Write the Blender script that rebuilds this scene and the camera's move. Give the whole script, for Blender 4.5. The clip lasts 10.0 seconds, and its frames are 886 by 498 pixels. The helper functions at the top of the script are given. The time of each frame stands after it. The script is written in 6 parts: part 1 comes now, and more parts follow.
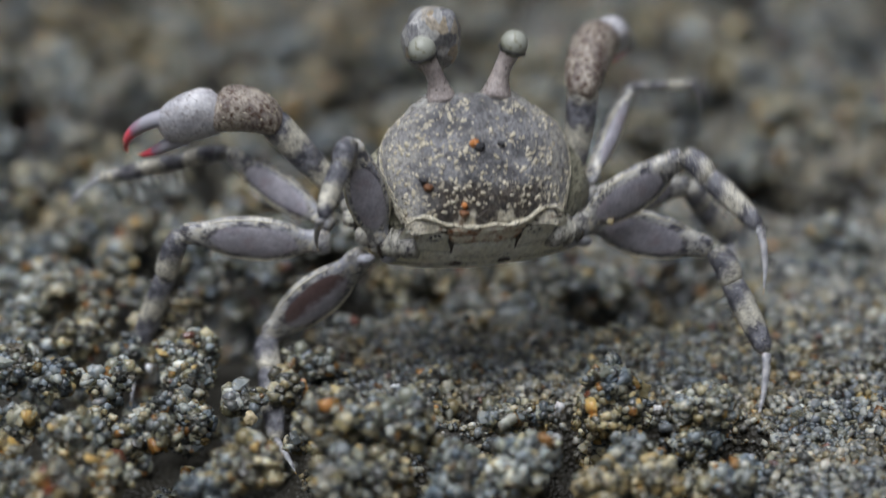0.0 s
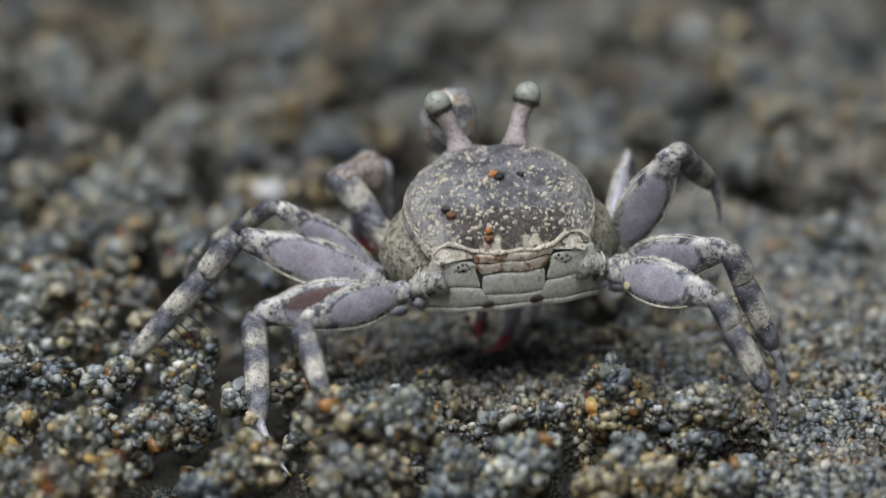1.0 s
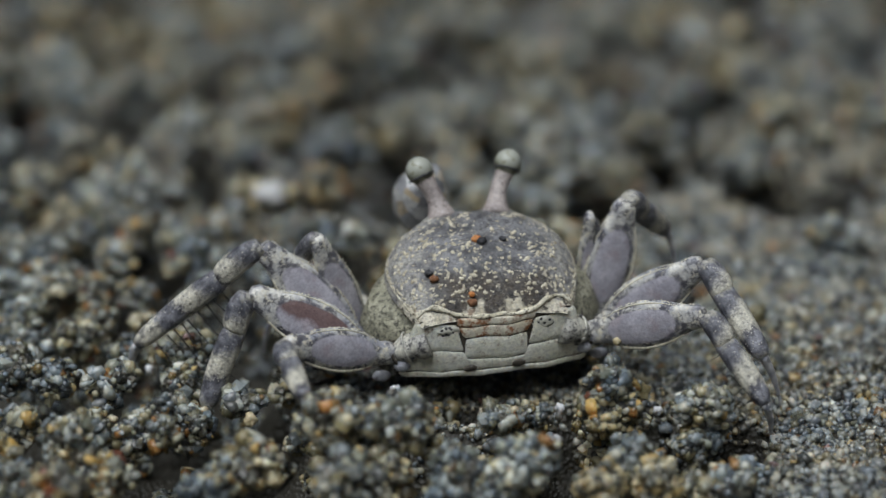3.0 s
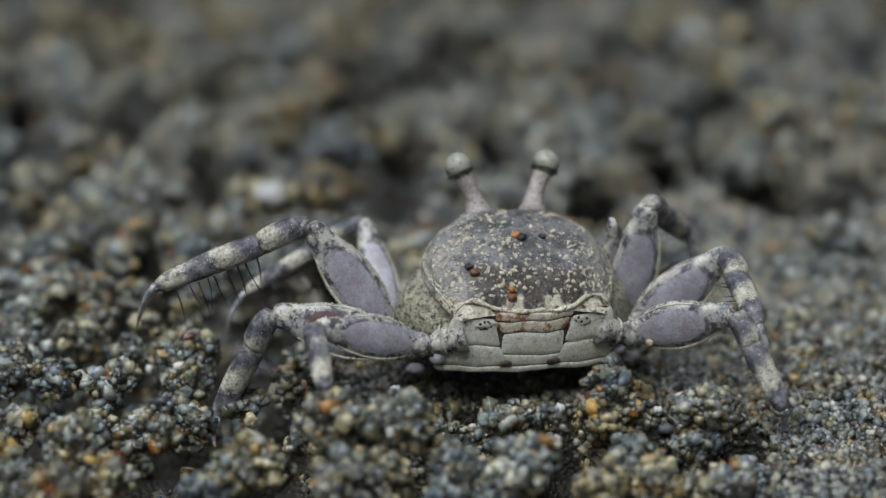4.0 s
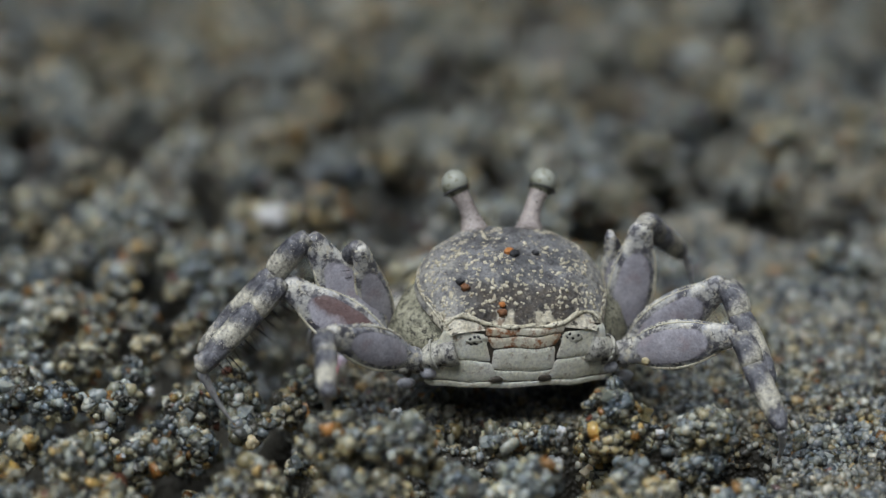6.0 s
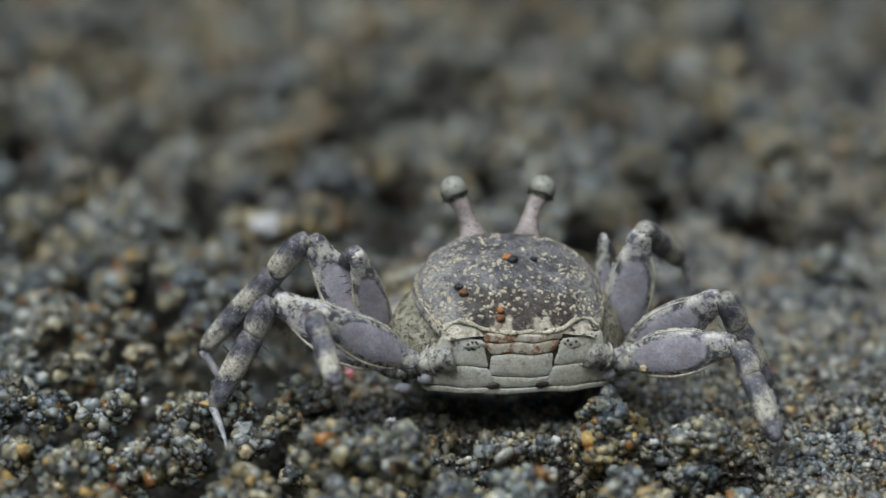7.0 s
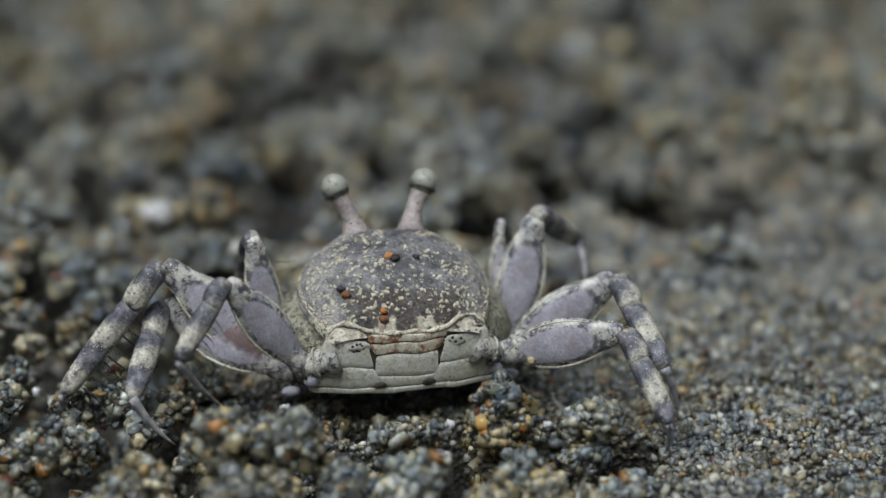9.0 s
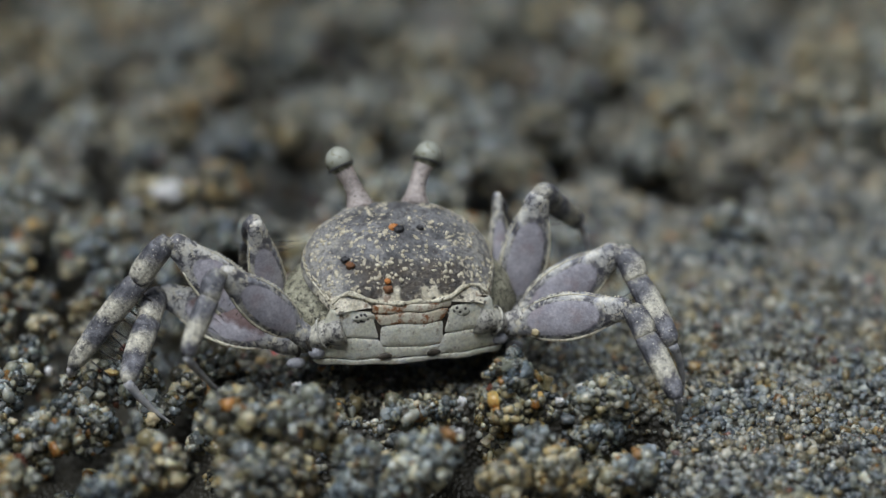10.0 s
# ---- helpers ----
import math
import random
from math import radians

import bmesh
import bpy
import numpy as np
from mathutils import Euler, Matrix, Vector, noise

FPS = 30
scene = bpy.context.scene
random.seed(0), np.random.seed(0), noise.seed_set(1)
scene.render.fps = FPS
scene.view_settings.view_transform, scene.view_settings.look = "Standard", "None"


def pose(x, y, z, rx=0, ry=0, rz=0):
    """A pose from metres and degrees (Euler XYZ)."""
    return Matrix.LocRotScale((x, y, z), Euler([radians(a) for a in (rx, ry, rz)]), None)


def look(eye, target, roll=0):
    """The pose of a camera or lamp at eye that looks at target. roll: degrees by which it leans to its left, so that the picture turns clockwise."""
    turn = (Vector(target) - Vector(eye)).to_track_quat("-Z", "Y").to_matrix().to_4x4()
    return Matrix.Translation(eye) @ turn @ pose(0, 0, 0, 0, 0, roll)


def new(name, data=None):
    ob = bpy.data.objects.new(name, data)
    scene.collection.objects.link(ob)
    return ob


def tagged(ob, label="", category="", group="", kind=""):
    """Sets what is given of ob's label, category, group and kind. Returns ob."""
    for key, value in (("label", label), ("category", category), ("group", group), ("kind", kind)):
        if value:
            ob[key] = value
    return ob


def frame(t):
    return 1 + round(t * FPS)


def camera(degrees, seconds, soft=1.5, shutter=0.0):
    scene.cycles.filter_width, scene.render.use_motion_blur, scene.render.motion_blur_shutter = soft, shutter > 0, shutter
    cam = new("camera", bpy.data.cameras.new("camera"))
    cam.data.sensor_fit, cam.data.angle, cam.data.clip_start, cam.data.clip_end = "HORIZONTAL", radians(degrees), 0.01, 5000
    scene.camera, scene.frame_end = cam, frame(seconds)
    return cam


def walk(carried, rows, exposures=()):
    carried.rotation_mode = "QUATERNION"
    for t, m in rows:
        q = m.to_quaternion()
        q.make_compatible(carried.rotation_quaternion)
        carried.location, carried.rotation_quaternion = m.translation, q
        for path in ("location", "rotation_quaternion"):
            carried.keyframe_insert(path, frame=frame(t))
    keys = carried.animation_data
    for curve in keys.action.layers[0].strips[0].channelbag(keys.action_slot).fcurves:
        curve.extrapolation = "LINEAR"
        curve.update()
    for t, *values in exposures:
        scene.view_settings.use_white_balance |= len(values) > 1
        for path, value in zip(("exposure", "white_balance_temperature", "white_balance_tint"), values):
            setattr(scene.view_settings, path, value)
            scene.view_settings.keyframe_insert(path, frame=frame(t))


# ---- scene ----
MM = 0.001
LENS = 22.0
cam = camera(LENS, 10.0, soft=1.4, shutter=0.5)
EYE = (0.0, -0.1205, 0.0594)


def aim(yaw, pitch, roll):
    """Tripod head at EYE: degrees from the rest direction."""
    return pose(*EYE, 67 + pitch, roll, yaw)


walk(cam, [
    (0.0, aim(0.000, 0.000, 0.000)),
    (1.5, aim(0.000, 0.000, 0.000)),
    (2.5, aim(0.000, 0.028, 0.000)),
    (4.0, aim(0.008, 0.034, 0.000)),
    (4.5, aim(0.002, 0.064, 0.000)),
    (5.0, aim(-0.042, 0.000, 0.000)),
    (5.5, aim(-0.027, 0.239, 0.000)),
    (6.8, aim(0.160, 0.930, 0.000)),
    (7.0, aim(-0.079, 0.845, -0.064)),
    (7.5, aim(-0.814, 0.582, -0.114)),
    (8.0, aim(-1.892, 0.491, -0.385)),
    (8.5, aim(-2.645, 0.422, -0.481)),
    (9.0, aim(-2.859, 0.478, -0.446)),
    (9.5, aim(-2.942, 0.424, -0.425)),
    (9.7, aim(-2.860, 0.300, -0.350)),
    (9.8, aim(-2.830, 0.140, -0.300)),
    (9.9, aim(-2.710, -0.100, -0.100)),
    (10.0, aim(-2.721, -0.099, -0.040)),
], exposures=[(0.0, -0.1, 6500, 13), (0.3, 0.0, 6500, 13), (0.5, 0.28, 6500, 13), (0.7, 0.32, 6500, 13), (1.0, -0.1, 6500, 13), (1.5, -0.37, 6500, 9), (2.0, -0.41, 6500, 9), (2.5, -0.28, 6500, 9), (4.0, -0.28, 6500, 9), (7.0, -0.28, 6500, 9), (9.0, -0.25, 6500, 9), (10.0, -0.26, 6500, 9)])
cam.data.dof.use_dof = True
cam.data.dof.focus_distance = 0.1272
cam.data.dof.aperture_fstop = 20.0
cam.data.dof.aperture_blades = 0

# ---- light: a bright overcast sky ----
world = bpy.data.worlds.new("sky")
scene.world = world
world.use_nodes = True
wn = world.node_tree.nodes
sky = wn.new("ShaderNodeTexSky")
sky.sky_type = "NISHITA"
sky.sun_disc = False
sky.sun_elevation = radians(70)
sky.sun_rotation = radians(216)
sky.air_density, sky.dust_density, sky.ozone_density = 1.0, 5.0, 1.0
wn["Background"].inputs[1].default_value = 0.012
world.node_tree.links.new(sky.outputs[0], wn["Background"].inputs[0])

sun_data = bpy.data.lights.new("sun", "SUN")
sun_data.energy = 4.1
sun_data.angle = radians(54)
sun_data.color = (0.948, 1.0, 1.075)
sun = new("sun", sun_data)
sun.matrix_world = look((-0.11, -0.15, 0.50), (0, 0, 0))
scene.view_settings.exposure = 0.0


# ---- materials ----
class Nodes:
    """Short forms for node wiring."""

    def __init__(self, name):
        self.mat = bpy.data.materials.new(name)
        self.mat.use_nodes = True
        self.nt = self.mat.node_tree
        self.bsdf = self.nt.nodes["Principled BSDF"]

    def add(self, kind, **props):
        n = self.nt.nodes.new(kind)
        for key, value in props.items():
            if key == "operation":
                n.operation = value
            elif key == "blend_type":
                n.blend_type = value
            elif key == "feature":
                n.feature = value
        return n

    def link(self, a, b):
        self.nt.links.new(a, b)

    def coords(self, generated=False):
        tc = self.add("ShaderNodeTexCoord")
        if generated:
            return tc.outputs["Generated"]
        m = self.add("ShaderNodeVectorMath", operation="SCALE")
        m.inputs["Scale"].default_value = 1000.0
        self.link(tc.outputs["Object"], m.inputs[0])
        return m.outputs[0]

    def noise(self, vec, scale, detail=3.0, rough=0.55):
        n = self.add("ShaderNodeTexNoise")
        n.inputs["Scale"].default_value, n.inputs["Detail"].default_value = scale, detail
        n.inputs["Roughness"].default_value = rough
        self.link(vec, n.inputs["Vector"])
        return n.outputs["Fac"]

    def tone(self, vec, scale, detail=4.0, rough=0.6):
        """Noise drawn out to its full range."""
        return self.fade(self.noise(vec, scale, detail, rough), 0.34, 0.66)

    def grime(self, vec, col, amount=0.6):
        """Fine irregular darkening and lightening of a shell."""
        fine = self.ramp(self.tone(vec, 5.5, 3.0, 0.6), [(0.0, (0.58, 0.57, 0.58)), (0.5, (1.06, 1.06, 1.06)), (1.0, (1.50, 1.48, 1.42))])
        return self.mix(amount, col, fine, "MULTIPLY")

    def voronoi(self, vec, scale, feature="F1"):
        n = self.add("ShaderNodeTexVoronoi", feature=feature)
        n.inputs["Scale"].default_value = scale
        self.link(vec, n.inputs["Vector"])
        return n.outputs["Distance"]

    def ramp(self, fac, stops, constant=False):
        n = self.add("ShaderNodeValToRGB")
        if constant:
            n.color_ramp.interpolation = "CONSTANT"
        els = n.color_ramp.elements
        while len(els) < len(stops):
            els.new(0.5)
        for e, (p, c) in zip(els, stops):
            e.position, e.color = p, (*c, 1)
        self.link(fac, n.inputs[0])
        return n.outputs[0]

    def fade(self, fac, lo, hi):
        n = self.add("ShaderNodeMapRange")
        n.interpolation_type = "SMOOTHSTEP"
        n.inputs[1].default_value, n.inputs[2].default_value = lo, hi
        self.link(fac, n.inputs[0])
        return n.outputs[0]

    def math(self, op, a, b):
        n = self.add("ShaderNodeMath", operation=op)
        for s, v in zip(n.inputs, (a, b)):
            if isinstance(v, (int, float)):
                s.default_value = v
            else:
                self.link(v, s)
        return n.outputs[0]

    def mix(self, fac, a, b, blend="MIX"):
        n = self.add("ShaderNodeMixRGB", blend_type=blend)
        for s, v in zip(n.inputs, (fac, a, b)):
            if isinstance(v, (int, float)):
                s.default_value = v
            elif isinstance(v, tuple):
                s.default_value = (*v, 1)
            else:
                self.link(v, s)
        return n.outputs[0]

    def split(self, vec):
        n = self.add("ShaderNodeSeparateXYZ")
        self.link(vec, n.inputs[0])
        return n.outputs

    def bump(self, height, strength, distance):
        n = self.add("ShaderNodeBump")
        n.inputs["Strength"].default_value, n.inputs["Distance"].default_value = strength, distance * MM
        self.link(height, n.inputs["Height"])
        self.link(n.outputs[0], self.bsdf.inputs["Normal"])

    def done(self, colour, rough=0.5, spec=0.5, sub=0.0, coat=0.0):
        b = self.bsdf
        if isinstance(colour, tuple):
            b.inputs["Base Color"].default_value = (*colour, 1)
        else:
            self.link(colour, b.inputs["Base Color"])
        if isinstance(rough, (int, float)):
            b.inputs["Roughness"].default_value = rough
        else:
            self.link(rough, b.inputs["Roughness"])
        b.inputs["Specular IOR Level"].default_value = spec
        if sub:
            b.inputs["Subsurface Weight"].default_value = sub
            b.inputs["Subsurface Radius"].default_value = (0.5 * MM, 0.4 * MM, 0.3 * MM)
            b.inputs["Subsurface Scale"].default_value = 1.0
        if coat:
            b.inputs["Coat Weight"].default_value, b.inputs["Coat Roughness"].default_value = coat, 0.25
        return self.mat


def mat_grain(name, clods):
    """Mixed beach sand: slate, clear quartz, olive, tan, a few white, orange and red grains, all wet and half clear."""
    n = Nodes(name)
    geo = n.add("ShaderNodeNewGeometry")
    info = n.add("ShaderNodeObjectInfo")
    r = n.math("FRACT", n.math("ADD", geo.outputs["Random Per Island"], info.outputs["Random"]), 0.0)
    col = n.ramp(r, [
        (0.00, (0.050, 0.054, 0.058)), (0.07, (0.112, 0.140, 0.168)), (0.20, (0.235, 0.268, 0.292)),
        (0.40, (0.265, 0.270, 0.215)), (0.54, (0.400, 0.362, 0.240)), (0.62, (0.440, 0.315, 0.125)), (0.66, (0.165, 0.150, 0.082)),
        (0.73, (0.450, 0.460, 0.420)), (0.89, (0.740, 0.730, 0.650)), (0.955, (0.480, 0.230, 0.060)),
        (0.976, (0.260, 0.085, 0.060)), (0.982, (0.170, 0.190, 0.225))], constant=True)
    v = n.coords()
    # whole clods lean to tan or to slate
    tint = n.ramp(n.math("FRACT", n.math("MULTIPLY", info.outputs["Random"], 7.31), 0.0), [(0.0, (0.66, 0.72, 0.78)), (0.35, (1.0, 1.0, 0.97)), (0.62, (1.36, 1.16, 0.82)), (0.80, (1.12, 0.90, 0.60)), (1.0, (1.28, 1.32, 1.32))])
    col = n.mix(0.85, n.mix(0.20, n.mix(1.0, col, (1.14, 1.14, 1.14), "MULTIPLY"), (0.30, 0.305, 0.285)), tint, "MULTIPLY") if clods else n.mix(0.36, col, (0.235, 0.235, 0.22))
    drift = n.ramp(n.noise(v, 0.16, 3.0), [(0.32, (0.66, 0.73, 0.78)), (0.5, (1.0, 0.99, 0.96)), (0.68, (1.30, 1.10, 0.80))])
    col = n.mix(0.7, col, drift, "MULTIPLY")
    blotch = n.noise(v, 3.4, 3.0)
    col = n.mix(0.4, col, n.ramp(blotch, [(0.3, (0.50, 0.50, 0.48)), (0.7, (1.10, 1.10, 1.07))]), "MULTIPLY")
    clear = n.ramp(n.math("FRACT", n.math("MULTIPLY", r, 17.3), 0.0), [(0.0, (0.03,) * 3), (0.4, (0.22,) * 3), (0.65, (0.60,) * 3)], constant=True)
    n.link(clear, n.bsdf.inputs["Transmission Weight"])
    n.bsdf.inputs["IOR"].default_value = 1.38
    n.bump(n.noise(v, 7.0, 2.0), 0.3, 0.05)
    return n.done(col, n.ramp(n.noise(v, 3.0), [(0.3, (0.12,) * 3), (0.7, (0.38,) * 3)]), 0.5, 0.7, 0.35)


def mat_shade_silt():
    """Wet silt between the grains, coloured near black to stand in for gap shade."""
    n = Nodes("shade_silt")
    v = n.coords()
    sp = n.voronoi(v, 3.4)
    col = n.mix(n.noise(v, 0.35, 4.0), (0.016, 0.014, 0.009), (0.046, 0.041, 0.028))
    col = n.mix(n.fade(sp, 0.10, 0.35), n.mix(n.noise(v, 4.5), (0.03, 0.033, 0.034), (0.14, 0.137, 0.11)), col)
    n.bump(sp, 0.9, 0.25)
    return n.done(col, 0.55, 0.5)


def mat_paste():
    """Fine damp sand that binds the grains of a clod."""
    n = Nodes("sand_paste")
    v = n.coords()
    info = n.add("ShaderNodeObjectInfo")
    cells = n.add("ShaderNodeTexVoronoi")
    cells.inputs["Scale"].default_value = 3.6
    n.link(v, cells.inputs["Vector"])
    col = n.ramp(n.split(cells.outputs["Color"])[0], [(0.0, (0.028, 0.030, 0.030)), (0.3, (0.052, 0.055, 0.051)), (0.6, (0.080, 0.077, 0.057)), (0.85, (0.125, 0.121, 0.098)), (1.0, (0.200, 0.195, 0.170))])
    col = n.mix(0.6, col, n.ramp(info.outputs["Random"], [(0.0, (0.84, 0.94, 1.03)), (1.0, (1.20, 1.04, 0.82))]), "MULTIPLY")
    n.bump(cells.outputs["Distance"], 1.0, 0.35)
    n.bsdf.inputs["Coat Weight"].default_value = 0.3
    return n.done(col, n.ramp(n.noise(v, 4.0), [(0.3, (0.18,) * 3), (0.7, (0.45,) * 3)]), 0.5, 0.3)


def mat_carapace():
    """Purplish grey back, pale grey shoulders, an olive brown band before the rear edge, cream patches on the edge itself."""
    n = Nodes("carapace_shell")
    v = n.coords()
    x, y, z = n.split(v)
    wob = n.math("SUBTRACT", n.noise(v, 0.9, 4.0, 0.6), 0.5)
    fine = n.math("SUBTRACT", n.noise(v, 2.2, 4.0, 0.65), 0.5)
    ax = n.math("ABSOLUTE", x, 0.0)
    col = n.mix(n.tone(v, 0.7, 4.0), (0.078, 0.079, 0.083), (0.235, 0.235, 0.240))
    col = n.mix(n.math("MULTIPLY", n.fade(n.noise(v, 2.4, 5.0, 0.7), 0.52, 0.62), 0.7), col, (0.062, 0.056, 0.060))
    # pale shoulders and brow
    side = n.fade(n.math("ADD", ax, n.math("MULTIPLY", wob, 2.6)), 2.8, 4.5)
    brow = n.fade(n.math("ADD", n.math("ADD", y, n.math("MULTIPLY", ax, 0.6)), n.math("MULTIPLY", wob, 2.4)), 2.5, 3.5)
    pale = n.mix(n.tone(v, 1.3, 5.0), (0.26, 0.255, 0.255), (0.50, 0.48, 0.42))
    col = n.mix(n.math("MULTIPLY", n.math("MAXIMUM", side, brow), 0.75), col, pale)
    # olive brown band
    behind = n.fade(y, -2.2, -2.9)
    zf = n.math("ADD", z, n.math("MULTIPLY", fine, 0.7))
    band = n.math("MULTIPLY", behind, n.fade(n.math("ADD", z, n.math("MULTIPLY", wob, 1.3)), 3.05, 2.55))
    band = n.math("MULTIPLY", band, n.math("SUBTRACT", 1.0, n.fade(n.math("ADD", ax, n.math("MULTIPLY", wob, 3.0)), 2.4, 4.2)))
    col = n.mix(n.math("MULTIPLY", band, 0.80), col, n.mix(n.tone(v, 1.8, 5.0, 0.7), (0.016, 0.013, 0.010), (0.110, 0.086, 0.060)))
    # broken pale and dark mottling all over
    col = n.mix(n.math("MULTIPLY", n.fade(n.noise(v, 1.5, 5.0, 0.75), 0.53, 0.64), 0.55), col, (0.33, 0.315, 0.28))
    col = n.mix(n.math("MULTIPLY", n.fade(n.noise(v, 3.1, 4.0, 0.7), 0.54, 0.62), 0.6), col, (0.045, 0.038, 0.036))
    # cream worm marks
    worms = n.math("MULTIPLY", n.fade(n.noise(v, 2.6, 2.0, 0.5), 0.60, 0.64), n.fade(n.noise(v, 0.5, 2.0), 0.47, 0.57))
    col = n.mix(n.math("MULTIPLY", worms, 0.85), col, (0.50, 0.45, 0.34))
    dots = n.voronoi(v, 2.6)
    keep = n.fade(n.noise(v, 0.9, 2.0), 0.42, 0.52)
    col = n.mix(n.math("MULTIPLY", n.math("MULTIPLY", n.math("SUBTRACT", 1.0, n.fade(dots, 0.11, 0.17)), keep), 0.8), col, (0.46, 0.41, 0.30))
    # cream rear edge, broken by a dark middle and brown stains
    edge = n.math("MULTIPLY", behind, n.fade(zf, 1.34, 1.22))
    flare = n.math("MULTIPLY", n.fade(n.math("ADD", ax, n.math("MULTIPLY", fine, 0.8)), 0.5, 0.7), n.math("SUBTRACT", 1.0, n.fade(n.math("ADD", ax, n.math("MULTIPLY", wob, 1.2)), 1.4, 1.75)))
    flare = n.math("MULTIPLY", n.math("MULTIPLY", flare, behind), n.fade(zf, 1.80, 1.62))
    hem = n.math("MULTIPLY", edge, n.fade(n.math("ADD", ax, n.math("MULTIPLY", fine, 0.8)), 0.45, 0.7))
    cream = n.mix(n.tone(v, 1.5, 4.0), (0.52, 0.47, 0.35), (0.84, 0.79, 0.65))
    cream = n.mix(n.math("MULTIPLY", n.fade(n.noise(v, 1.5, 5.0, 0.7), 0.54, 0.62), 0.8), cream, (0.20, 0.11, 0.055))
    cream = n.mix(n.math("MULTIPLY", n.fade(n.noise(v, 2.1, 4.0, 0.6), 0.58, 0.63), 0.9), cream, (0.030, 0.024, 0.018))
    col = n.mix(n.math("MULTIPLY", n.math("MAXIMUM", flare, hem), 0.92), col, cream)
    col = n.grime(v, col, 0.45)
    n.bump(n.noise(v, 3.0, 6.0, 0.65), 0.8, 0.22)
    return n.done(col, n.ramp(n.noise(v, 2.0), [(0.3, (0.32,) * 3), (0.7, (0.58,) * 3)]), 0.45, 0.06)


def mottled(name, a, b, dark, scale=1.0, rough=0.4, dark_lo=0.56, sub=0.05, speck=True, grit=0.4):
    """Pale shell with soft blotches, dark speckles and fine pitting."""
    n = Nodes(name)
    v = n.coords()
    col = n.mix(n.tone(v, 0.9 * scale, 5.0, 0.65), a, b)
    col = n.mix(n.fade(n.noise(v, 2.3 * scale, 6.0, 0.7), dark_lo - 0.02, dark_lo + 0.13), col, dark)
    if speck:
        col = n.mix(n.math("MULTIPLY", n.math("SUBTRACT", 1.0, n.fade(n.voronoi(v, 3.6 * scale), 0.14, 0.26)), n.fade(n.noise(v, 1.2), 0.40, 0.52)), col, dark)
    col = n.grime(v, col, grit)
    n.bump(n.noise(v, 4.0 * scale, 6.0, 0.65), 0.2 + 1.5 * grit, 0.14)
    return n.done(col, n.ramp(n.noise(v, 2.5, 4.0), [(0.3, (max(0.1, rough - 0.14),) * 3), (0.7, (rough + 0.1,) * 3)]), 0.5, sub)


def mat_merus(name, warm):
    """Flat upper leg: a smooth pinkish lilac panel with fine dark dots, a dark mottled border, cream margin."""
    n = Nodes(name)
    g = n.coords(True)
    v = n.coords()
    x, y, z = n.split(g)
    dy = n.math("ABSOLUTE", n.math("DIVIDE", n.math("SUBTRACT", y, 0.50), 0.30), 0.0)
    dz = n.math("ABSOLUTE", n.math("DIVIDE", n.math("SUBTRACT", z, 0.50), 0.355), 0.0)
    d = n.math("ADD", n.math("POWER", dy, 2.3), n.math("POWER", dz, 2.0))
    wob = n.math("MULTIPLY", n.math("SUBTRACT", n.noise(v, 1.4, 4.0), 0.5), 0.45)
    panel = n.math("SUBTRACT", 1.0, n.fade(n.math("ADD", d, wob), 0.84, 0.98))
    border = n.mix(n.tone(v, 1.0, 5.0), (0.30, 0.305, 0.335), (0.66, 0.64, 0.57))
    border = n.mix(n.math("MULTIPLY", n.fade(n.noise(v, 1.6, 7.0, 0.72), 0.45, 0.57), 0.9), border, (0.050, 0.048, 0.062))
    border = n.mix(n.fade(n.noise(v, 3.0, 6.0, 0.7), 0.55, 0.60), border, (0.60, 0.56, 0.45))
    lilac = n.mix(n.tone(v, 0.8, 4.0), (0.345, 0.332, 0.372), (0.505, 0.488, 0.532))
    lilac = n.mix(n.math("MULTIPLY", n.fade(n.noise(v, 0.6, 4.0, 0.6), 0.48, 0.68), 0.55), lilac, (0.350, 0.275, 0.285))
    lilac = n.mix(n.math("MULTIPLY", n.math("SUBTRACT", 1.0, n.fade(n.voronoi(v, 4.4), 0.10, 0.20)), n.math("MULTIPLY", n.fade(n.noise(v, 0.9), 0.46, 0.60), 0.6)), lilac, (0.11, 0.085, 0.10))
    if warm:
        # reddish brown stain along the upper half of the panel
        stain = n.fade(n.math("ADD", z, n.math("MULTIPLY", n.math("SUBTRACT", n.noise(v, 1.2, 4.0), 0.5), 0.5)), 0.62, 0.42)
        lilac = n.mix(n.math("MULTIPLY", stain, 0.88), lilac, (0.125, 0.066, 0.056))
    ring = n.math("MULTIPLY", n.fade(d, 0.74, 0.94), n.math("SUBTRACT", 1.0, n.fade(d, 1.02, 1.30)))
    col = n.mix(panel, border, lilac)
    col = n.mix(n.math("MULTIPLY", ring, n.math("MULTIPLY", n.fade(n.noise(v, 1.3, 5.0, 0.65), 0.42, 0.60), 0.8)), col, (0.075, 0.072, 0.090))
    col = n.grime(v, col, 0.26)
    n.bump(n.noise(v, 3.0, 4.0, 0.6), 0.4, 0.12)
    return n.done(col, n.ramp(n.noise(v, 2.0), [(0.3, (0.26,) * 3), (0.7, (0.48,) * 3)]), 0.5, 0.12)


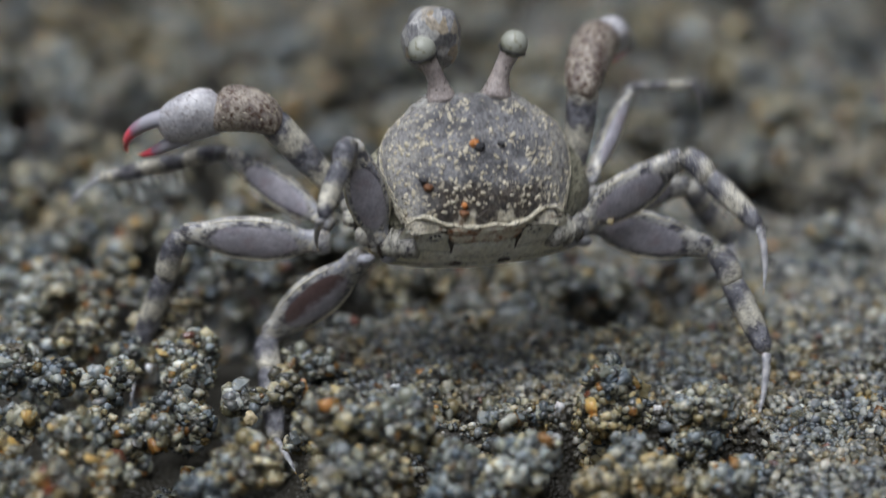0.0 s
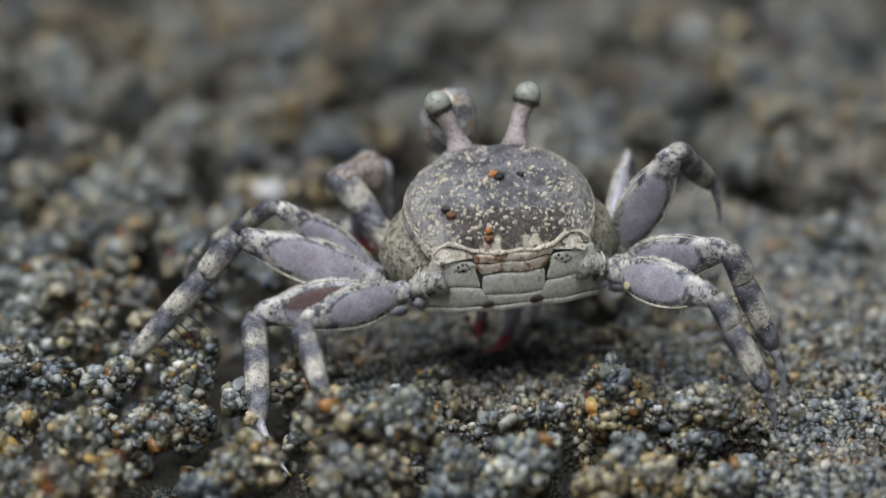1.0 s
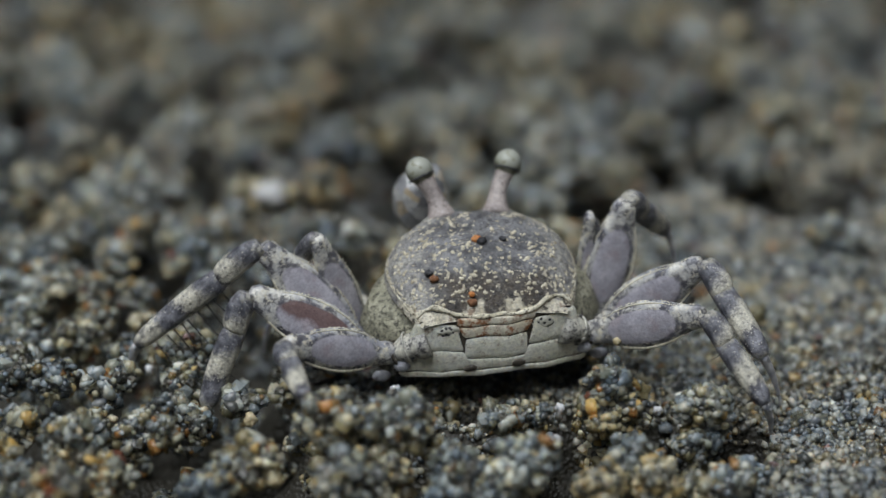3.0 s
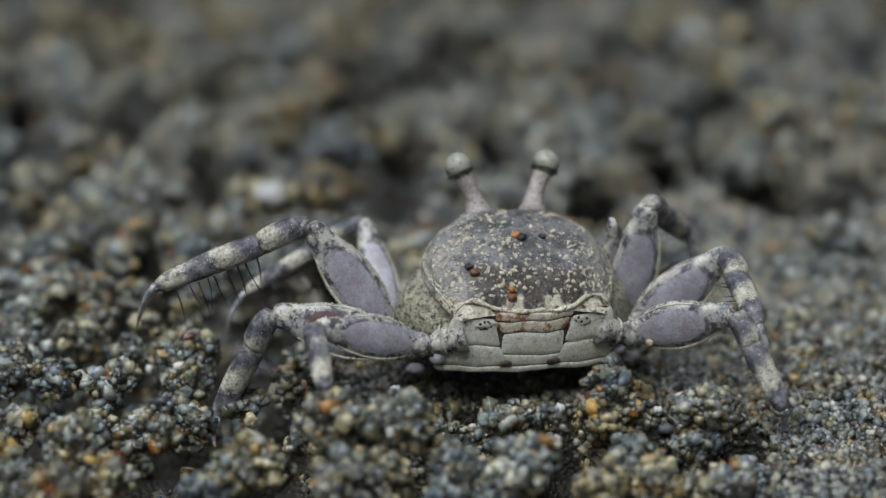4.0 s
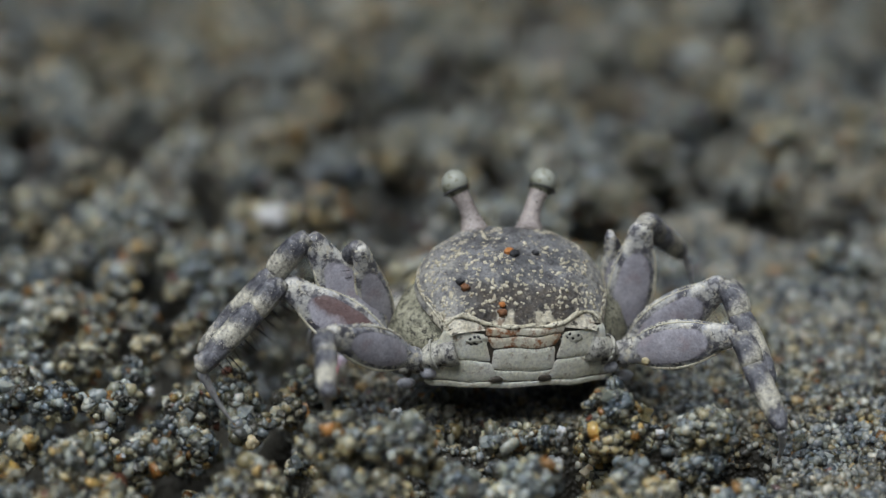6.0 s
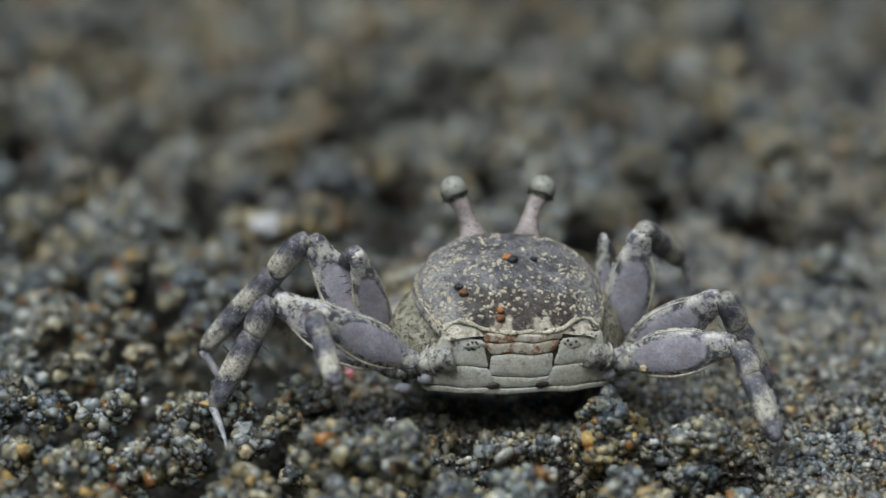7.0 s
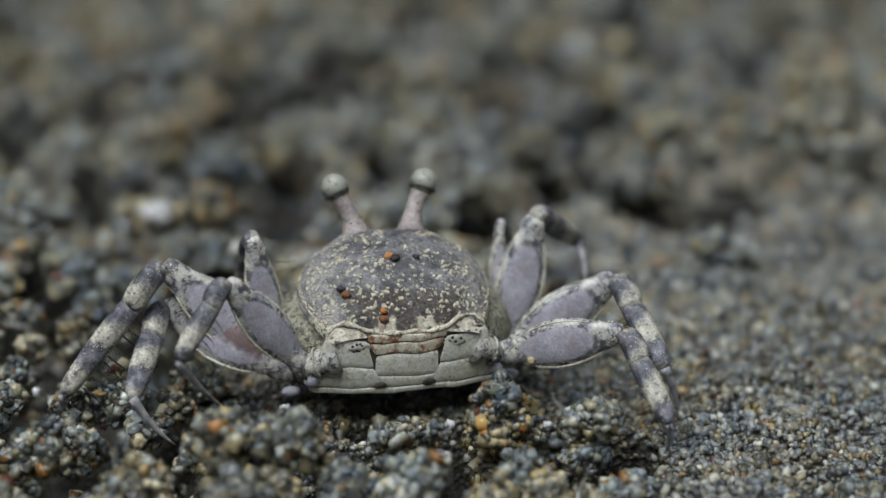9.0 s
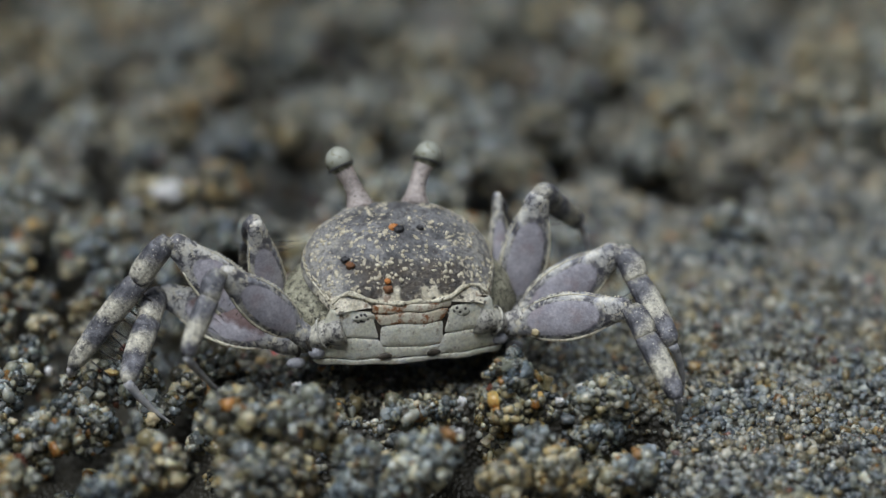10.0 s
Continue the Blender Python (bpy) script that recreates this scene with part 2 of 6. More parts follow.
def mat_banded():
    """Outer leg: cream and slate bands across it."""
    n = Nodes("banded_leg")
    v = n.coords()
    x, y, z = n.split(v)
    w = n.math("ADD", y, n.math("MULTIPLY", n.math("SUBTRACT", n.noise(v, 0.9, 4.0, 0.65), 0.5), 2.6))
    s = n.math("SINE", n.math("MULTIPLY", w, 2.1), 0.0)
    pale = n.mix(n.tone(v, 1.4, 5.0), (0.38, 0.362, 0.300), (0.66, 0.628, 0.52))
    slate = n.mix(n.tone(v, 1.5, 6.0), (0.052, 0.053, 0.064), (0.228, 0.230, 0.255))
    col = n.mix(n.fade(n.math("ADD", s, n.math("MULTIPLY", n.math("SUBTRACT", n.noise(v, 2.6, 5.0, 0.7), 0.5), 2.4)), -0.7, 0.7), pale, slate)
    col = n.mix(n.math("MULTIPLY", n.fade(n.noise(v, 1.8, 7.0, 0.72), 0.50, 0.60), 0.75), col, (0.060, 0.056, 0.064))
    col = n.mix(n.math("MULTIPLY", n.math("SUBTRACT", 1.0, n.fade(n.voronoi(v, 5.5), 0.12, 0.26)), n.fade(n.noise(v, 0.9), 0.42, 0.5)), col, (0.52, 0.50, 0.43))
    col = n.grime(v, col, 0.5)
    n.bump(n.noise(v, 3.2, 5.0, 0.6), 0.7, 0.2)
    return n.done(col, n.ramp(n.noise(v, 2.5, 4.0), [(0.3, (0.26,) * 3), (0.7, (0.54,) * 3)]), 0.5, 0.05)


def mat_eye():
    """Greenish glassy eye, grey cap, dark scribbles towards its lower edge."""
    n = Nodes("eye_surface")
    v = n.coords()
    x, y, z = n.split(v)
    col = n.mix(n.noise(v, 2.2, 4.0), (0.13, 0.135, 0.085), (0.30, 0.305, 0.215))
    col = n.mix(n.fade(n.math("ADD", z, n.math("MULTIPLY", n.noise(v, 1.5), 0.7)), 0.1, 0.85), col, (0.38, 0.39, 0.33))
    low = n.fade(n.math("ADD", z, n.math("MULTIPLY", n.noise(v, 2.0), 0.6)), 0.55, 0.0)
    col = n.mix(n.math("MULTIPLY", low, n.fade(n.noise(v, 3.0, 5.0, 0.7), 0.40, 0.50)), col, (0.050, 0.050, 0.030))
    col = n.mix(n.fade(n.noise(v, 2.6, 4.0), 0.55, 0.70), col, (0.19, 0.18, 0.11))
    n.bump(n.noise(v, 8.0, 2.0), 0.3, 0.04)
    return n.done(col, 0.3, 0.35, 0.0)


def mat_finger():
    """Claw finger: white root, coral red towards the tip."""
    n = Nodes("claw_finger")
    g = n.split(n.coords(True))[1]
    v = n.coords()
    t = n.math("ADD", g, n.math("MULTIPLY", n.math("SUBTRACT", n.noise(v, 2.0), 0.5), 0.25))
    col = n.ramp(t, [(0.45, (0.42, 0.41, 0.45)), (0.66, (0.34, 0.20, 0.26)), (0.76, (0.78, 0.10, 0.14)), (0.92, (0.80, 0.14, 0.15)), (1.0, (0.80, 0.42, 0.28))])
    return n.done(col, 0.3, 0.5, 0.1)


def mat_pores():
    """Pale plate closely set with black pits."""
    n = Nodes("pitted_plate")
    v = n.coords()
    cells = n.voronoi(v, 4.2)
    col = n.mix(n.fade(cells, 0.44, 0.32), n.mix(n.noise(v, 2.0), (0.50, 0.49, 0.41), (0.78, 0.76, 0.64)), (0.022, 0.021, 0.024))
    n.bump(cells, 0.5, 0.12)
    return n.done(col, 0.35, 0.5)


def mat_water():
    """A clear water drop."""
    n = Nodes("water")
    n.bsdf.inputs["Transmission Weight"].default_value = 1.0
    n.bsdf.inputs["IOR"].default_value = 1.33
    return n.done((0.95, 0.96, 0.95), 0.03, 0.5)


def mat_dactyl():
    """Half clear bluish grey leg tip with an amber point."""
    n = Nodes("leg_tip_shell")
    v = n.coords()
    g = n.split(n.coords(True))[1]
    col = n.mix(n.tone(v, 1.4, 4.0), (0.26, 0.265, 0.29), (0.56, 0.55, 0.54))
    col = n.mix(n.math("MULTIPLY", n.fade(n.noise(v, 2.0, 4.0), 0.56, 0.66), 0.7), col, (0.085, 0.083, 0.095))
    col = n.mix(n.fade(g, 0.90, 0.97), col, (0.55, 0.33, 0.07))
    n.bump(n.noise(v, 4.0, 3.0), 0.4, 0.1)
    return n.done(col, 0.28, 0.5, 0.25)


def mat_pellet():
    """Smooth wet ball of sifted sand: patches of white, grey, tan and slate."""
    n = Nodes("pellet_paste")
    v = n.coords()
    warp = n.add("ShaderNodeTexNoise")
    warp.inputs["Scale"].default_value = 0.9
    n.link(v, warp.inputs["Vector"])
    vec = n.mix(0.45, v, warp.outputs["Color"], "ADD")
    cells = n.add("ShaderNodeTexVoronoi")
    cells.inputs["Scale"].default_value = 1.5
    n.link(vec, cells.inputs["Vector"])
    col = n.ramp(n.split(cells.outputs["Color"])[0], [(0.0, (0.17, 0.17, 0.178)), (0.22, (0.28, 0.28, 0.285)), (0.5, (0.37, 0.37, 0.36)), (0.75, (0.46, 0.455, 0.44)), (0.93, (0.32, 0.25, 0.15)), (1.0, (0.48, 0.47, 0.44))])
    col = n.grime(v, col, 0.6)
    n.bump(cells.outputs["Distance"], 0.5, 0.2)
    return n.done(col, 0.22, 0.5, 0.15, 0.3)


GRAIN, LOOSE = mat_grain("sand_grain", True), mat_grain("loose_grain", False)
SHADE_SILT, PASTE, SHELL = mat_shade_silt(), mat_paste(), mat_carapace()
MERUS, MERUS_WARM = mat_merus("leg_shell", False), mat_merus("stained_leg_shell", True)
BANDED, EYEMAT, FINGER = mat_banded(), mat_eye(), mat_finger()
FLANK = mottled("flank_shell", (0.21, 0.205, 0.145), (0.45, 0.43, 0.315), (0.050, 0.047, 0.036), 1.5, dark_lo=0.50)
PLATE = mottled("abdomen_plate", (0.80, 0.775, 0.62), (0.94, 0.92, 0.80), (0.40, 0.31, 0.21), 0.8, 0.3, dark_lo=0.57, speck=False, sub=0.2, grit=0.28)
PLATE_BROWN = mottled("brown_plate", (0.68, 0.60, 0.45), (0.88, 0.83, 0.68), (0.36, 0.15, 0.06), 0.8, 0.35, dark_lo=0.48, speck=False, grit=0.2)
PORES = mat_pores()
CREAM = mottled("cream_rim", (0.54, 0.50, 0.37), (0.78, 0.74, 0.58), (0.22, 0.15, 0.09), 1.0, 0.35, dark_lo=0.58, grit=0.3)
RIM = mottled("rim_shell", (0.46, 0.42, 0.30), (0.80, 0.75, 0.60), (0.075, 0.052, 0.032), 1.3, 0.35, dark_lo=0.53, grit=0.4)
STALK = mottled("stalk_skin", (0.29, 0.25, 0.235), (0.47, 0.41, 0.38), (0.09, 0.074, 0.074), 0.8, 0.33, dark_lo=0.59)
SHOULDER = mottled("shoulder_shell", (0.27, 0.265, 0.25), (0.46, 0.45, 0.40), (0.11, 0.10, 0.085), 1.0, 0.3, dark_lo=0.55, sub=0.1, grit=0.3)
JOINT = mottled("joint_skin", (0.30, 0.29, 0.265), (0.60, 0.58, 0.49), (0.055, 0.052, 0.056), 0.9, 0.33, dark_lo=0.50)
CLAW = mottled("claw_shell", (0.46, 0.455, 0.48), (0.70, 0.69, 0.70), (0.26, 0.235, 0.235), 1.0, 0.32, dark_lo=0.56, sub=0.1, grit=0.35)
KNOB = mottled("knob_shell", (0.38, 0.39, 0.43), (0.56, 0.56, 0.60), (0.14, 0.13, 0.13), 1.2, 0.2, dark_lo=0.56, speck=False)
WRIST = mottled("wrist_shell", (0.20, 0.165, 0.15), (0.52, 0.46, 0.38), (0.075, 0.036, 0.020), 1.4, 0.35, dark_lo=0.49)
DACTYL, WATER = mat_dactyl(), mat_water()
GRANULE = mottled("granule", (0.42, 0.375, 0.27), (0.70, 0.64, 0.49), (0.24, 0.18, 0.11), 1.6, 0.3, dark_lo=0.57, speck=False)
PELLET = mat_pellet()
SEAM = mottled("seam_skin", (0.045, 0.038, 0.030), (0.11, 0.092, 0.070), (0.025, 0.022, 0.020), 1.0)
QUARTZ = mottled("pale_quartz", (0.50, 0.50, 0.49), (0.72, 0.72, 0.71), (0.36, 0.35, 0.32), 1.0, 0.25, dark_lo=0.56, sub=0.3, speck=False)
TAN_STONE = mottled("tan_quartz", (0.42, 0.35, 0.20), (0.58, 0.50, 0.33), (0.28, 0.20, 0.10), 1.0, 0.22, dark_lo=0.6, sub=0.3, speck=False)
ORANGE = mottled("orange_grain", (0.50, 0.17, 0.04), (0.62, 0.26, 0.08), (0.3, 0.08, 0.03), 2.0, dark_lo=0.66, speck=False)
BROWN = mottled("brown_grain", (0.17, 0.075, 0.035), (0.28, 0.13, 0.06), (0.06, 0.03, 0.02), 2.0, dark_lo=0.6, speck=False)
BLACK = mottled("black_grain", (0.025, 0.025, 0.028), (0.06, 0.06, 0.065), (0.015, 0.015, 0.015), 2.0, speck=False)
SETA = mottled("bristle", (0.014, 0.012, 0.011), (0.03, 0.026, 0.022), (0.01, 0.009, 0.008), 1.0, speck=False)


# ---- mesh helpers (all lengths in millimetres) ----
def mesh_np(name, verts, faces, mats, face_mat=None, smooth=True):
    """A smooth mesh from arrays: verts (n, 3) mm, faces (m, 3 or 4)."""
    verts, faces = np.asarray(verts, float) * MM, np.asarray(faces, np.int32)
    me = bpy.data.meshes.new(name)
    k = faces.shape[1]
    me.vertices.add(len(verts))
    me.vertices.foreach_set("co", verts.ravel())
    me.loops.add(faces.size)
    me.loops.foreach_set("vertex_index", faces.ravel())
    me.polygons.add(len(faces))
    me.polygons.foreach_set("loop_start", np.arange(len(faces), dtype=np.int32) * k)
    me.polygons.foreach_set("use_smooth", np.array(np.broadcast_to(smooth, len(faces)), bool))
    for m in mats:
        me.materials.append(m)
    if face_mat is not None:
        me.polygons.foreach_set("material_index", np.asarray(face_mat, np.int32))
    me.update(calc_edges=True)
    me.validate()
    return me


def part(name, data, parent, label=""):
    ob = new(name, data)
    ob.parent = parent
    return tagged(ob, label)


class Build:
    """Collects lofts, balls and sheets into one mesh."""

    def __init__(self):
        self.v, self.f, self.m, self.n = [], [], [], 0

    def put(self, verts, faces, mat=0):
        self.v.append(np.asarray(verts, float))
        for q in faces:
            q = [i + self.n for i in q]
            self.f.append(q if len(q) == 4 else q + [q[-1]])
            self.m.append(mat)
        self.n += len(verts)

    def loft(self, centres, half_a, half_b, ax, bx, ring=12, mat=0, power=1.0):
        """Rings of half widths a, b along the axes ax, bx round the centres, closed at both ends."""
        verts, faces = [], []
        for c, a, b, u, w in zip(centres, half_a, half_b, ax, bx):
            for i in range(ring):
                t = 2 * math.pi * i / ring
                ct, st = math.cos(t), math.sin(t)
                ct, st = math.copysign(abs(ct) ** power, ct), math.copysign(abs(st) ** power, st)
                verts.append(np.asarray(c) + a * ct * np.asarray(u) + b * st * np.asarray(w))
        k = len(centres)
        for j in range(k - 1):
            for i in range(ring):
                a0, a1 = j * ring + i, j * ring + (i + 1) % ring
                faces.append([a0, a1, a1 + ring, a0 + ring])
        for end, flip in ((0, True), (k - 1, False)):
            verts.append(np.mean(verts[end * ring:(end + 1) * ring], axis=0))
            ci = len(verts) - 1
            for i in range(ring):
                a0, a1 = end * ring + i, end * ring + (i + 1) % ring
                faces.append([a1, a0, ci] if flip else [a0, a1, ci])
        self.put(verts, faces, mat)

    def tube(self, pts, radii, ring=8, mat=0, flat=1.0):
        """A round tube through points."""
        pts = [np.asarray(p, float) for p in pts]
        cs, ax, bx = [], [], []
        for i, p in enumerate(pts):
            d = pts[min(i + 1, len(pts) - 1)] - pts[max(i - 1, 0)]
            d = d / np.linalg.norm(d)
            ref = np.array([0.0, 0.0, 1.0]) if abs(d[2]) < 0.8 else np.array([1.0, 0.0, 0.0])
            u = np.cross(d, ref)
            u /= np.linalg.norm(u)
            cs.append(p), ax.append(u), bx.append(np.cross(u, d))
        self.loft(cs, radii, [r * flat for r in radii], ax, bx, ring, mat)

    def ball(self, c, r, mat=0, rings=8, seg=12, lumpy=0.0):
        verts, faces = [], []
        r = np.asarray(r if np.ndim(r) else (r, r, r), float)
        for j in range(rings + 1):
            th = math.pi * j / rings
            for i in range(seg):
                ph = 2 * math.pi * i / seg
                d = np.array([math.sin(th) * math.cos(ph), math.sin(th) * math.sin(ph), math.cos(th)])
                k = 1.0 + (lumpy * noise.noise(Vector(d * 1.7 + np.asarray(c))) if lumpy else 0.0)
                verts.append(np.asarray(c) + d * r * k)
        for j in range(rings):
            for i in range(seg):
                a0, a1 = j * seg + i, j * seg + (i + 1) % seg
                faces.append([a0, a0 + seg, a1 + seg, a1])
        self.put(verts, faces, mat)

    def sheet(self, fn, nu, nv, mat=0):
        verts = [fn(u / nu, v / nv) for v in range(nv + 1) for u in range(nu + 1)]
        faces = [[v * (nu + 1) + u, v * (nu + 1) + u + 1, (v + 1) * (nu + 1) + u + 1, (v + 1) * (nu + 1) + u] for v in range(nv) for u in range(nu)]
        self.put(verts, faces, mat)

    def mesh(self, name, mats):
        me = bpy.data.meshes.new(name)
        v = np.concatenate(self.v) * MM
        fs = [q[:3] if q[2] == q[3] else q for q in self.f]
        me.from_pydata([tuple(p) for p in v], [], fs)
        for m in mats:
            me.materials.append(m)
        me.polygons.foreach_set("material_index", np.asarray(self.m, np.int32))
        me.polygons.foreach_set("use_smooth", np.ones(len(fs), bool))
        bm = bmesh.new()
        bm.from_mesh(me)
        bmesh.ops.remove_doubles(bm, verts=bm.verts, dist=1e-7)
        bmesh.ops.recalc_face_normals(bm, faces=bm.faces)
        bm.to_mesh(me)
        bm.free()
        me.update()
        return me


def interp(x, xs, ys):
    return float(np.interp(x, xs, ys))


# ---- sand ----
PHI = (1 + 5 ** 0.5) / 2
ICO_V = np.array([(s * a, t * b * PHI, 0) if k == 0 else (0, s * a, t * b * PHI) if k == 1 else (t * b * PHI, 0, s * a)
                  for k in range(3) for s in (-1, 1) for t in (-1, 1) for a, b in ((1, 1),)], float)
ICO_V /= np.linalg.norm(ICO_V[0])


def hull_faces(pts):
    """Triangles of a small convex solid about the origin."""
    out = []
    n = len(pts)
    for i in range(n):
        for j in range(n):
            for k in range(j + 1, n):
                if i < j:
                    nv = np.cross(pts[j] - pts[i], pts[k] - pts[i])
                    if np.linalg.norm(nv) < 1e-6:
                        continue
                    s = (pts - pts[i]) @ nv
                    if (s < 1e-6).all():
                        out.append((i, j, k))
                    elif (s > -1e-6).all():
                        out.append((i, k, j))
    return np.array(out, np.int32)


ICO_F = hull_faces(ICO_V)
rng = np.random.default_rng(7)


def finer(v, f):
    """Each triangle cut into four, on the unit ball."""
    v, out, mid = list(v), [], {}
    for a, b, c in f:
        e = []
        for i, j in ((a, b), (b, c), (c, a)):
            key = (min(i, j), max(i, j))
            if key not in mid:
                m = v[i] + v[j]
                mid[key] = len(v)
                v.append(m / np.linalg.norm(m))
            e.append(mid[key])
        out += [(a, e[0], e[2]), (b, e[1], e[0]), (c, e[2], e[1]), tuple(e)]
    return np.array(v), np.array(out, np.int32)


ICO2_V, ICO2_F = finer(ICO_V, ICO_F)


def rounded_box():
    """A cube cut twice along each side and blown up to a ball: 26 corners, 48 triangles."""
    grid = [(i, j, k) for i in (-1, 0, 1) for j in (-1, 0, 1) for k in (-1, 0, 1) if (i, j, k) != (0, 0, 0)]
    v = np.array(grid, float)
    v /= np.linalg.norm(v, axis=1)[:, None]
    at = {g: i for i, g in enumerate(grid)}
    f = []
    for axis in range(3):
        for s in (-1, 1):
            for a in (-1, 0):
                for b in (-1, 0):
                    q = []
                    for da, db in ((0, 0), (1, 0), (1, 1), (0, 1)):
                        g = [a + da, b + db]
                        g.insert(axis, s)
                        q.append(at[tuple(g)])
                    if (s > 0) != (axis != 1):
                        q.reverse()
                    f += [(q[0], q[1], q[2]), (q[0], q[2], q[3])]
    return v, np.array(f, np.int32)


BOX_V, BOX_F = rounded_box()


def grain_arrays(pts, rad, fine=False):
    """Rounded irregular grains at the points."""
    base_v, base_f = (BOX_V, BOX_F) if fine else (ICO_V, ICO_F)
    n, k = len(pts), len(base_v)
    q = rng.normal(size=(n, 4))
    q /= np.linalg.norm(q, axis=1)[:, None]
    w, x, y, z = q.T
    rot = np.stack([1 - 2 * (y * y + z * z), 2 * (x * y - z * w), 2 * (x * z + y * w),
                    2 * (x * y + z * w), 1 - 2 * (x * x + z * z), 2 * (y * z - x * w),
                    2 * (x * z - y * w), 2 * (y * z + x * w), 1 - 2 * (x * x + y * y)], -1).reshape(n, 3, 3)
    stretch = np.stack([rng.uniform(0.95, 1.45, n), rng.uniform(0.7, 1.05, n), rng.uniform(0.55, 0.9, n)], -1)
    power = rng.uniform(2.2, 7.0, (n, 1))
    boxy = (np.abs(base_v)[None] ** power[:, :, None]).sum(2) ** (-1 / power)
    jag = 0.13 if fine else 0.22
    local = base_v[None] * (boxy * (1 + rng.uniform(-1.2 * jag, jag, (n, k))))[:, :, None] * stretch[:, None] * rad[:, None, None]
    verts = np.einsum("nij,nkj->nki", rot, local) + pts[:, None]
    faces = base_f[None] + (np.arange(n) * k)[:, None, None]
    return verts.reshape(-1, 3), faces.reshape(-1, 3)


def lattice_noise(x, y, seed):
    """Smooth value noise in 0..1."""
    r = np.random.default_rng(seed).random((64, 64))
    xi, yi = np.floor(x).astype(int), np.floor(y).astype(int)
    fx, fy = x - xi, y - yi
    fx, fy = fx * fx * (3 - 2 * fx), fy * fy * (3 - 2 * fy)
    a, b = r[xi % 64, yi % 64], r[(xi + 1) % 64, yi % 64]
    c, d = r[xi % 64, (yi + 1) % 64], r[(xi + 1) % 64, (yi + 1) % 64]
    return (a * (1 - fx) + b * fx) * (1 - fy) + (c * (1 - fx) + d * fx) * fy


# hollows in the sand: x, y, radius across, radius along, depth
PITS = [
    (-17.0, 19.3, 1.65, 2.63, 7.7), (-21.7, 15.0, 2.01, 3.4, 8.3), (-6.1, 17.9, 1.63, 3.52, 7.7),
    (15.5, 15.0, 1.81, 3.17, 8.0), (-17.6, 12.5, 1.32, 1.4, 4.4), (-16.0, -7.6, 1.42, 1.34, 6.6),
    (-24.0, -4.1, 1.2, 0.99, 5.7), (-10.0, -2.9, 1.52, 1.28, 6.2), (-22.8, -0.8, 1.08, 0.74, 4.4),
    (-14.2, 0.5, 1.42, 0.9, 4.8), (-18.1, 0.3, 1.02, 0.75, 4.4), (7.4, -5.0, 0.84, 0.7, 3.3),
    (-4.6, -7.6, 0.95, 0.67, 3.5), (-17.2, 5.0, 1.18, 0.8, 3.3), (-9.1, 5.1, 1.73, 0.96, 3.5),
    (11.4, -6.2, 0.84, 0.62, 3.1), (1.8, -5.2, 1.29, 0.83, 3.1), (11.0, 10.3, 2.7, 2.6, 6.0),
    (7.0, -7.2, 1.3, 1.5, 4.0), (12.0, -8.0, 1.1, 2.2, 4.0), (16.9, -8.2, 1.1, 1.6, 3.6),
    (12.9, -11.0, 3.0, 0.9, 3.0), (13.8, -11.6, 2.4, 1.2, 2.6), (17.0, -9.5, 1.0, 1.2, 2.0),
    (6.6, -9.8, 1.6, 1.2, 3.0), (1.5, 59.5, 2.27, 4.94, 9.2), (15.1, 57.3, 3.67, 4.58, 11.0),
    (-7.1, 54.9, 2.5, 5.59, 9.6), (8.1, 75.1, 2.44, 5.41, 9.2), (-29.0, 73.7, 1.76, 4.16, 8.5),
    (-36.1, 65.2, 1.91, 3.57, 8.8), (-17.6, 52.0, 1.99, 3.86, 9.0), (-22.5, 44.1, 2.68, 3.12, 10.0),
    (-31.3, 43.7, 1.52, 2.44, 8.5), (-2.8, 33.1, 2.25, 4.49, 9.2), (-8.1, 36.2, 1.87, 4.18, 8.8),
    (2.6, 40.4, 1.68, 2.99, 8.8), (20.0, 41.9, 1.43, 4.35, 8.4), (23.1, 31.4, 2.83, 3.08, 10.0),
    (16.4, 35.9, 1.24, 2.89, 8.0), (26.4, 67.9, 1.37, 4.79, 8.1), (-31.1, 33.8, 2.26, 2.94, 9.2),
    (-26.9, 40.0, 1.44, 3.15, 8.2), (34.6, 60.2, 1.65, 3.66, 8.5), (-12.9, 40.4, 1.5, 2.57, 8.5),
    (10.3, 30.8, 1.61, 2.84, 8.5), (28.8, 30.2, 2.01, 2.39, 9.0), (-16.6, 33.8, 1.64, 2.72, 8.5),
]


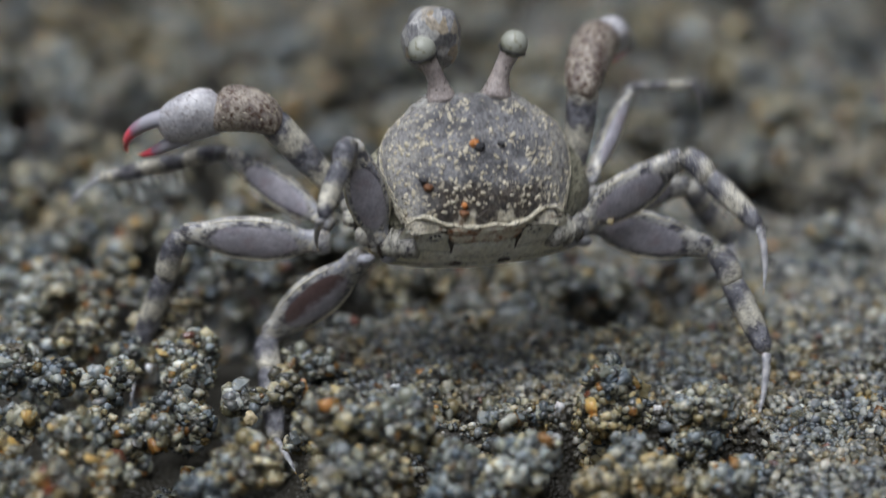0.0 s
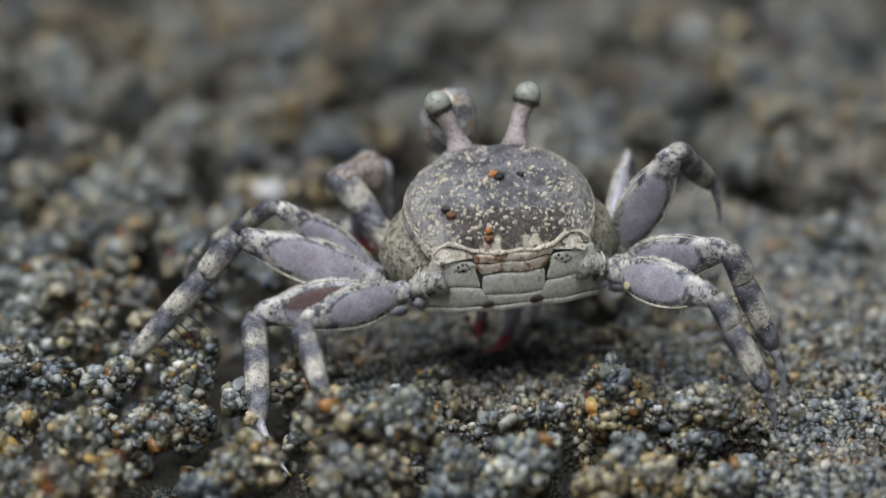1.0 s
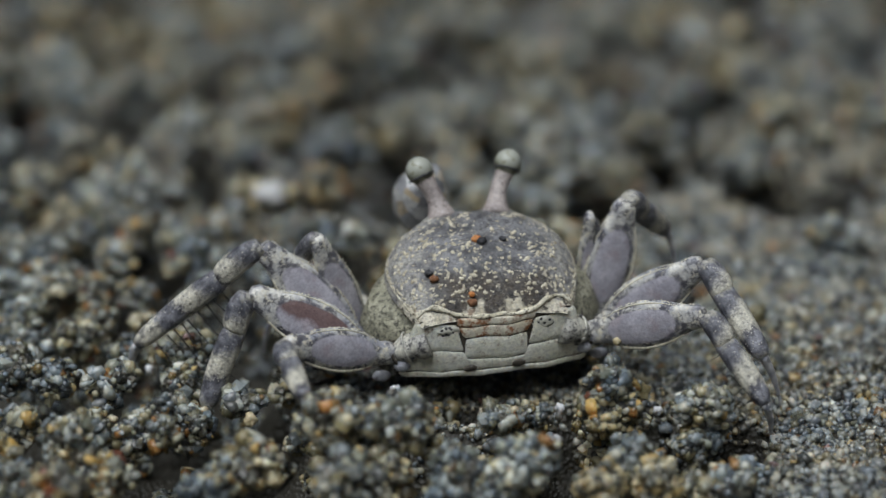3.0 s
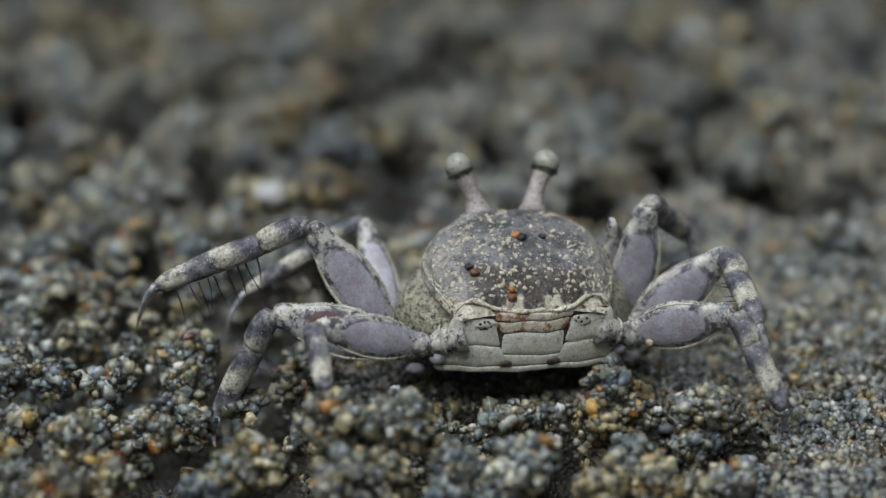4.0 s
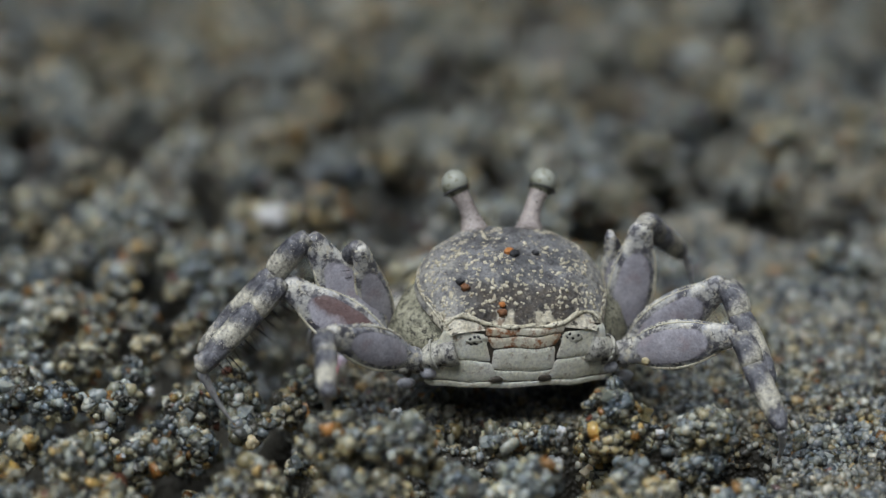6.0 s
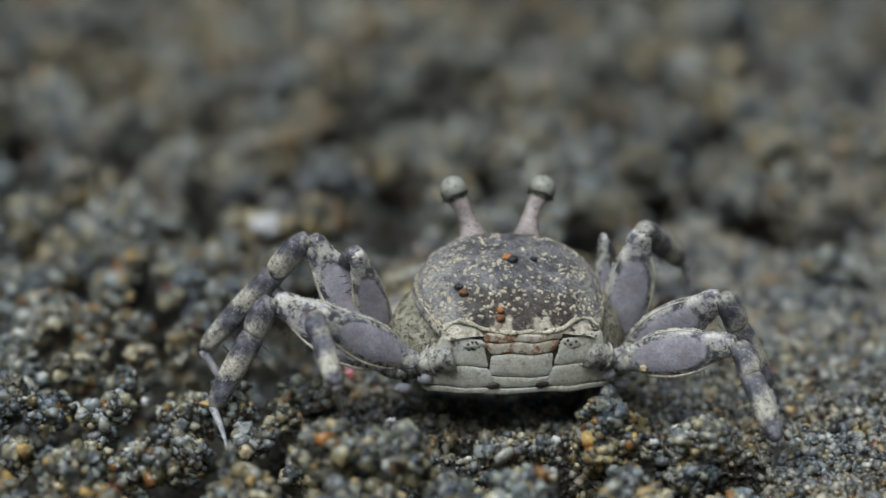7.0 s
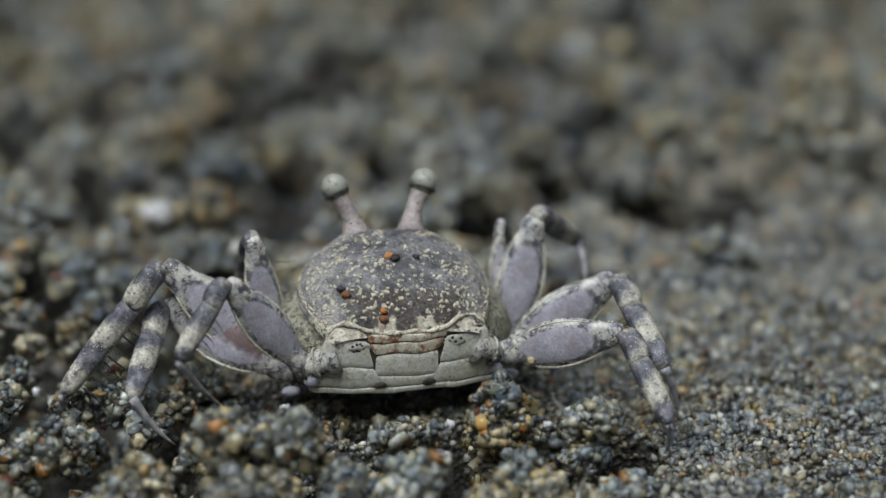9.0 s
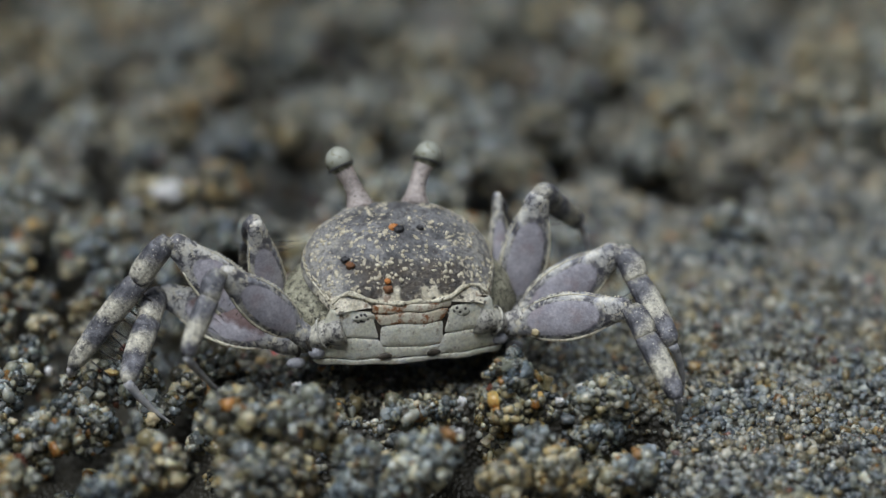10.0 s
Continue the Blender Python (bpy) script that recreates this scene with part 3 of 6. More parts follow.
def ground_height(x, y):
    """Height of the sand in mm."""
    x, y = np.asarray(x, float), np.asarray(y, float)
    near = np.clip((np.hypot((x - 3) / 1.3, y + 1) - 7) / 8, 0, 1)
    smooth_side = np.clip((x - 9 - 0.10 * (y + 10)) / 7, 0, 1) * np.clip((26 - y) / 14, 0, 1)
    amp = near * (1 - 0.5 * smooth_side)
    fade = 1 / (1 + (np.hypot(x, y - 30) / 160) ** 4)
    far = np.clip((y - 14) / 14, 0, 1)
    h = amp * ((2.4 + 3.0 * far) * (lattice_noise(x / 8.5, y / 9.5, 3) - 0.5) + (1.6 + 0.8 * far) * (lattice_noise(x / 3.6 + 9, y / 4.0, 4) - 0.5))
    h += 0.8 * (lattice_noise(x / 1.9, y / 1.9, 5) - 0.5) + 0.35 * (lattice_noise(x / 0.8, y / 0.8, 6) - 0.5)
    # the clods stand in a trough: everywhere but the even stretch beside and under the animal
    even = np.clip((x - 7 - 0.16 * (y + 10) - 6 * np.clip((-4 - y) / 3, 0, 1)) / 5, 0, 1) * np.clip((30 - y) / 10, 0, 1)
    under = np.clip((12.2 - np.hypot((x - 3) / 1.25, y - 2)) / 3, 0, 1)
    h -= (1.3 + 3.6 * np.clip((20 - y) / 8, 0, 1)) * (1 - even) * (1 - under)
    for px, py, rx, ry, depth in PITS:
        h -= depth * np.exp(-(((x - px) / (1.15 * rx)) ** 2 + ((y - py) / (1.15 * ry)) ** 2) ** 2.4)
    return h * fade


def spread(lo, hi, fine, growth):
    """Grid lines: even between lo and hi, then wider and wider out to the horizon."""
    mid = np.arange(lo, hi + fine, fine)
    out, step, p = [], fine, hi
    while p < 40000:
        step *= growth
        p += step
        out.append(p)
    left, step, p = [], fine, lo
    while p > -40000:
        step *= growth
        p -= step
        left.append(p)
    return np.concatenate([left[::-1], mid, out])


def build_ground():
    gx, gy = spread(-50, 60, 0.6, 1.35), spread(-24, 96, 0.6, 1.35)
    xx, yy = np.meshgrid(gx, gy)
    zz = ground_height(xx, yy) - 0.10
    nx, ny = len(gx), len(gy)
    idx = np.arange(nx * ny).reshape(ny, nx)
    faces = np.stack([idx[:-1, :-1], idx[:-1, 1:], idx[1:, 1:], idx[1:, :-1]], -1).reshape(-1, 4)
    me = mesh_np("ground", np.stack([xx, yy, zz], -1).reshape(-1, 3), faces, [SHADE_SILT])
    tagged(new("ground", me), "wet grey beach sand, lumpy and pitted, coloured dark for shade in its gaps", "sand", kind="structure")


def scatter(x0, x1, y0, y1, spacing, r_lo, r_hi, keep=1.0, lift=0.0):
    xs, ys = np.meshgrid(np.arange(x0, x1, spacing), np.arange(y0, y1, spacing))
    xs = (xs + rng.uniform(-0.5, 0.5, xs.shape) * spacing).ravel()
    ys = (ys + rng.uniform(-0.5, 0.5, ys.shape) * spacing).ravel()
    ok = rng.random(len(xs)) < keep
    # only as wide as the view opens with distance
    ok &= (xs > -(29 + 0.22 * (ys + 16))) & (xs < 34 + 0.30 * (ys + 16))
    # hollows stay bare, so the shade painted into the ground colour shows
    for px, py, rx, ry, depth in PITS:
        ok &= ((xs - px) / rx) ** 2 + ((ys - py) / ry) ** 2 > rng.uniform(0.9, 1.3, len(xs))
    # the trough between the near clods holds none: its shade-dark floor shows
    ok &= (ys > 12) | (ground_height(xs, ys) > -2.4)
    xs, ys = xs[ok], ys[ok]
    rad = np.exp(rng.uniform(np.log(r_lo), np.log(r_hi), len(xs)))
    zs = ground_height(xs, ys) + lift + rng.uniform(-0.1, 0.5, len(xs)) * rad
    return np.stack([xs, ys, zs], -1), rad


def build_loose_grains():
    sets = [(scatter(4, 34, -17.5, -1, 0.34, 0.11, 0.29), True), (scatter(-7, 4, -19, 10, 0.32, 0.12, 0.27), False),
            (scatter(4, 38, -1, 10, 0.35, 0.12, 0.30), False), (scatter(-31, -7, -19, 10, 0.42, 0.14, 0.28, 0.35), False),
            (scatter(-28, 36, -19, 10, 1.3, 0.24, 0.40, 0.6, 0.05), True), (scatter(-52, 66, 10, 90, 0.50, 0.24, 0.44, 0.72), False),
            (scatter(8, 60, 12, 80, 0.62, 0.28, 0.46, 0.9, 0.1), False)]
    for (pts, rad), fine in sets:
        v, f = grain_arrays(pts, rad, fine)
        me = mesh_np("sand_grains", v, f, [LOOSE])
        tagged(new("sand_grains", me), "loose wet grains of grey, tan and white sand", "sand", kind="stuff")


def clod_mesh(size, seed, grain, fine=False):
    """A crumbly ball of grains stuck together: overlapping lumps, each packed with grains of mixed size."""
    r = np.random.default_rng(seed)
    lumps = [(np.zeros(3), 0.60 * size)]
    for _ in range(17):
        d = r.normal(size=3)
        d /= np.linalg.norm(d)
        d[2] = d[2] * 0.9 + 0.12
        q = size * r.uniform(0.15, 0.36)
        lumps.append((d * (size * r.uniform(0.80, 1.10) - q), q))
    pts, rads = [], []
    for c, q in lumps:
        n = int(4 * math.pi * q * q / (grain * grain * 2.2))
        i = np.arange(n) + 0.5
        th, ph = np.arccos(1 - 2 * i / n), math.pi * (1 + 5 ** 0.5) * i
        p = np.stack([np.cos(ph) * np.sin(th), np.sin(ph) * np.sin(th), np.cos(th)], -1)
        p += r.normal(size=p.shape) * 0.45 * grain / q
        rad = grain * np.where(r.random(n) < 0.10, r.uniform(1.05, 1.65, n), r.uniform(0.5, 1.1, n))
        p = c + p / np.linalg.norm(p, axis=1)[:, None] * (q * (1 + r.uniform(-0.10, 0.06, n)) - 0.32 * rad)[:, None]
        ok = np.ones(n, bool)
        for c2, q2 in lumps:
            if c2 is not c:
                ok &= np.linalg.norm(p - c2, axis=1) > q2 * 0.93
        pts.append(p[ok]), rads.append(rad[ok])
    pts, rad = np.concatenate(pts), np.concatenate(rads)
    keep = pts[:, 2] > -0.55 * size
    pts, rad = pts[keep], rad[keep]
    v, f = grain_arrays(pts, rad, fine)
    vs, fs, ms = [v], [f], [np.zeros(len(f), int)]
    fl = [np.repeat(r.random(len(pts)) < 0.70, len(f) // len(pts))]
    base = len(v)
    for c, q in lumps:
        vs.append(c + ICO2_V * q * 1.01)
        fs.append(ICO2_F + base)
        ms.append(np.ones(len(ICO2_F), int))
        fl.append(np.ones(len(ICO2_F), bool))
        base += len(ICO2_V)
    return mesh_np("sand_clod", np.concatenate(vs), np.concatenate(fs), [GRAIN, PASTE], np.concatenate(ms), np.concatenate(fl))


# clods in front of and beside the animal: x, y, height of the middle, radius
FRONT_CLODS = [
    (9.4, -7.7, 1.4, 2.13), (9.1, -8.0, 3.4, 1.3), (14.3, -9.0, 2.6, 1.66), (10.1, -12.8, 1.2, 1.57),
    (11.2, -14.8, 0.9, 1.38), (8.2, -15.6, 1.0, 1.36), (17.0, -12.0, -0.4, 1.36), (-2.5, -13.1, 3.6, 1.8),
    (-6.0, -13.1, 3.6, 1.86), (-14.6, -1.4, 1.2, 1.97), (-11.2, -5.0, 0.7, 1.06), (-5.1, -16.0, 1.6, 1.89),
    (0.6, -14.8, 1.0, 1.81), (4.5, -14.8, 1.9, 1.85), (4.0, -8.3, 1.2, 1.25), (-3.5, -14.8, 1.0, 1.72),
    (-19.7, -11.9, 1.6, 1.88), (-15.9, -9.3, 1.3, 1.61), (-14.1, -8.1, 1.0, 1.57), (-10.5, -14.1, 1.5, 1.76),
    (-12.2, -15.7, 1.0, 1.37), (-17.9, -14.6, 1.0, 1.49), (-19.0, -4.0, 1.4, 1.48), (-22.1, -3.5, 1.4, 1.49),
    (-24.9, -2.5, 1.4, 1.56), (-15.0, -3.5, 0.4, 1.5), (-23.4, -9.1, 1.2, 1.43), (-20.1, -17.0, 1.6, 1.69),
    (-7.7, -8.6, 0.3, 1.03), (-19.4, -6.5, 0.5, 0.86), (2.6, -15.6, 0.9, 1.23), (15.2, -14.0, 0.4, 1.3),
    (-4.2, -10.4, 0.8, 1.7), (-24.0, -13.5, 1.0, 1.6), (14.1, -9.6, 0.7, 1.6), (-0.3, -13.0, 1.9, 0.75),
    (14.1, -14.0, 0.1, 1.23), (5.6, -9.0, 2.0, 0.83), (3.1, -9.2, 1.8, 0.94), (-22.6, -15.5, 0.8, 1.59),
    (-21.6, -14.5, 0.6, 1.33),
]
LEFT_CLODS = [
    (-24.0, 10.8, 1.93),
    (-25.7, 6.3, 1.81),
    (-21.1, 6.2, 1.51),
    (-24.3, 1.5, 1.47),
    (-16.3, 1.9, 1.47),
    (-19.3, 9.8, 1.40),
    (-11.9, 26.1, 2.02),
    (-16.7, 16.0, 2.10),
    (-8.6, 27.1, 2.03),
    (-7.5, 34.4, 2.37),
    (-14.0, 33.1, 1.77),
    (-20.5, 23.2, 2.20),
    (-24.2, 18.3, 1.79),
    (-28.3, 25.9, 2.13),
    (-25.5, 33.7, 2.13),
    (-14.6, 21.8, 1.78),
    (-27.8, 16.2, 1.62),
    (-11.0, 13.2, 1.79),
    (-21.4, 15.4, 1.53),
    (-8.4, 18.9, 1.74),
    (-5.4, 18.2, 1.54),
    (-24.6, 9.4, 1.99),
    (-22.0, 10.4, 1.56),
    (-25.0, 3.3, 1.56),
    (-18.6, 1.1, 1.39),
    (-18.1, 5.2, 1.36),
    (-21.7, 3.4, 1.49),
    (-26.1, 16.0, 1.77),
    (-23.0, 17.9, 1.78),
    (-21.0, 19.6, 1.96),
    (-15.2, 10.0, 1.54),
    (-13.4, 14.5, 1.51),
    (-25.5, 22.1, 1.60),
    (-7.9, -0.2, 1.57),
    (-9.0, -3.0, 1.21),
    (-15.8, 7.0, 1.30),
]
BACK_CLODS = [
    (-25.2, 43.9, 2.61),
    (-30.5, 42.0, 2.24),
    (-21.6, 50.4, 2.69),
    (-14.0, 49.8, 2.30),
    (-3.8, 55.5, 2.65),
    (-4.0, 40.3, 2.45),
    (0.7, 40.4, 2.40),
    (6.1, 38.2, 2.59),
    (10.2, 36.6, 2.14),
    (15.3, 38.2, 2.60),
    (7.5, 53.7, 2.81),
    (3.2, 64.5, 2.72),
    (21.0, 52.7, 2.58),
    (26.0, 39.9, 3.08),
    (20.6, 61.9, 2.46),
    (-10.6, 61.9, 2.45),
    (-17.3, 63.0, 2.71),
    (-27.5, 61.4, 2.71),
    (-34.2, 61.9, 2.48),
    (14.7, 18.1, 2.31),
    (6.5, 17.7, 1.92),
    (25.9, 18.0, 2.33),
    (2.9, 22.8, 1.78),
    (25.6, 28.7, 2.07),
]
CLOD_LABEL = "crumbly clod of wet grey sand grains lying on sand"
CLOD_KINDS = {}
LIFT = 0.62


def clod_kind(r, turn, near):
    size = min((1.1, 1.5, 1.9, 2.4, 3.0), key=lambda s: abs(s - r))
    key = (size, turn % (4 if near else 3), near)
    if key not in CLOD_KINDS:
        CLOD_KINDS[key] = clod_mesh(size, int(size * 100) + 17 * key[1], (0.40, 0.35, 0.30)[near], near == 2)
    return CLOD_KINDS[key], size


def build_clods():
    made, large = [], []
    pick = np.random.default_rng(21)
    stones = [mesh_np("grain", *grain_arrays(np.zeros((1, 3)), np.array([0.21]), True), [GRAIN]) for _ in range(8)]
    rows = [(x, y, z + 0.15 * r, 1.12 * r) for x, y, z, r in FRONT_CLODS] + [(x, y, LIFT * r, r) for x, y, r in LEFT_CLODS]

    def hollow(x, y, r):
        return any(((x - p[0]) / (p[2] + 0.2 * r)) ** 2 + ((y - p[1] + 3.6) / (p[3] + 0.3 * r + 3.6)) ** 2 < 1 for p in PITS if p[1] > 12)
    rows += [(x, y, 0.42 * r, r) for x, y, r in BACK_CLODS if not hollow(x, y, r)]

    def free(x, y, r, gap):
        return not hollow(x, y, r) and all(math.hypot(x - c[0], y - c[1]) > gap * (r + c[3]) for c in rows)
    # the rest of the far field
    tries = count = 0
    while count < 190 and tries < 20000:
        tries += 1
        y = pick.uniform(12, 88)
        x, r = pick.uniform(-(28 + 0.22 * (y + 16)), 33 + 0.28 * (y + 16)), pick.uniform(1.5, 3.4)
        if x > 7 + 0.16 * (y + 10) and (y < 34 or pick.random() < 0.1):
            continue
        if free(x, y, r, 0.74):
            rows.append((x, y, max(-0.8, float(ground_height(x, y))) + 0.26 * r + pick.uniform(-0.2, 0.4), r))
            count += 1
    # a lower layer that carries the near clods
    for x, y, z, r in rows[:len(FRONT_CLODS) + len(LEFT_CLODS)]:
        g = float(ground_height(x, y))
        if y < 16 and z - g > 1.3 * r:
            rows.append((x + pick.uniform(-0.4, 0.4), y + 0.5, 0.5 * (g + z) - 0.45 * r, 0.64 * r))
    tries = count = 0
    while count < 8 and tries < 5000:
        tries += 1
        x, y, r = pick.uniform(-28, 14), pick.uniform(-4, 16), pick.uniform(1.0, 1.9)
        if math.hypot((x - 3) / 1.25, y - 2) < 10 or x > 8 + 0.1 * y and y > -9:
            continue
        if free(x, y, r, 0.52):
            rows.append((x, y, float(ground_height(x, y)) + 0.35 * r, r))
            count += 1
    # small lumps sunk into the even stretch
    for _ in range(34):
        x, y, r = pick.uniform(11, 33), pick.uniform(-17, 14), pick.uniform(0.7, 1.4)
        if x < 20 and y < 1:
            continue
        rows.append((x, y, float(ground_height(x, y)) - pick.uniform(0.25, 0.6) * r, r))
    # low lumps on the trodden ground round the animal
    for _ in range(46):
        x, y, r = pick.uniform(-7, 22), pick.uniform(-5, 17), pick.uniform(0.8, 1.7)
        if 7 < x < 19 and y < 1:
            continue
        rows.append((x, y, float(ground_height(x, y)) - pick.uniform(0.05, 0.35) * r, r))
    # the farthest, past three hundred, are joined in a few heaps
    limit = sorted(row[1] for row in rows)[:298][-1]
    heaps = [[[], [], [], 0] for _ in range(8)]
    for i, (x, y, z, r) in enumerate(rows):
        me, size = clod_kind(r, i, 2 if y < -5 else 1 if y < 14 else 0)
        s = r / size
        place = pose(x * MM, y * MM, z * MM, pick.uniform(-25, 25), pick.uniform(-25, 25), pick.uniform(0, 360)) @ Matrix.Diagonal((s * pick.uniform(0.92, 1.08), s * pick.uniform(0.92, 1.08), s * 0.98, 1))
        if y > limit:
            co, tri, kind = np.empty(len(me.vertices) * 3), np.empty(len(me.loops), np.int32), np.empty(len(me.polygons), np.int32)
            me.vertices.foreach_get("co", co)
            me.loops.foreach_get("vertex_index", tri)
            me.polygons.foreach_get("material_index", kind)
            m = np.array(place)
            heap = heaps[i % len(heaps)]
            heap[0].append((co.reshape(-1, 3) @ m[:3, :3].T + m[:3, 3]) / MM)
            heap[1].append(tri.reshape(-1, 3) + heap[3])
            heap[2].append(kind)
            heap[3] += len(me.vertices)
            continue
        ob = new("sand_clod", me)
        ob.matrix_world = place
        tagged(ob, CLOD_LABEL, "sand clod", "sand clods")
        made.append(ob)
        if i < len(FRONT_CLODS) and y < -5 and len(large) < 300:
            # large clear grains that stand out of the clod
            co = np.empty(len(me.vertices) * 3)
            me.vertices.foreach_get("co", co)
            co = co.reshape(-1, 3)
            reach = np.linalg.norm(co, axis=1)
            rim = np.flatnonzero((reach > 0.80 * size * MM) & (co[:, 2] > -0.1 * size * MM))
            for k in pick.choice(rim, 11, replace=False):
                g = part("grain", stones[int(k) % len(stones)], ob)
                w = pick.uniform(0.75, 1.35)
                g.matrix_local = Matrix.Translation(co[k] * 0.98) @ Euler(pick.uniform(0, 6.28, 3)).to_matrix().to_4x4() @ Matrix.Diagonal((w, w, w, 1))
                large.append(g)
    for v, f, kind, _ in heaps:
        me = mesh_np("sand_heap", np.concatenate(v), np.concatenate(f), [GRAIN, PASTE], np.concatenate(kind))
        tagged(new("sand_heap", me), "far heap of crumbly wet sand clods", "sand", kind="stuff")
    return made


def build_twig():
    """A reddish sliver of wood lodged between the clods."""
    b = Build()
    pts = [(-1.1, 0.2, -0.9), (-0.5, 0.1, -0.3), (0.0, 0.0, 0.25), (0.6, -0.1, 0.95), (0.8, -0.12, 1.3)]
    b.tube(pts, [0.10, 0.17, 0.19, 0.14, 0.05], 7)
    ob = new("twig", b.mesh("twig", [BROWN]))
    ob.location = (-0.02147, 0.00717, 0.00040)
    tagged(ob, "short reddish brown sliver of wood between sand clods", "twig")


# single large grains that stand out: x, y, z, radius, tan or not
PEBBLES = [
    (-11.65, 24.22, 2.20, 1.01, 0),
    (-24.31, 17.86, 1.60, 0.68, 0),
    (5.93, -12.16, 2.20, 0.40, 0),
    (-10.71, -7.58, 1.20, 0.38, 1),
    (6.47, -7.38, 1.80, 0.32, 0),
    (12.13, -5.24, 0.60, 0.26, 0),
    (-17.27, 0.29, 0.50, 0.27, 0),
    (9.12, -14.40, 1.60, 0.39, 1),
    (-2.64, -6.74, 2.60, 0.35, 0),
    (1.99, -12.96, 1.50, 0.36, 1),
    (24.24, -5.16, 0.20, 0.46, 1),
    (3.44, -9.24, 1.60, 0.28, 1),
    (-21.00, -9.34, 2.00, 0.31, 0),
]


def build_pebbles():
    for i, (x, y, z, r, tan) in enumerate(PEBBLES):
        b = Build()
        b.ball((0, 0, 0), (r * 1.15, r, r * 0.85), rings=9, seg=12, lumpy=0.55)
        ob = new("quartz_grain", b.mesh("quartz_grain", [TAN_STONE if tan else QUARTZ]))
        ob.matrix_world = pose(x * MM, y * MM, z * MM, 20 * i, 35 * i, 70 * i)
        tagged(ob, "large glossy tan quartz grain lying among sand clods" if tan else "large glossy white quartz grain lying among sand clods", "quartz grain", "large grains")


# ---- crab ----
Y_KEYS = (-4.7, -4.3, -3.6, -2.7, -1.8, -0.9, 0.1, 1.1, 2.0, 2.75)
W_KEYS = (4.10, 4.40, 4.75, 5.10, 5.38, 5.52, 5.50, 5.15, 4.30, 2.65)
T_KEYS = (0.9, 1.55, 2.40, 3.10, 3.55, 3.85, 4.00, 4.00, 3.85, 3.50)
E_KEYS = (0.55, 0.55, 0.65, 0.80, 0.90, 1.00, 1.20, 1.50, 1.90, 2.40)


def smooth_at(y, ys):
    """Cubic through the outline's stations."""
    k = Y_KEYS
    i = min(max(int(np.searchsorted(k, y)) - 1, 0), len(k) - 2)
    m = [(ys[min(j + 1, len(k) - 1)] - ys[max(j - 1, 0)]) / (k[min(j + 1, len(k) - 1)] - k[max(j - 1, 0)]) for j in (i, i + 1)]
    h = k[i + 1] - k[i]
    t = (y - k[i]) / h
    return ((2 * t ** 3 - 3 * t ** 2 + 1) * ys[i] + (t ** 3 - 2 * t ** 2 + t) * h * m[0] + (-2 * t ** 3 + 3 * t ** 2) * ys[i + 1] + (t ** 3 - t ** 2) * h * m[1])


def shell_point(s, y):
    """The shell's upper face: s from -1 (left edge) to 1."""
    w, top, edge = smooth_at(y, W_KEYS), smooth_at(y, T_KEYS), smooth_at(y, E_KEYS)
    x = s * w
    z = edge + (top - edge) * max(0.0, 1 - abs(s) ** 3.0) ** 0.60
    # regions of the back: shallow grooves and swellings
    z += 0.13 * math.sin(1.15 * x) * math.sin(1.3 * y + 0.6) * (1 - abs(s)) + 0.24 * noise.noise(Vector((x * 0.9, y * 0.9, 3.1))) * (1 - s * s)
    return np.array([x, y, z])


def carapace_mesh():
    b = Build()
    b.sheet(lambda u, v: shell_point(math.sin((u - 0.5) * math.pi), -4.7 + 7.45 * (0.5 - 0.5 * math.cos(v * math.pi))), 44, 36)
    # under-turn of the margin, so that the shell has thickness
    def under(u, v):
        p = shell_point(math.sin((u - 0.5) * math.pi), -4.7 + 7.45 * (0.5 - 0.5 * math.cos(v * math.pi)))
        return np.array([p[0] * 0.97, p[1] * 0.97, p[2] - 0.28])
    b.sheet(under, 30, 24)
    return b.mesh("carapace", [SHELL])


def shell_at(x, y):
    return shell_point(max(-0.99, min(0.99, x / smooth_at(y, W_KEYS))), y)


def spot(b, x, y, rx, ry, high, r, ring=8, mat=0):
    """A low uneven swelling that follows the shell."""
    p, e = shell_at(x, y), 0.06
    n = np.cross(shell_at(x + e, y) - shell_at(x - e, y), shell_at(x, y + e) - shell_at(x, y - e))
    n /= np.linalg.norm(n)
    u = np.cross((0, 1, 0), n)
    u /= np.linalg.norm(u)
    w = np.cross(n, u)
    tilt, wob = r.uniform(0, math.pi), r.uniform(0.75, 1.2, ring)
    verts, faces = [p + n * high], []
    for k, lift in ((0.62, 0.75), (1.0, 0.0), (1.02, -0.5)):
        for i in range(ring):
            a = 2 * math.pi * i / ring
            ca, sa = math.cos(a) * rx * wob[i], math.sin(a) * ry * wob[i]
            q = (ca * math.cos(tilt) - sa * math.sin(tilt), ca * math.sin(tilt) + sa * math.cos(tilt)) if rx < 0.3 else (ca, sa)
            if rx < 0.3:
                verts.append(p + u * q[0] * k + w * q[1] * k + n * high * lift)
            else:
                verts.append(shell_at(x + q[0] * k, max(-4.66, y + q[1] * k)) + n * (high * lift + 0.01))
    for i in range(ring):
        j = (i + 1) % ring
        faces.append([0, 1 + i, 1 + j])
        faces += [[1 + ring * m + i, 1 + ring * (m + 1) + i, 1 + ring * (m + 1) + j, 1 + ring * m + j] for m in (0, 1)]
    b.put(verts, faces, mat)


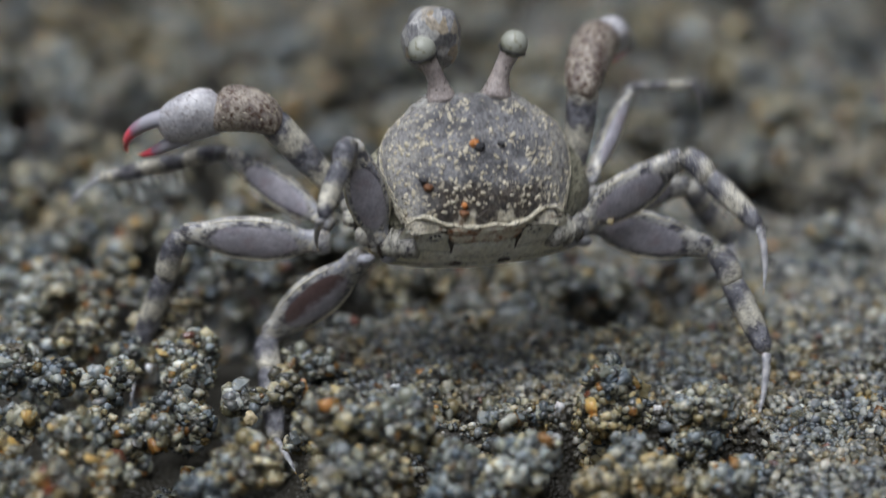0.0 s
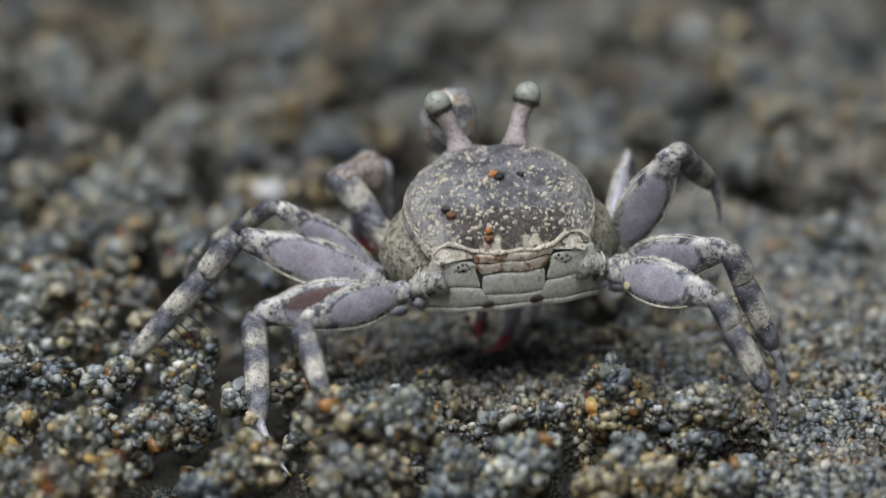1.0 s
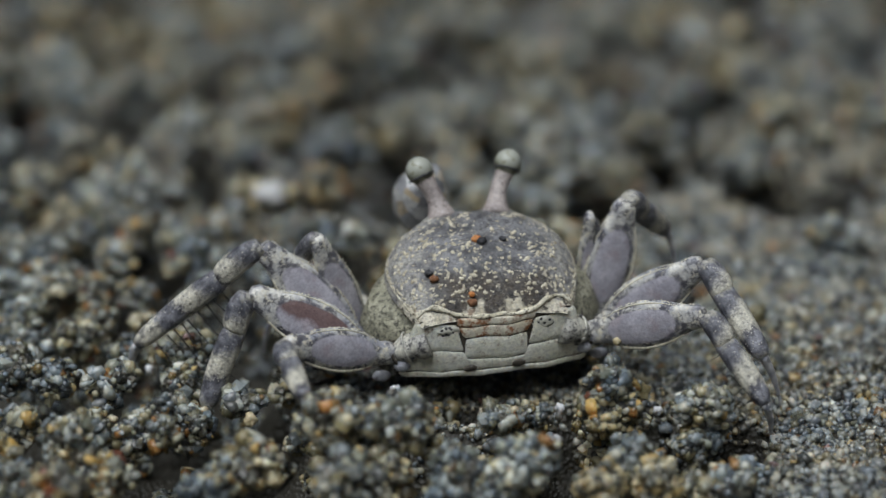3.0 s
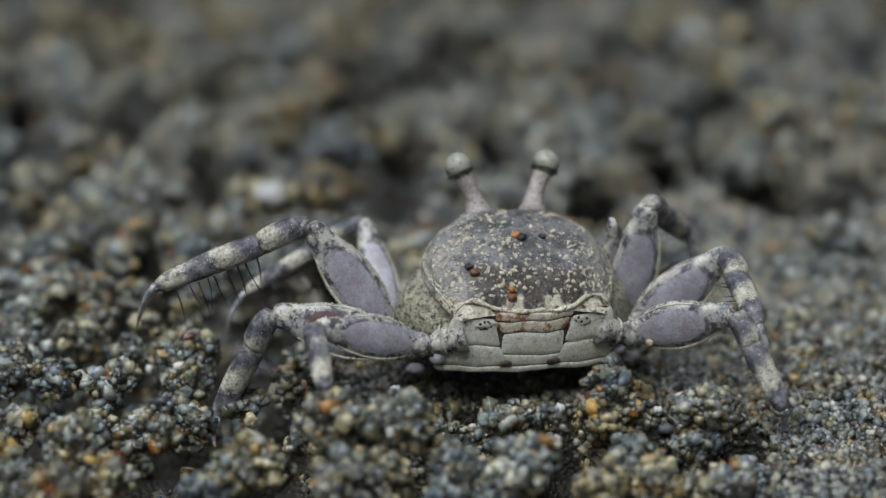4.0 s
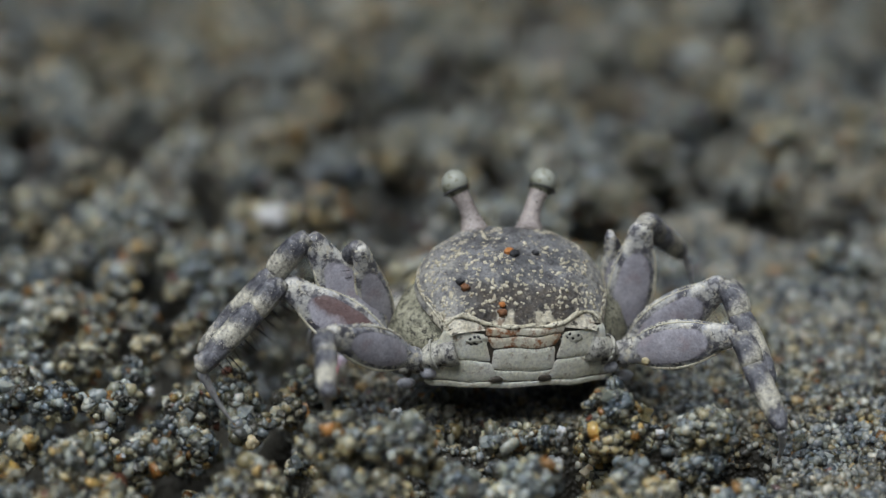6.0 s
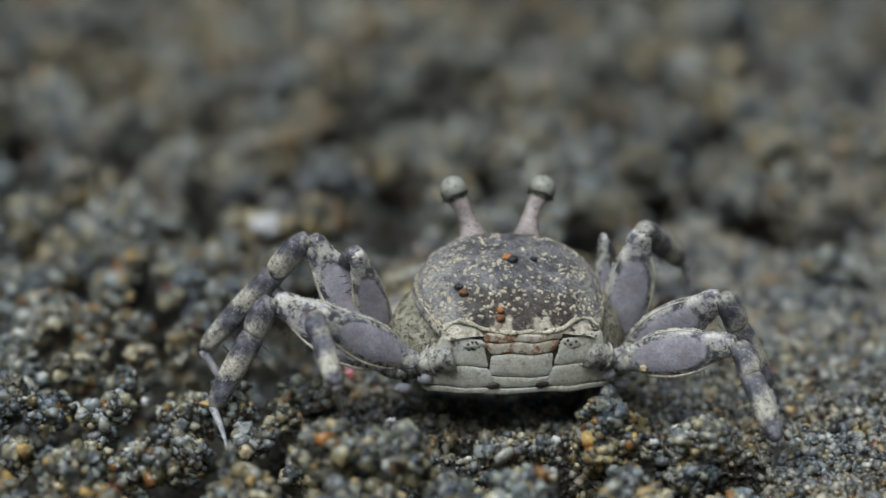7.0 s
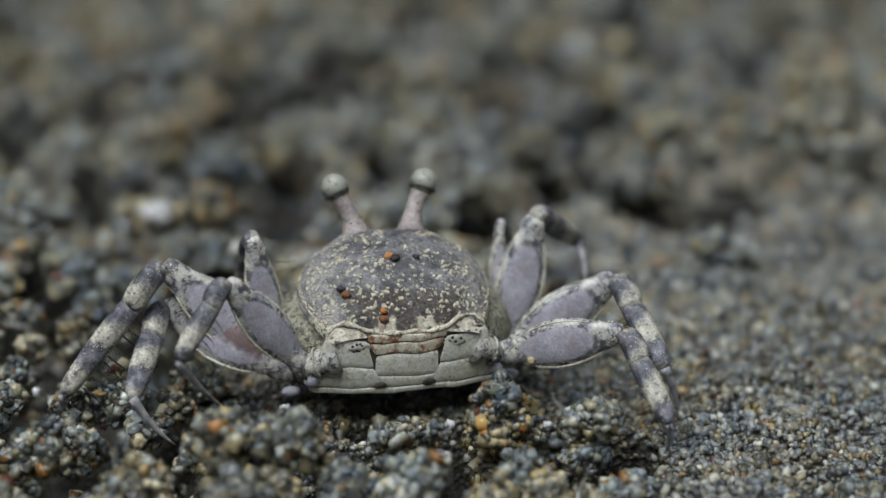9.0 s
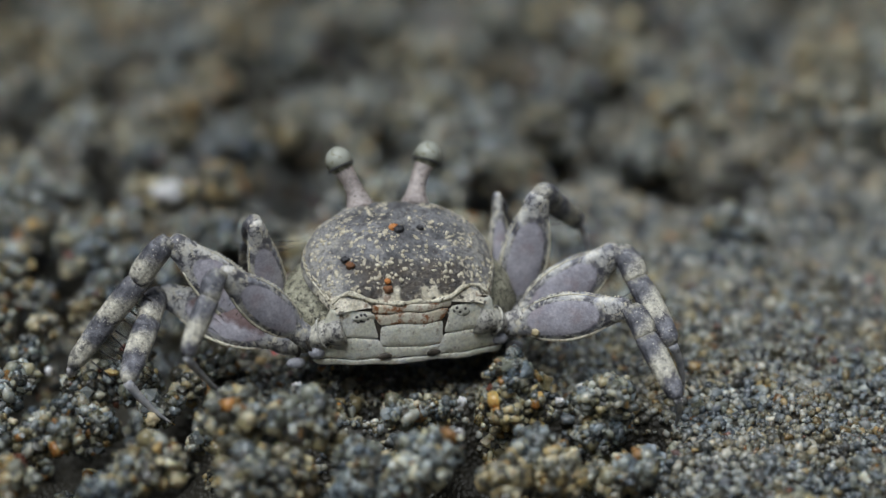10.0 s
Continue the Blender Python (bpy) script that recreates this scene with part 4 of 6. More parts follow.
def granules_mesh():
    """Pale beads on the back, thickest towards the rear, in loose rows; a few run together."""
    b = Build()
    r = np.random.default_rng(4)
    n = 0
    while n < 600:
        s, y = r.uniform(-0.95, 0.95), r.uniform(-4.15, 2.1)
        if noise.noise(Vector((s * 4.2, y * 0.9, 7.7))) + 0.22 - 0.06 * y + 0.15 * abs(s) < r.uniform(-0.2, 0.8):
            continue
        q = 0.034 + 0.105 * r.random() ** 1.9
        long = r.uniform(1.3, 2.2) if r.random() < 0.28 else r.uniform(0.9, 1.25)
        spot(b, s * smooth_at(y, W_KEYS), y, q * long, q, 0.40 * q, r, 7)
        n += 1
    return b.mesh("granules", [GRANULE])


def flank_mesh():
    """Sides and underside below the shell's margin."""
    b = Build()
    levels = [(0.985, 0.0, -0.05), (1.05, 0.0, -0.4), (1.17, 0.0, -0.9), (1.27, 0.0, -1.7), (1.18, 0.05, -2.5), (0.80, 0.15, -3.05), (0.3, 0.3, -3.2), (0.02, 0.3, -3.25)]
    ring = 64

    def edge(t):
        a = 2 * math.pi * t
        y = -1.0 + 3.65 * math.sin(a)
        w = smooth_at(y, W_KEYS)
        # close the outline round the front and the rear
        x = w * math.copysign(abs(math.cos(a)) ** 0.35, math.cos(a))
        return np.array([x, y, smooth_at(y, E_KEYS)])
    verts = []
    for k, dy, dz in levels:
        for i in range(ring):
            e = edge(i / ring)
            z = e[2] + dz if dz > -1 else e[2] * max(0, (3.25 + dz) / 3.25) + dz
            ky = min(1.0, k) if e[1] < 0 else k
            verts.append((e[0] * k, e[1] * (0.5 + 0.5 * ky) * 0.93 + dy, z))
    faces = [[j * ring + i, j * ring + (i + 1) % ring, (j + 1) * ring + (i + 1) % ring, (j + 1) * ring + i] for j in range(len(levels) - 1) for i in range(ring)]
    b.put(verts, faces)
    return b.mesh("body_wall", [FLANK])


def rear_y(x, z):
    """The rear wall of the body, slightly bowed."""
    return -4.84 + 0.022 * x * x + 0.03 * (z + 0.9) ** 2


def plate_mesh(name, corners, mat, bulge=0.16):
    """A pillowed plate on the rear wall between four (x, z) corners: lower left, lower right, upper right, upper left."""
    b = Build()
    c = [np.array(p, float) for p in corners]

    def at(u, v, off):
        p = (c[0] * (1 - u) + c[1] * u) * (1 - v) + (c[3] * (1 - u) + c[2] * u) * v
        k = (1 - abs(2 * u - 1) ** 12) * (1 - abs(2 * v - 1) ** 8) * (0.75 + 0.25 * math.sin(math.pi * v))
        corner = abs((2 * u - 1) * (2 * v - 1)) ** 5
        p = p + (sum(c) / 4 - p) * 0.05 * corner
        p = p + np.array([0.10 * noise.noise(Vector((p[0] * 0.7, p[1] * 1.1, 5.0))), 0.13 * noise.noise(Vector((p[0] * 0.8, p[1] * 0.9, 9.0)))])
        return np.array([p[0], rear_y(*p) - off - bulge * k, p[1]])
    b.sheet(lambda u, v: at(0.5 - 0.5 * math.cos(math.pi * u), 0.5 - 0.5 * math.cos(math.pi * v), 0.02), 22, 14)
    b.sheet(lambda u, v: at(u, v, -0.14) + np.array([0, 0.1 * 0, 0]), 4, 3)
    return b.mesh(name, [mat])


def segment_mesh(length, rows, ring=14, bend=0.0, power=0.9, y0=0.0):
    """A leg piece along +Y from 0 to length. rows: (fraction, half thickness x, half width z); bend: arch in z."""
    b = Build()
    cs = [(0, y0 + f * length, bend * (1 - (2 * f - 1) ** 2)) for f, _, _ in rows]
    b.loft(cs, [r[1] for r in rows], [r[2] for r in rows], [(1, 0, 0)] * len(rows), [(0, 0, 1)] * len(rows), ring, 0, power)
    return b


def fine_rows(stations, n=18):
    fs = np.linspace(0, 1, n)
    a = np.array(stations)
    return [(f, float(np.interp(f, a[:, 0], a[:, 1])), float(np.interp(f, a[:, 0], a[:, 2]))) for f in fs]


def merus(length, width, side, shell, thick=0.55):
    st = [(0, 0.80, 0.42), (0.06, 1.05, 0.54), (0.13, 1.0, 0.55), (0.155, 0.74, 0.46), (0.20, 0.78, 0.60), (0.30, 0.92, 0.84), (0.45, 1.0, 1.0), (0.58, 1.0, 0.98), (0.70, 0.94, 0.86), (0.80, 0.86, 0.66), (0.88, 0.82, 0.52), (0.95, 0.85, 0.50), (1.0, 0.5, 0.32)]
    rows = [(f, t * thick, w * width) for f, t, w in fine_rows(st, 22)]
    b = segment_mesh(length, rows, 18)
    # raised cream keel round the panel's lower side, and a thinner one above
    for sgn, r0 in ((-side, 0.10), (side, 0.045)):
        pts, rad = [], []
        for f in np.linspace(0.20, 0.80, 20):
            w = float(np.interp(f, [r[0] for r in rows], [r[2] for r in rows]))
            t = float(np.interp(f, [r[0] for r in rows], [r[1] for r in rows]))
            pts.append((t * 0.42, f * length, sgn * w * 0.93)), rad.append(r0 * math.sin(math.pi * (f - 0.17) / 0.66) ** 0.5)
        b.tube(pts, rad, 6, 1)
    r = np.random.default_rng(int(length * 100))
    for f in np.linspace(0.18, 0.92, 34):
        w = interp(f, [q[0] for q in rows], [q[2] for q in rows])
        for sgn, q in ((side, r.uniform(0.03, 0.065)), (-side, r.uniform(0.02, 0.045))):
            b.ball((r.uniform(-0.12, 0.12), (f + r.uniform(-0.008, 0.008)) * length, sgn * w * 0.985), (q, q * 1.2, q * 1.3), 1 if r.random() < 0.6 else 0, 4, 6)
    return b.mesh("walking_leg", [shell, CREAM])


def carpus(length, width, side):
    st = [(0, 0.78, 0.72), (0.12, 0.92, 0.88), (0.35, 1.0, 0.98), (0.7, 1.0, 1.0), (0.9, 0.95, 0.94), (1.0, 0.78, 0.76)]
    rows = [(f, t * width * 0.85, w * width) for f, t, w in fine_rows(st, 12)]
    return segment_mesh(length, rows, 12, 0.14 * side).mesh("carpus", [BANDED])


def propodus(length, width, side):
    st = [(0, 0.82, 0.80), (0.08, 0.94, 0.94), (0.3, 1.0, 1.0), (0.6, 0.95, 0.93), (0.85, 0.82, 0.78), (0.96, 0.7, 0.68), (1.0, 0.4, 0.4)]
    rows = [(f, t * width * 0.75, w * width) for f, t, w in fine_rows(st, 14)]
    return segment_mesh(length, rows, 12, 0.06 * side).mesh("propodus", [BANDED])


def dactyl(length, width, side, drop):
    rows = [(f, max(0.02, width * (1 - f) ** 0.75), max(0.025, width * 1.2 * (1 - f) ** 0.7)) for f in np.linspace(0, 1, 10)]
    b = segment_mesh(length, rows, 8, 0.20 * side)
    if drop:
        b.ball((0.16, 0.10, 0.16), (0.27, 0.27, 0.30), 1, 10, 14)
    return b.mesh("dactyl", [DACTYL, WATER])


def setae(start, end, count, z0, long, side, seed):
    """Dark bristles hanging from a leg's lower edge."""
    b = Build()
    r = np.random.default_rng(seed)
    for i in range(count):
        y = start + (end - start) * (i + r.uniform(0.2, 0.8)) / count
        q, lean, sway = long * r.uniform(0.6, 1.2), r.uniform(-0.25, 0.35), r.uniform(-0.3, 0.3)
        pts = [(sway * q * f * 0.5, y + lean * q * f * f, -side * (z0 + q * f)) for f in (0, 0.35, 0.7, 1.0)]
        k = min(1.0, 0.3 + 0.4 * long)
        b.tube(pts, [0.055 * k, 0.048 * k, 0.034 * k, 0.010 * k], 5)
    return b.mesh("bristles", [SETA])


def build_leg(crab, side, lengths, width, seed):
    """One walking leg: the merus carries the carpus, propodus, dactyl and bristles."""
    m, p, d = lengths
    leg = part("walking_leg", merus(m, width, side, MERUS_WARM if seed == 3 else MERUS), crab, "flat mottled leg with a reddish stained panel" if seed == 3 else "flat mottled leg with a smooth lilac panel")
    cl = 0.30 * p
    out = [leg, part("carpus", carpus(cl * 1.12, width * 0.51, side), leg), part("propodus", propodus(p - cl, width * 0.50, side), leg, "cream and slate banded shin"),
           part("dactyl", dactyl(d, width * 0.165, side, seed in (2, 8)), leg, "half clear leg tip with a hanging water drop" if seed in (2, 8) else ""), part("bristles", setae(0.35 * p, 0.92 * p, *((9, width * 0.45, 2.0) if seed < 3 else (6, width * 0.36, 0.9)), side, seed), leg, "dark hanging bristles")]
    part("bristles", setae(0.35 * m, 0.85 * m, 9, width * 0.85, 0.3 if seed == 4 else 0.5, side, seed + 50), leg, "short dark bristles")
    if seed == 8:
        b = Build()
        b.ball((0.50, 0.26 * m, -0.42 * width), (0.20, 0.24, 0.22), rings=7, seg=10, lumpy=0.4)
        part("yellow_grain", b.mesh("yellow_grain", [TAN_STONE]), leg, "yellow sand grain stuck on the leg")
    return out


def build_claw(crab, side, lengths):
    """One claw arm: the arm carries the wrist, the hand and its movable finger."""
    a, w, h = lengths
    st = [(0, 0.5, 0.45), (0.2, 0.8, 0.75), (0.6, 1.0, 1.0), (0.9, 1.0, 1.05), (1.0, 0.6, 0.6)]
    arm_b = segment_mesh(a * 1.10, [(f, t * 0.75, z * 0.9) for f, t, z in fine_rows(st, 14)], 14)
    arm = part("claw_arm", arm_b.mesh("claw_arm", [BANDED]), crab, "cream and slate mottled claw arm")
    # the wrist: a high arched cap, cut square at the hand
    st = [(0, 0.45, 0.42), (0.08, 0.72, 0.66), (0.25, 0.92, 0.88), (0.5, 1.0, 1.02), (0.75, 1.02, 1.08), (0.93, 0.98, 1.02), (1.0, 0.70, 0.72)]
    wb = segment_mesh(w * 1.22, [(f, t * 1.25, z * 1.28) for f, t, z in fine_rows(st, 16)], 16, 0.5 * side, 0.9, -0.18 * w)
    r = np.random.default_rng(12 + side)
    for _ in range(150):
        f, t = r.uniform(0.1, 0.92), r.uniform(0, 2 * math.pi)
        k = interp(f, [q[0] for q in st], [q[1] for q in st])
        p = (k * 1.22 * math.cos(t), -0.18 * w + f * w * 1.22, k * 1.26 * math.sin(t) + 0.5 * side * (1 - (2 * f - 1) ** 2))
        q = r.uniform(0.03, 0.08)
        wb.ball(p, (q, q * 1.5, q), 1 if r.random() < 0.5 else 0, 4, 6)
    wrist = part("wrist", wb.mesh("wrist", [WRIST, GRANULE]), arm, "brown and cream granular wrist joint")
    # the palm: broad and flat, lower edge drawn out to the fixed finger
    st = [(0, 0.50, 0.62), (0.06, 0.80, 0.95), (0.2, 1.0, 1.12), (0.5, 1.0, 1.10), (0.75, 0.88, 0.98), (0.92, 0.66, 0.78), (1.0, 0.35, 0.5)]
    hb = segment_mesh(h * 0.68, [(f, t * 1.05, z * 1.34) for f, t, z in fine_rows(st, 16)], 18, 0.15 * side, 0.85, -0.09 * h)
    hand = part("claw_palm", hb.mesh("claw_palm", [CLAW]), arm, "smooth pale grey claw palm")
    fingers = []
    for name, way, thick in (("fixed_finger", ((0.40, -0.95), (0.55, -1.05), (0.70, -1.20), (0.84, -1.25), (0.95, -1.08)), 0.50),
                             ("movable_finger", ((0.46, 0.55), (0.62, 0.72), (0.80, 0.62), (0.96, 0.10), (1.03, -0.75)), 0.54)):
        fb = Build()
        fs, n = np.linspace(0, 1, 5), 15
        c = np.polyfit(fs, [q[0] * h for q in way], 3), np.polyfit(fs, [q[1] * side for q in way], 3)
        gs = np.linspace(0, 1, n)
        y0, z0 = way[0][0] * h, way[0][1] * side
        fb.tube([(0, np.polyval(c[0], g) - y0, np.polyval(c[1], g) - z0) for g in gs], [thick * (1 - g) ** 0.65 + 0.035 for g in gs], 10)
        fingers.append((part(name, fb.mesh(name, [FINGER]), arm, "curved claw finger with a coral red tip"), z0, y0))
    return [arm, wrist, hand, fingers]


def build_crab():
    crab = tagged(new("crab"), "small mottled grey ghost crab with stalked eyes standing on wet sand", "crab")
    part("carapace", carapace_mesh(), crab, "dark grey granular back shell")
    tagged(part("granules", granules_mesh(), crab, "pale cream beads on the back"), kind="stuff")
    part("body_wall", flank_mesh(), crab, "cream side wall with dark specks")
    # cream keels along the shell's margins
    for side in (-1, 1):
        b = Build()
        ys = np.linspace(-4.3, 1.7, 26)
        tooth = np.random.default_rng(33)
        b.tube([shell_point(side * 0.975, y) + (0, 0, -0.06) for y in ys], [0.07 * math.sin(math.pi * (i + 1) / 28) ** 0.4 for i in range(26)], 7)
        for y in np.linspace(-4.2, 1.6, 34):
            q = tooth.uniform(0.05, 0.09)
            b.ball(shell_point(side * tooth.uniform(0.955, 0.975), y) + (0, 0, -0.01), (q, 1.3 * q, q), 1, 5, 7)
        part("side_rim", b.mesh("side_rim", [RIM, GRANULE]), crab, "finely toothed cream rim")
    # the rear rim dips in the middle and arches over either hip
    b = Build()
    pts, rad = [], []
    for x in np.linspace(-4.4, 4.4, 61):
        high = interp(abs(x), (0, 1.5, 2.2, 2.9, 3.5, 4.0, 4.4), (0.98, 1.0, 1.12, 1.42, 1.52, 1.35, 0.90))
        lo, hi = -4.69, -2.2
        for _ in range(24):
            mid = 0.5 * (lo + hi)
            lo, hi = (mid, hi) if abs(x) > smooth_at(mid, W_KEYS) * 0.985 or shell_at(x, mid)[2] < high else (lo, mid)
        p = shell_at(x, hi)
        pts.append((x, p[1] - 0.03, min(high, p[2]) + 0.02 * math.sin(5 * x)))
        rad.append((0.135 + 0.05 * math.sin(3.7 * x + 1) * math.sin(1.3 * x)) * interp(abs(x), (0, 3.8, 4.4), (1, 1, 0.45)))
    b.tube(pts, rad, 9)
    part("rear_rim", b.mesh("rear_rim", [RIM]), crab, "wavy yellowish cream rear rim")
    # plates of the folded tail and the rear wall
    plates = [
        ("tail_band", [(-2.2, 0.46), (2.2, 0.46), (2.25, 0.98), (-2.25, 0.98)], PLATE_BROWN, 0.13),
        ("tail_band", [(-1.78, -0.27), (1.78, -0.27), (2.15, 0.43), (-2.15, 0.43)], PLATE_BROWN, 0.11),
        ("tail_plate", [(-1.85, -1.68), (1.85, -1.68), (1.76, -0.30), (-1.76, -0.30)], PLATE, 0.12),
        ("tail_plate", [(-1.25, -2.42), (1.25, -2.42), (1.8, -1.71), (-1.8, -1.71)], PLATE, 0.10),
        ("side_plate", [(-5.0, -1.04), (-1.86, -1.10), (-2.22, 0.56), (-4.6, 0.78)], PLATE, 0.12),
        ("side_plate", [(1.86, -1.10), (5.0, -1.04), (4.6, 0.78), (2.22, 0.56)], PLATE, 0.12),
        ("lower_plate", [(-5.6, -2.40), (-1.35, -2.47), (-1.88, -1.13), (-5.15, -1.07)], PLATE, 0.12),
        ("lower_plate", [(1.35, -2.47), (5.6, -2.40), (5.15, -1.07), (1.88, -1.13)], PLATE, 0.12),
        ("belly_edge", [(-5.2, -2.85), (5.2, -2.85), (5.55, -2.48), (-5.55, -2.48)], PLATE, 0.12)]
    plates.append(("rear_wall", [(-5.4, -2.55), (5.4, -2.55), (4.5, 0.95), (-4.5, 0.95)], SEAM, -0.06))
    for name, corners, mat, bulge in plates:
        part(name, plate_mesh(name, corners, mat, 0.65 * bulge), crab)
    for side in (-1, 1):
        b = Build()
        b.ball((side * 2.68, rear_y(2.68, 0.2) - 0.04, 0.20), (0.62, 0.09, 0.34), rings=10, seg=18, lumpy=0.25)
        part("pitted_patch", b.mesh("pitted_patch", [PORES]), crab, "black and white pitted patch")
    for x in (-1.5, 1.3):
        b = Build()
        b.ball((x, rear_y(x, -2.25) - 0.10, -2.25), (0.42, 0.10, 0.22), rings=7, seg=12, lumpy=0.3)
        part("tail_notch", b.mesh("tail_notch", [SEAM]), crab, "dark notch in the tail's seam")
    # eyes
    for side in (-1, 1):
        b = Build()
        root, tip = np.array((side * 1.60, 2.75, 3.2)), np.array((side * 2.62, 4.38, 5.45))
        fs = np.linspace(0, 1, 12)
        b.tube([root + (tip - root) * f + (side * -0.18 * math.sin(math.pi * f), 0, 0) for f in fs],
               [interp(f, (0, 0.12, 0.35, 0.6, 0.8, 1.0), (0.95, 0.76, 0.54, 0.48, 0.55, 0.68)) for f in fs], 14)
        stalk = part("eyestalk", b.mesh("eyestalk", [STALK]), crab, "pinkish grey speckled eyestalk")
        b = Build()
        b.ball((0, 0, 0), (0.80, 0.80, 0.86), rings=14, seg=20)
        eye = part("eyeball", b.mesh("eyeball", [EYEMAT]), stalk, "round greenish grey eye")
        eye.matrix_local = pose(tip[0] * MM, tip[1] * MM, (tip[2] + 0.12) * MM, 0, side * 14, 0)
        b = Build()
        up = (tip - root) / np.linalg.norm(tip - root)
        u = np.cross(up, (0, 1, 0))
        u /= np.linalg.norm(u)
        w = np.cross(up, u)
        c = tip - up * 0.26
        ring = [c + 0.765 * (math.cos(t) * u + math.sin(t) * w) for t in np.linspace(0, 2 * math.pi, 21)]
        b.tube(ring, [0.075] * 21, 6)
        part("eye_ring", b.mesh("eye_ring", [BLACK]), stalk, "dark line under the eye")
    # sockets and the front edge
    for side in (-1, 1):
        b = Build()
        way = [(1.35, 2.75, 3.35), (2.1, 2.60, 3.15), (3.0, 2.20, 2.75), (3.9, 1.60, 2.30), (4.7, 0.85, 1.85), (5.25, 0.05, 1.45)]
        b.tube([(side * p[0], p[1], p[2] - 0.25) for p in way], [0.62, 0.74, 0.66, 0.52, 0.40, 0.20], 12, 0, 0.8)
        part("eye_socket", b.mesh("eye_socket", [SHOULDER]), crab, "smooth pale shoulder sloping from the eyestalk")
    # hip joints
    for side in (-1, 1):
        for hx, hy, hz, r in ((5.6, -3.7, -1.5, 0.86), (6.2, -2.2, -2.6, 0.86), (6.7, -0.6, -3.0, 0.86), (6.6, 0.5, -3.4, 0.82), (4.9, 1.8, -3.8, 0.84)):
            b = Build()
            root = np.array((side * 3.6, hy * 0.85 + 0.1, hz + 0.1)) if hy > -3 else np.array((side * 3.7, -4.3, -0.55))
            tip = np.array((side * hx, hy, hz))
            fs = np.linspace(0, 1, 9)
            b.tube([root + (tip - root) * f + (0, 0, 0.12 * math.sin(math.pi * f)) for f in fs], [r * interp(f, (0, 0.3, 0.5, 0.62, 0.8, 1.0), (1.15, 1.2, 0.95, 1.05, 0.9, 0.6)) for f in fs], 12, 0, 0.85)
            b.ball(tip, (r * 0.75, r * 0.72, r * 0.7), rings=8, seg=12, lumpy=0.2)
            axis = (tip - root) / np.linalg.norm(tip - root)
            u = np.cross(axis, (0, 0, 1.0))
            u /= np.linalg.norm(u)
            w = np.cross(u, axis)
            for f, k, thick, mat in ((0.62, 1.0, 0.075, 0), (0.98, 0.80, 0.10, 2)):
                c = root + (tip - root) * f + (0, 0, 0.12 * math.sin(math.pi * f))
                b.tube([c + r * k * (math.cos(t) * u + math.sin(t) * w) for t in np.linspace(0, 2 * math.pi, 17)], [thick] * 17, 6, mat)
            part("hip_joint", b.mesh("hip_joint", [JOINT, CREAM, SEAM]), crab, "mottled hip joint with cream collars")
        b = Build()
        b.ball((side * 5.25, -4.22, -2.0), (0.50, 0.32, 0.40), rings=8, seg=12)
        part("hip_knob", b.mesh("hip_knob", [KNOB]), crab, "shiny white knob")
        b = Build()
        b.ball((side * 6.35, -3.55, -3.0), (0.55, 0.32, 0.30), rings=8, seg=12)
        part("hip_knob", b.mesh("hip_knob", [KNOB]), crab, "shiny white knob")
    # grains stuck to the back
    for x, y, q, mat, name in ((-0.43, -1.0, 0.26, ORANGE, "orange_grain"), (-0.15, -1.25, 0.26, BLACK, "black_grain"), (1.1, -1.1, 0.2, BLACK, "black_grain"),
                               (-3.45, -2.5, 0.22, BLACK, "black_grain"), (-3.2, -2.9, 0.24, BROWN, "brown_grain"), (-1.29, -4.15, 0.26, BROWN, "brown_grain"), (-1.25, -3.85, 0.18, ORANGE, "orange_grain")):
        b = Build()
        p = shell_point(x / smooth_at(y, W_KEYS), y)
        b.ball(p + (0, -0.05, 0.1), (q * 1.15, q, q * 0.8), rings=6, seg=9, lumpy=0.5)
        part(name, b.mesh(name, [mat]), crab, "sand grain stuck on the shell")
    return crab


# ---- motion ----
def limb(a, b, last=None):
    """Pose of a leg piece from joint a towards joint b (mm, the crab's space); its flat face looks to the rear.
    Where the piece itself points to the rear, it keeps the twist of the pose before."""
    a, b = Vector(a), Vector(b)
    y = (b - a).normalized()
    x = Vector((0.0, -0.93, 0.37))
    x = x - y * x.dot(y)
    if last is not None:
        w = min(1.0, max(0.0, (x.length - 0.35) / 0.4))
        old = last.col[0].to_3d()
        old = (old - y * old.dot(y)).normalized()
        x = x.normalized() * w + old * (1 - w) * 1.01
    x.normalize()
    z = x.cross(y)
    m = Matrix((x, y, z)).transposed().to_4x4()
    m.translation = a * MM
    return m


def gently(rows):
    """Adds halfway rows where a piece would turn by 70 degrees or more at once."""
    out = [rows[0]]
    for t, m in rows[1:]:
        t0, m0 = out[-1]
        turn = m0.to_quaternion().rotation_difference(m.to_quaternion()).angle
        turn = min(turn, 2 * math.pi - turn)
        k = int(turn / radians(70)) + 1
        for i in range(1, k):
            out.append((t0 + (t - t0) * i / k, m0.lerp(m, i / k)))
        out.append((t, m))
    return out


def chain(rows):
    """Poses of the three pieces of a limb: the first in the crab's space, the others in the first one's."""
    first, mid, last = [], [], []
    pa = pb = pc = None
    for t, hip, knee, ankle, tip in rows:
        pa, pb, pc = limb(hip, knee, pa), limb(knee, ankle, pb), limb(ankle, tip, pc)
        inv = pa.inverted()
        first.append((t, pa)), mid.append((t, inv @ pb)), last.append((t, inv @ pc))
    return gently(first), gently(mid), gently(last)


def step(t, *v):
    """One row of a leg's gait: the time, then hip, knee, ankle and tip."""
    return t, v[0:3], v[3:6], v[6:9], v[9:12]


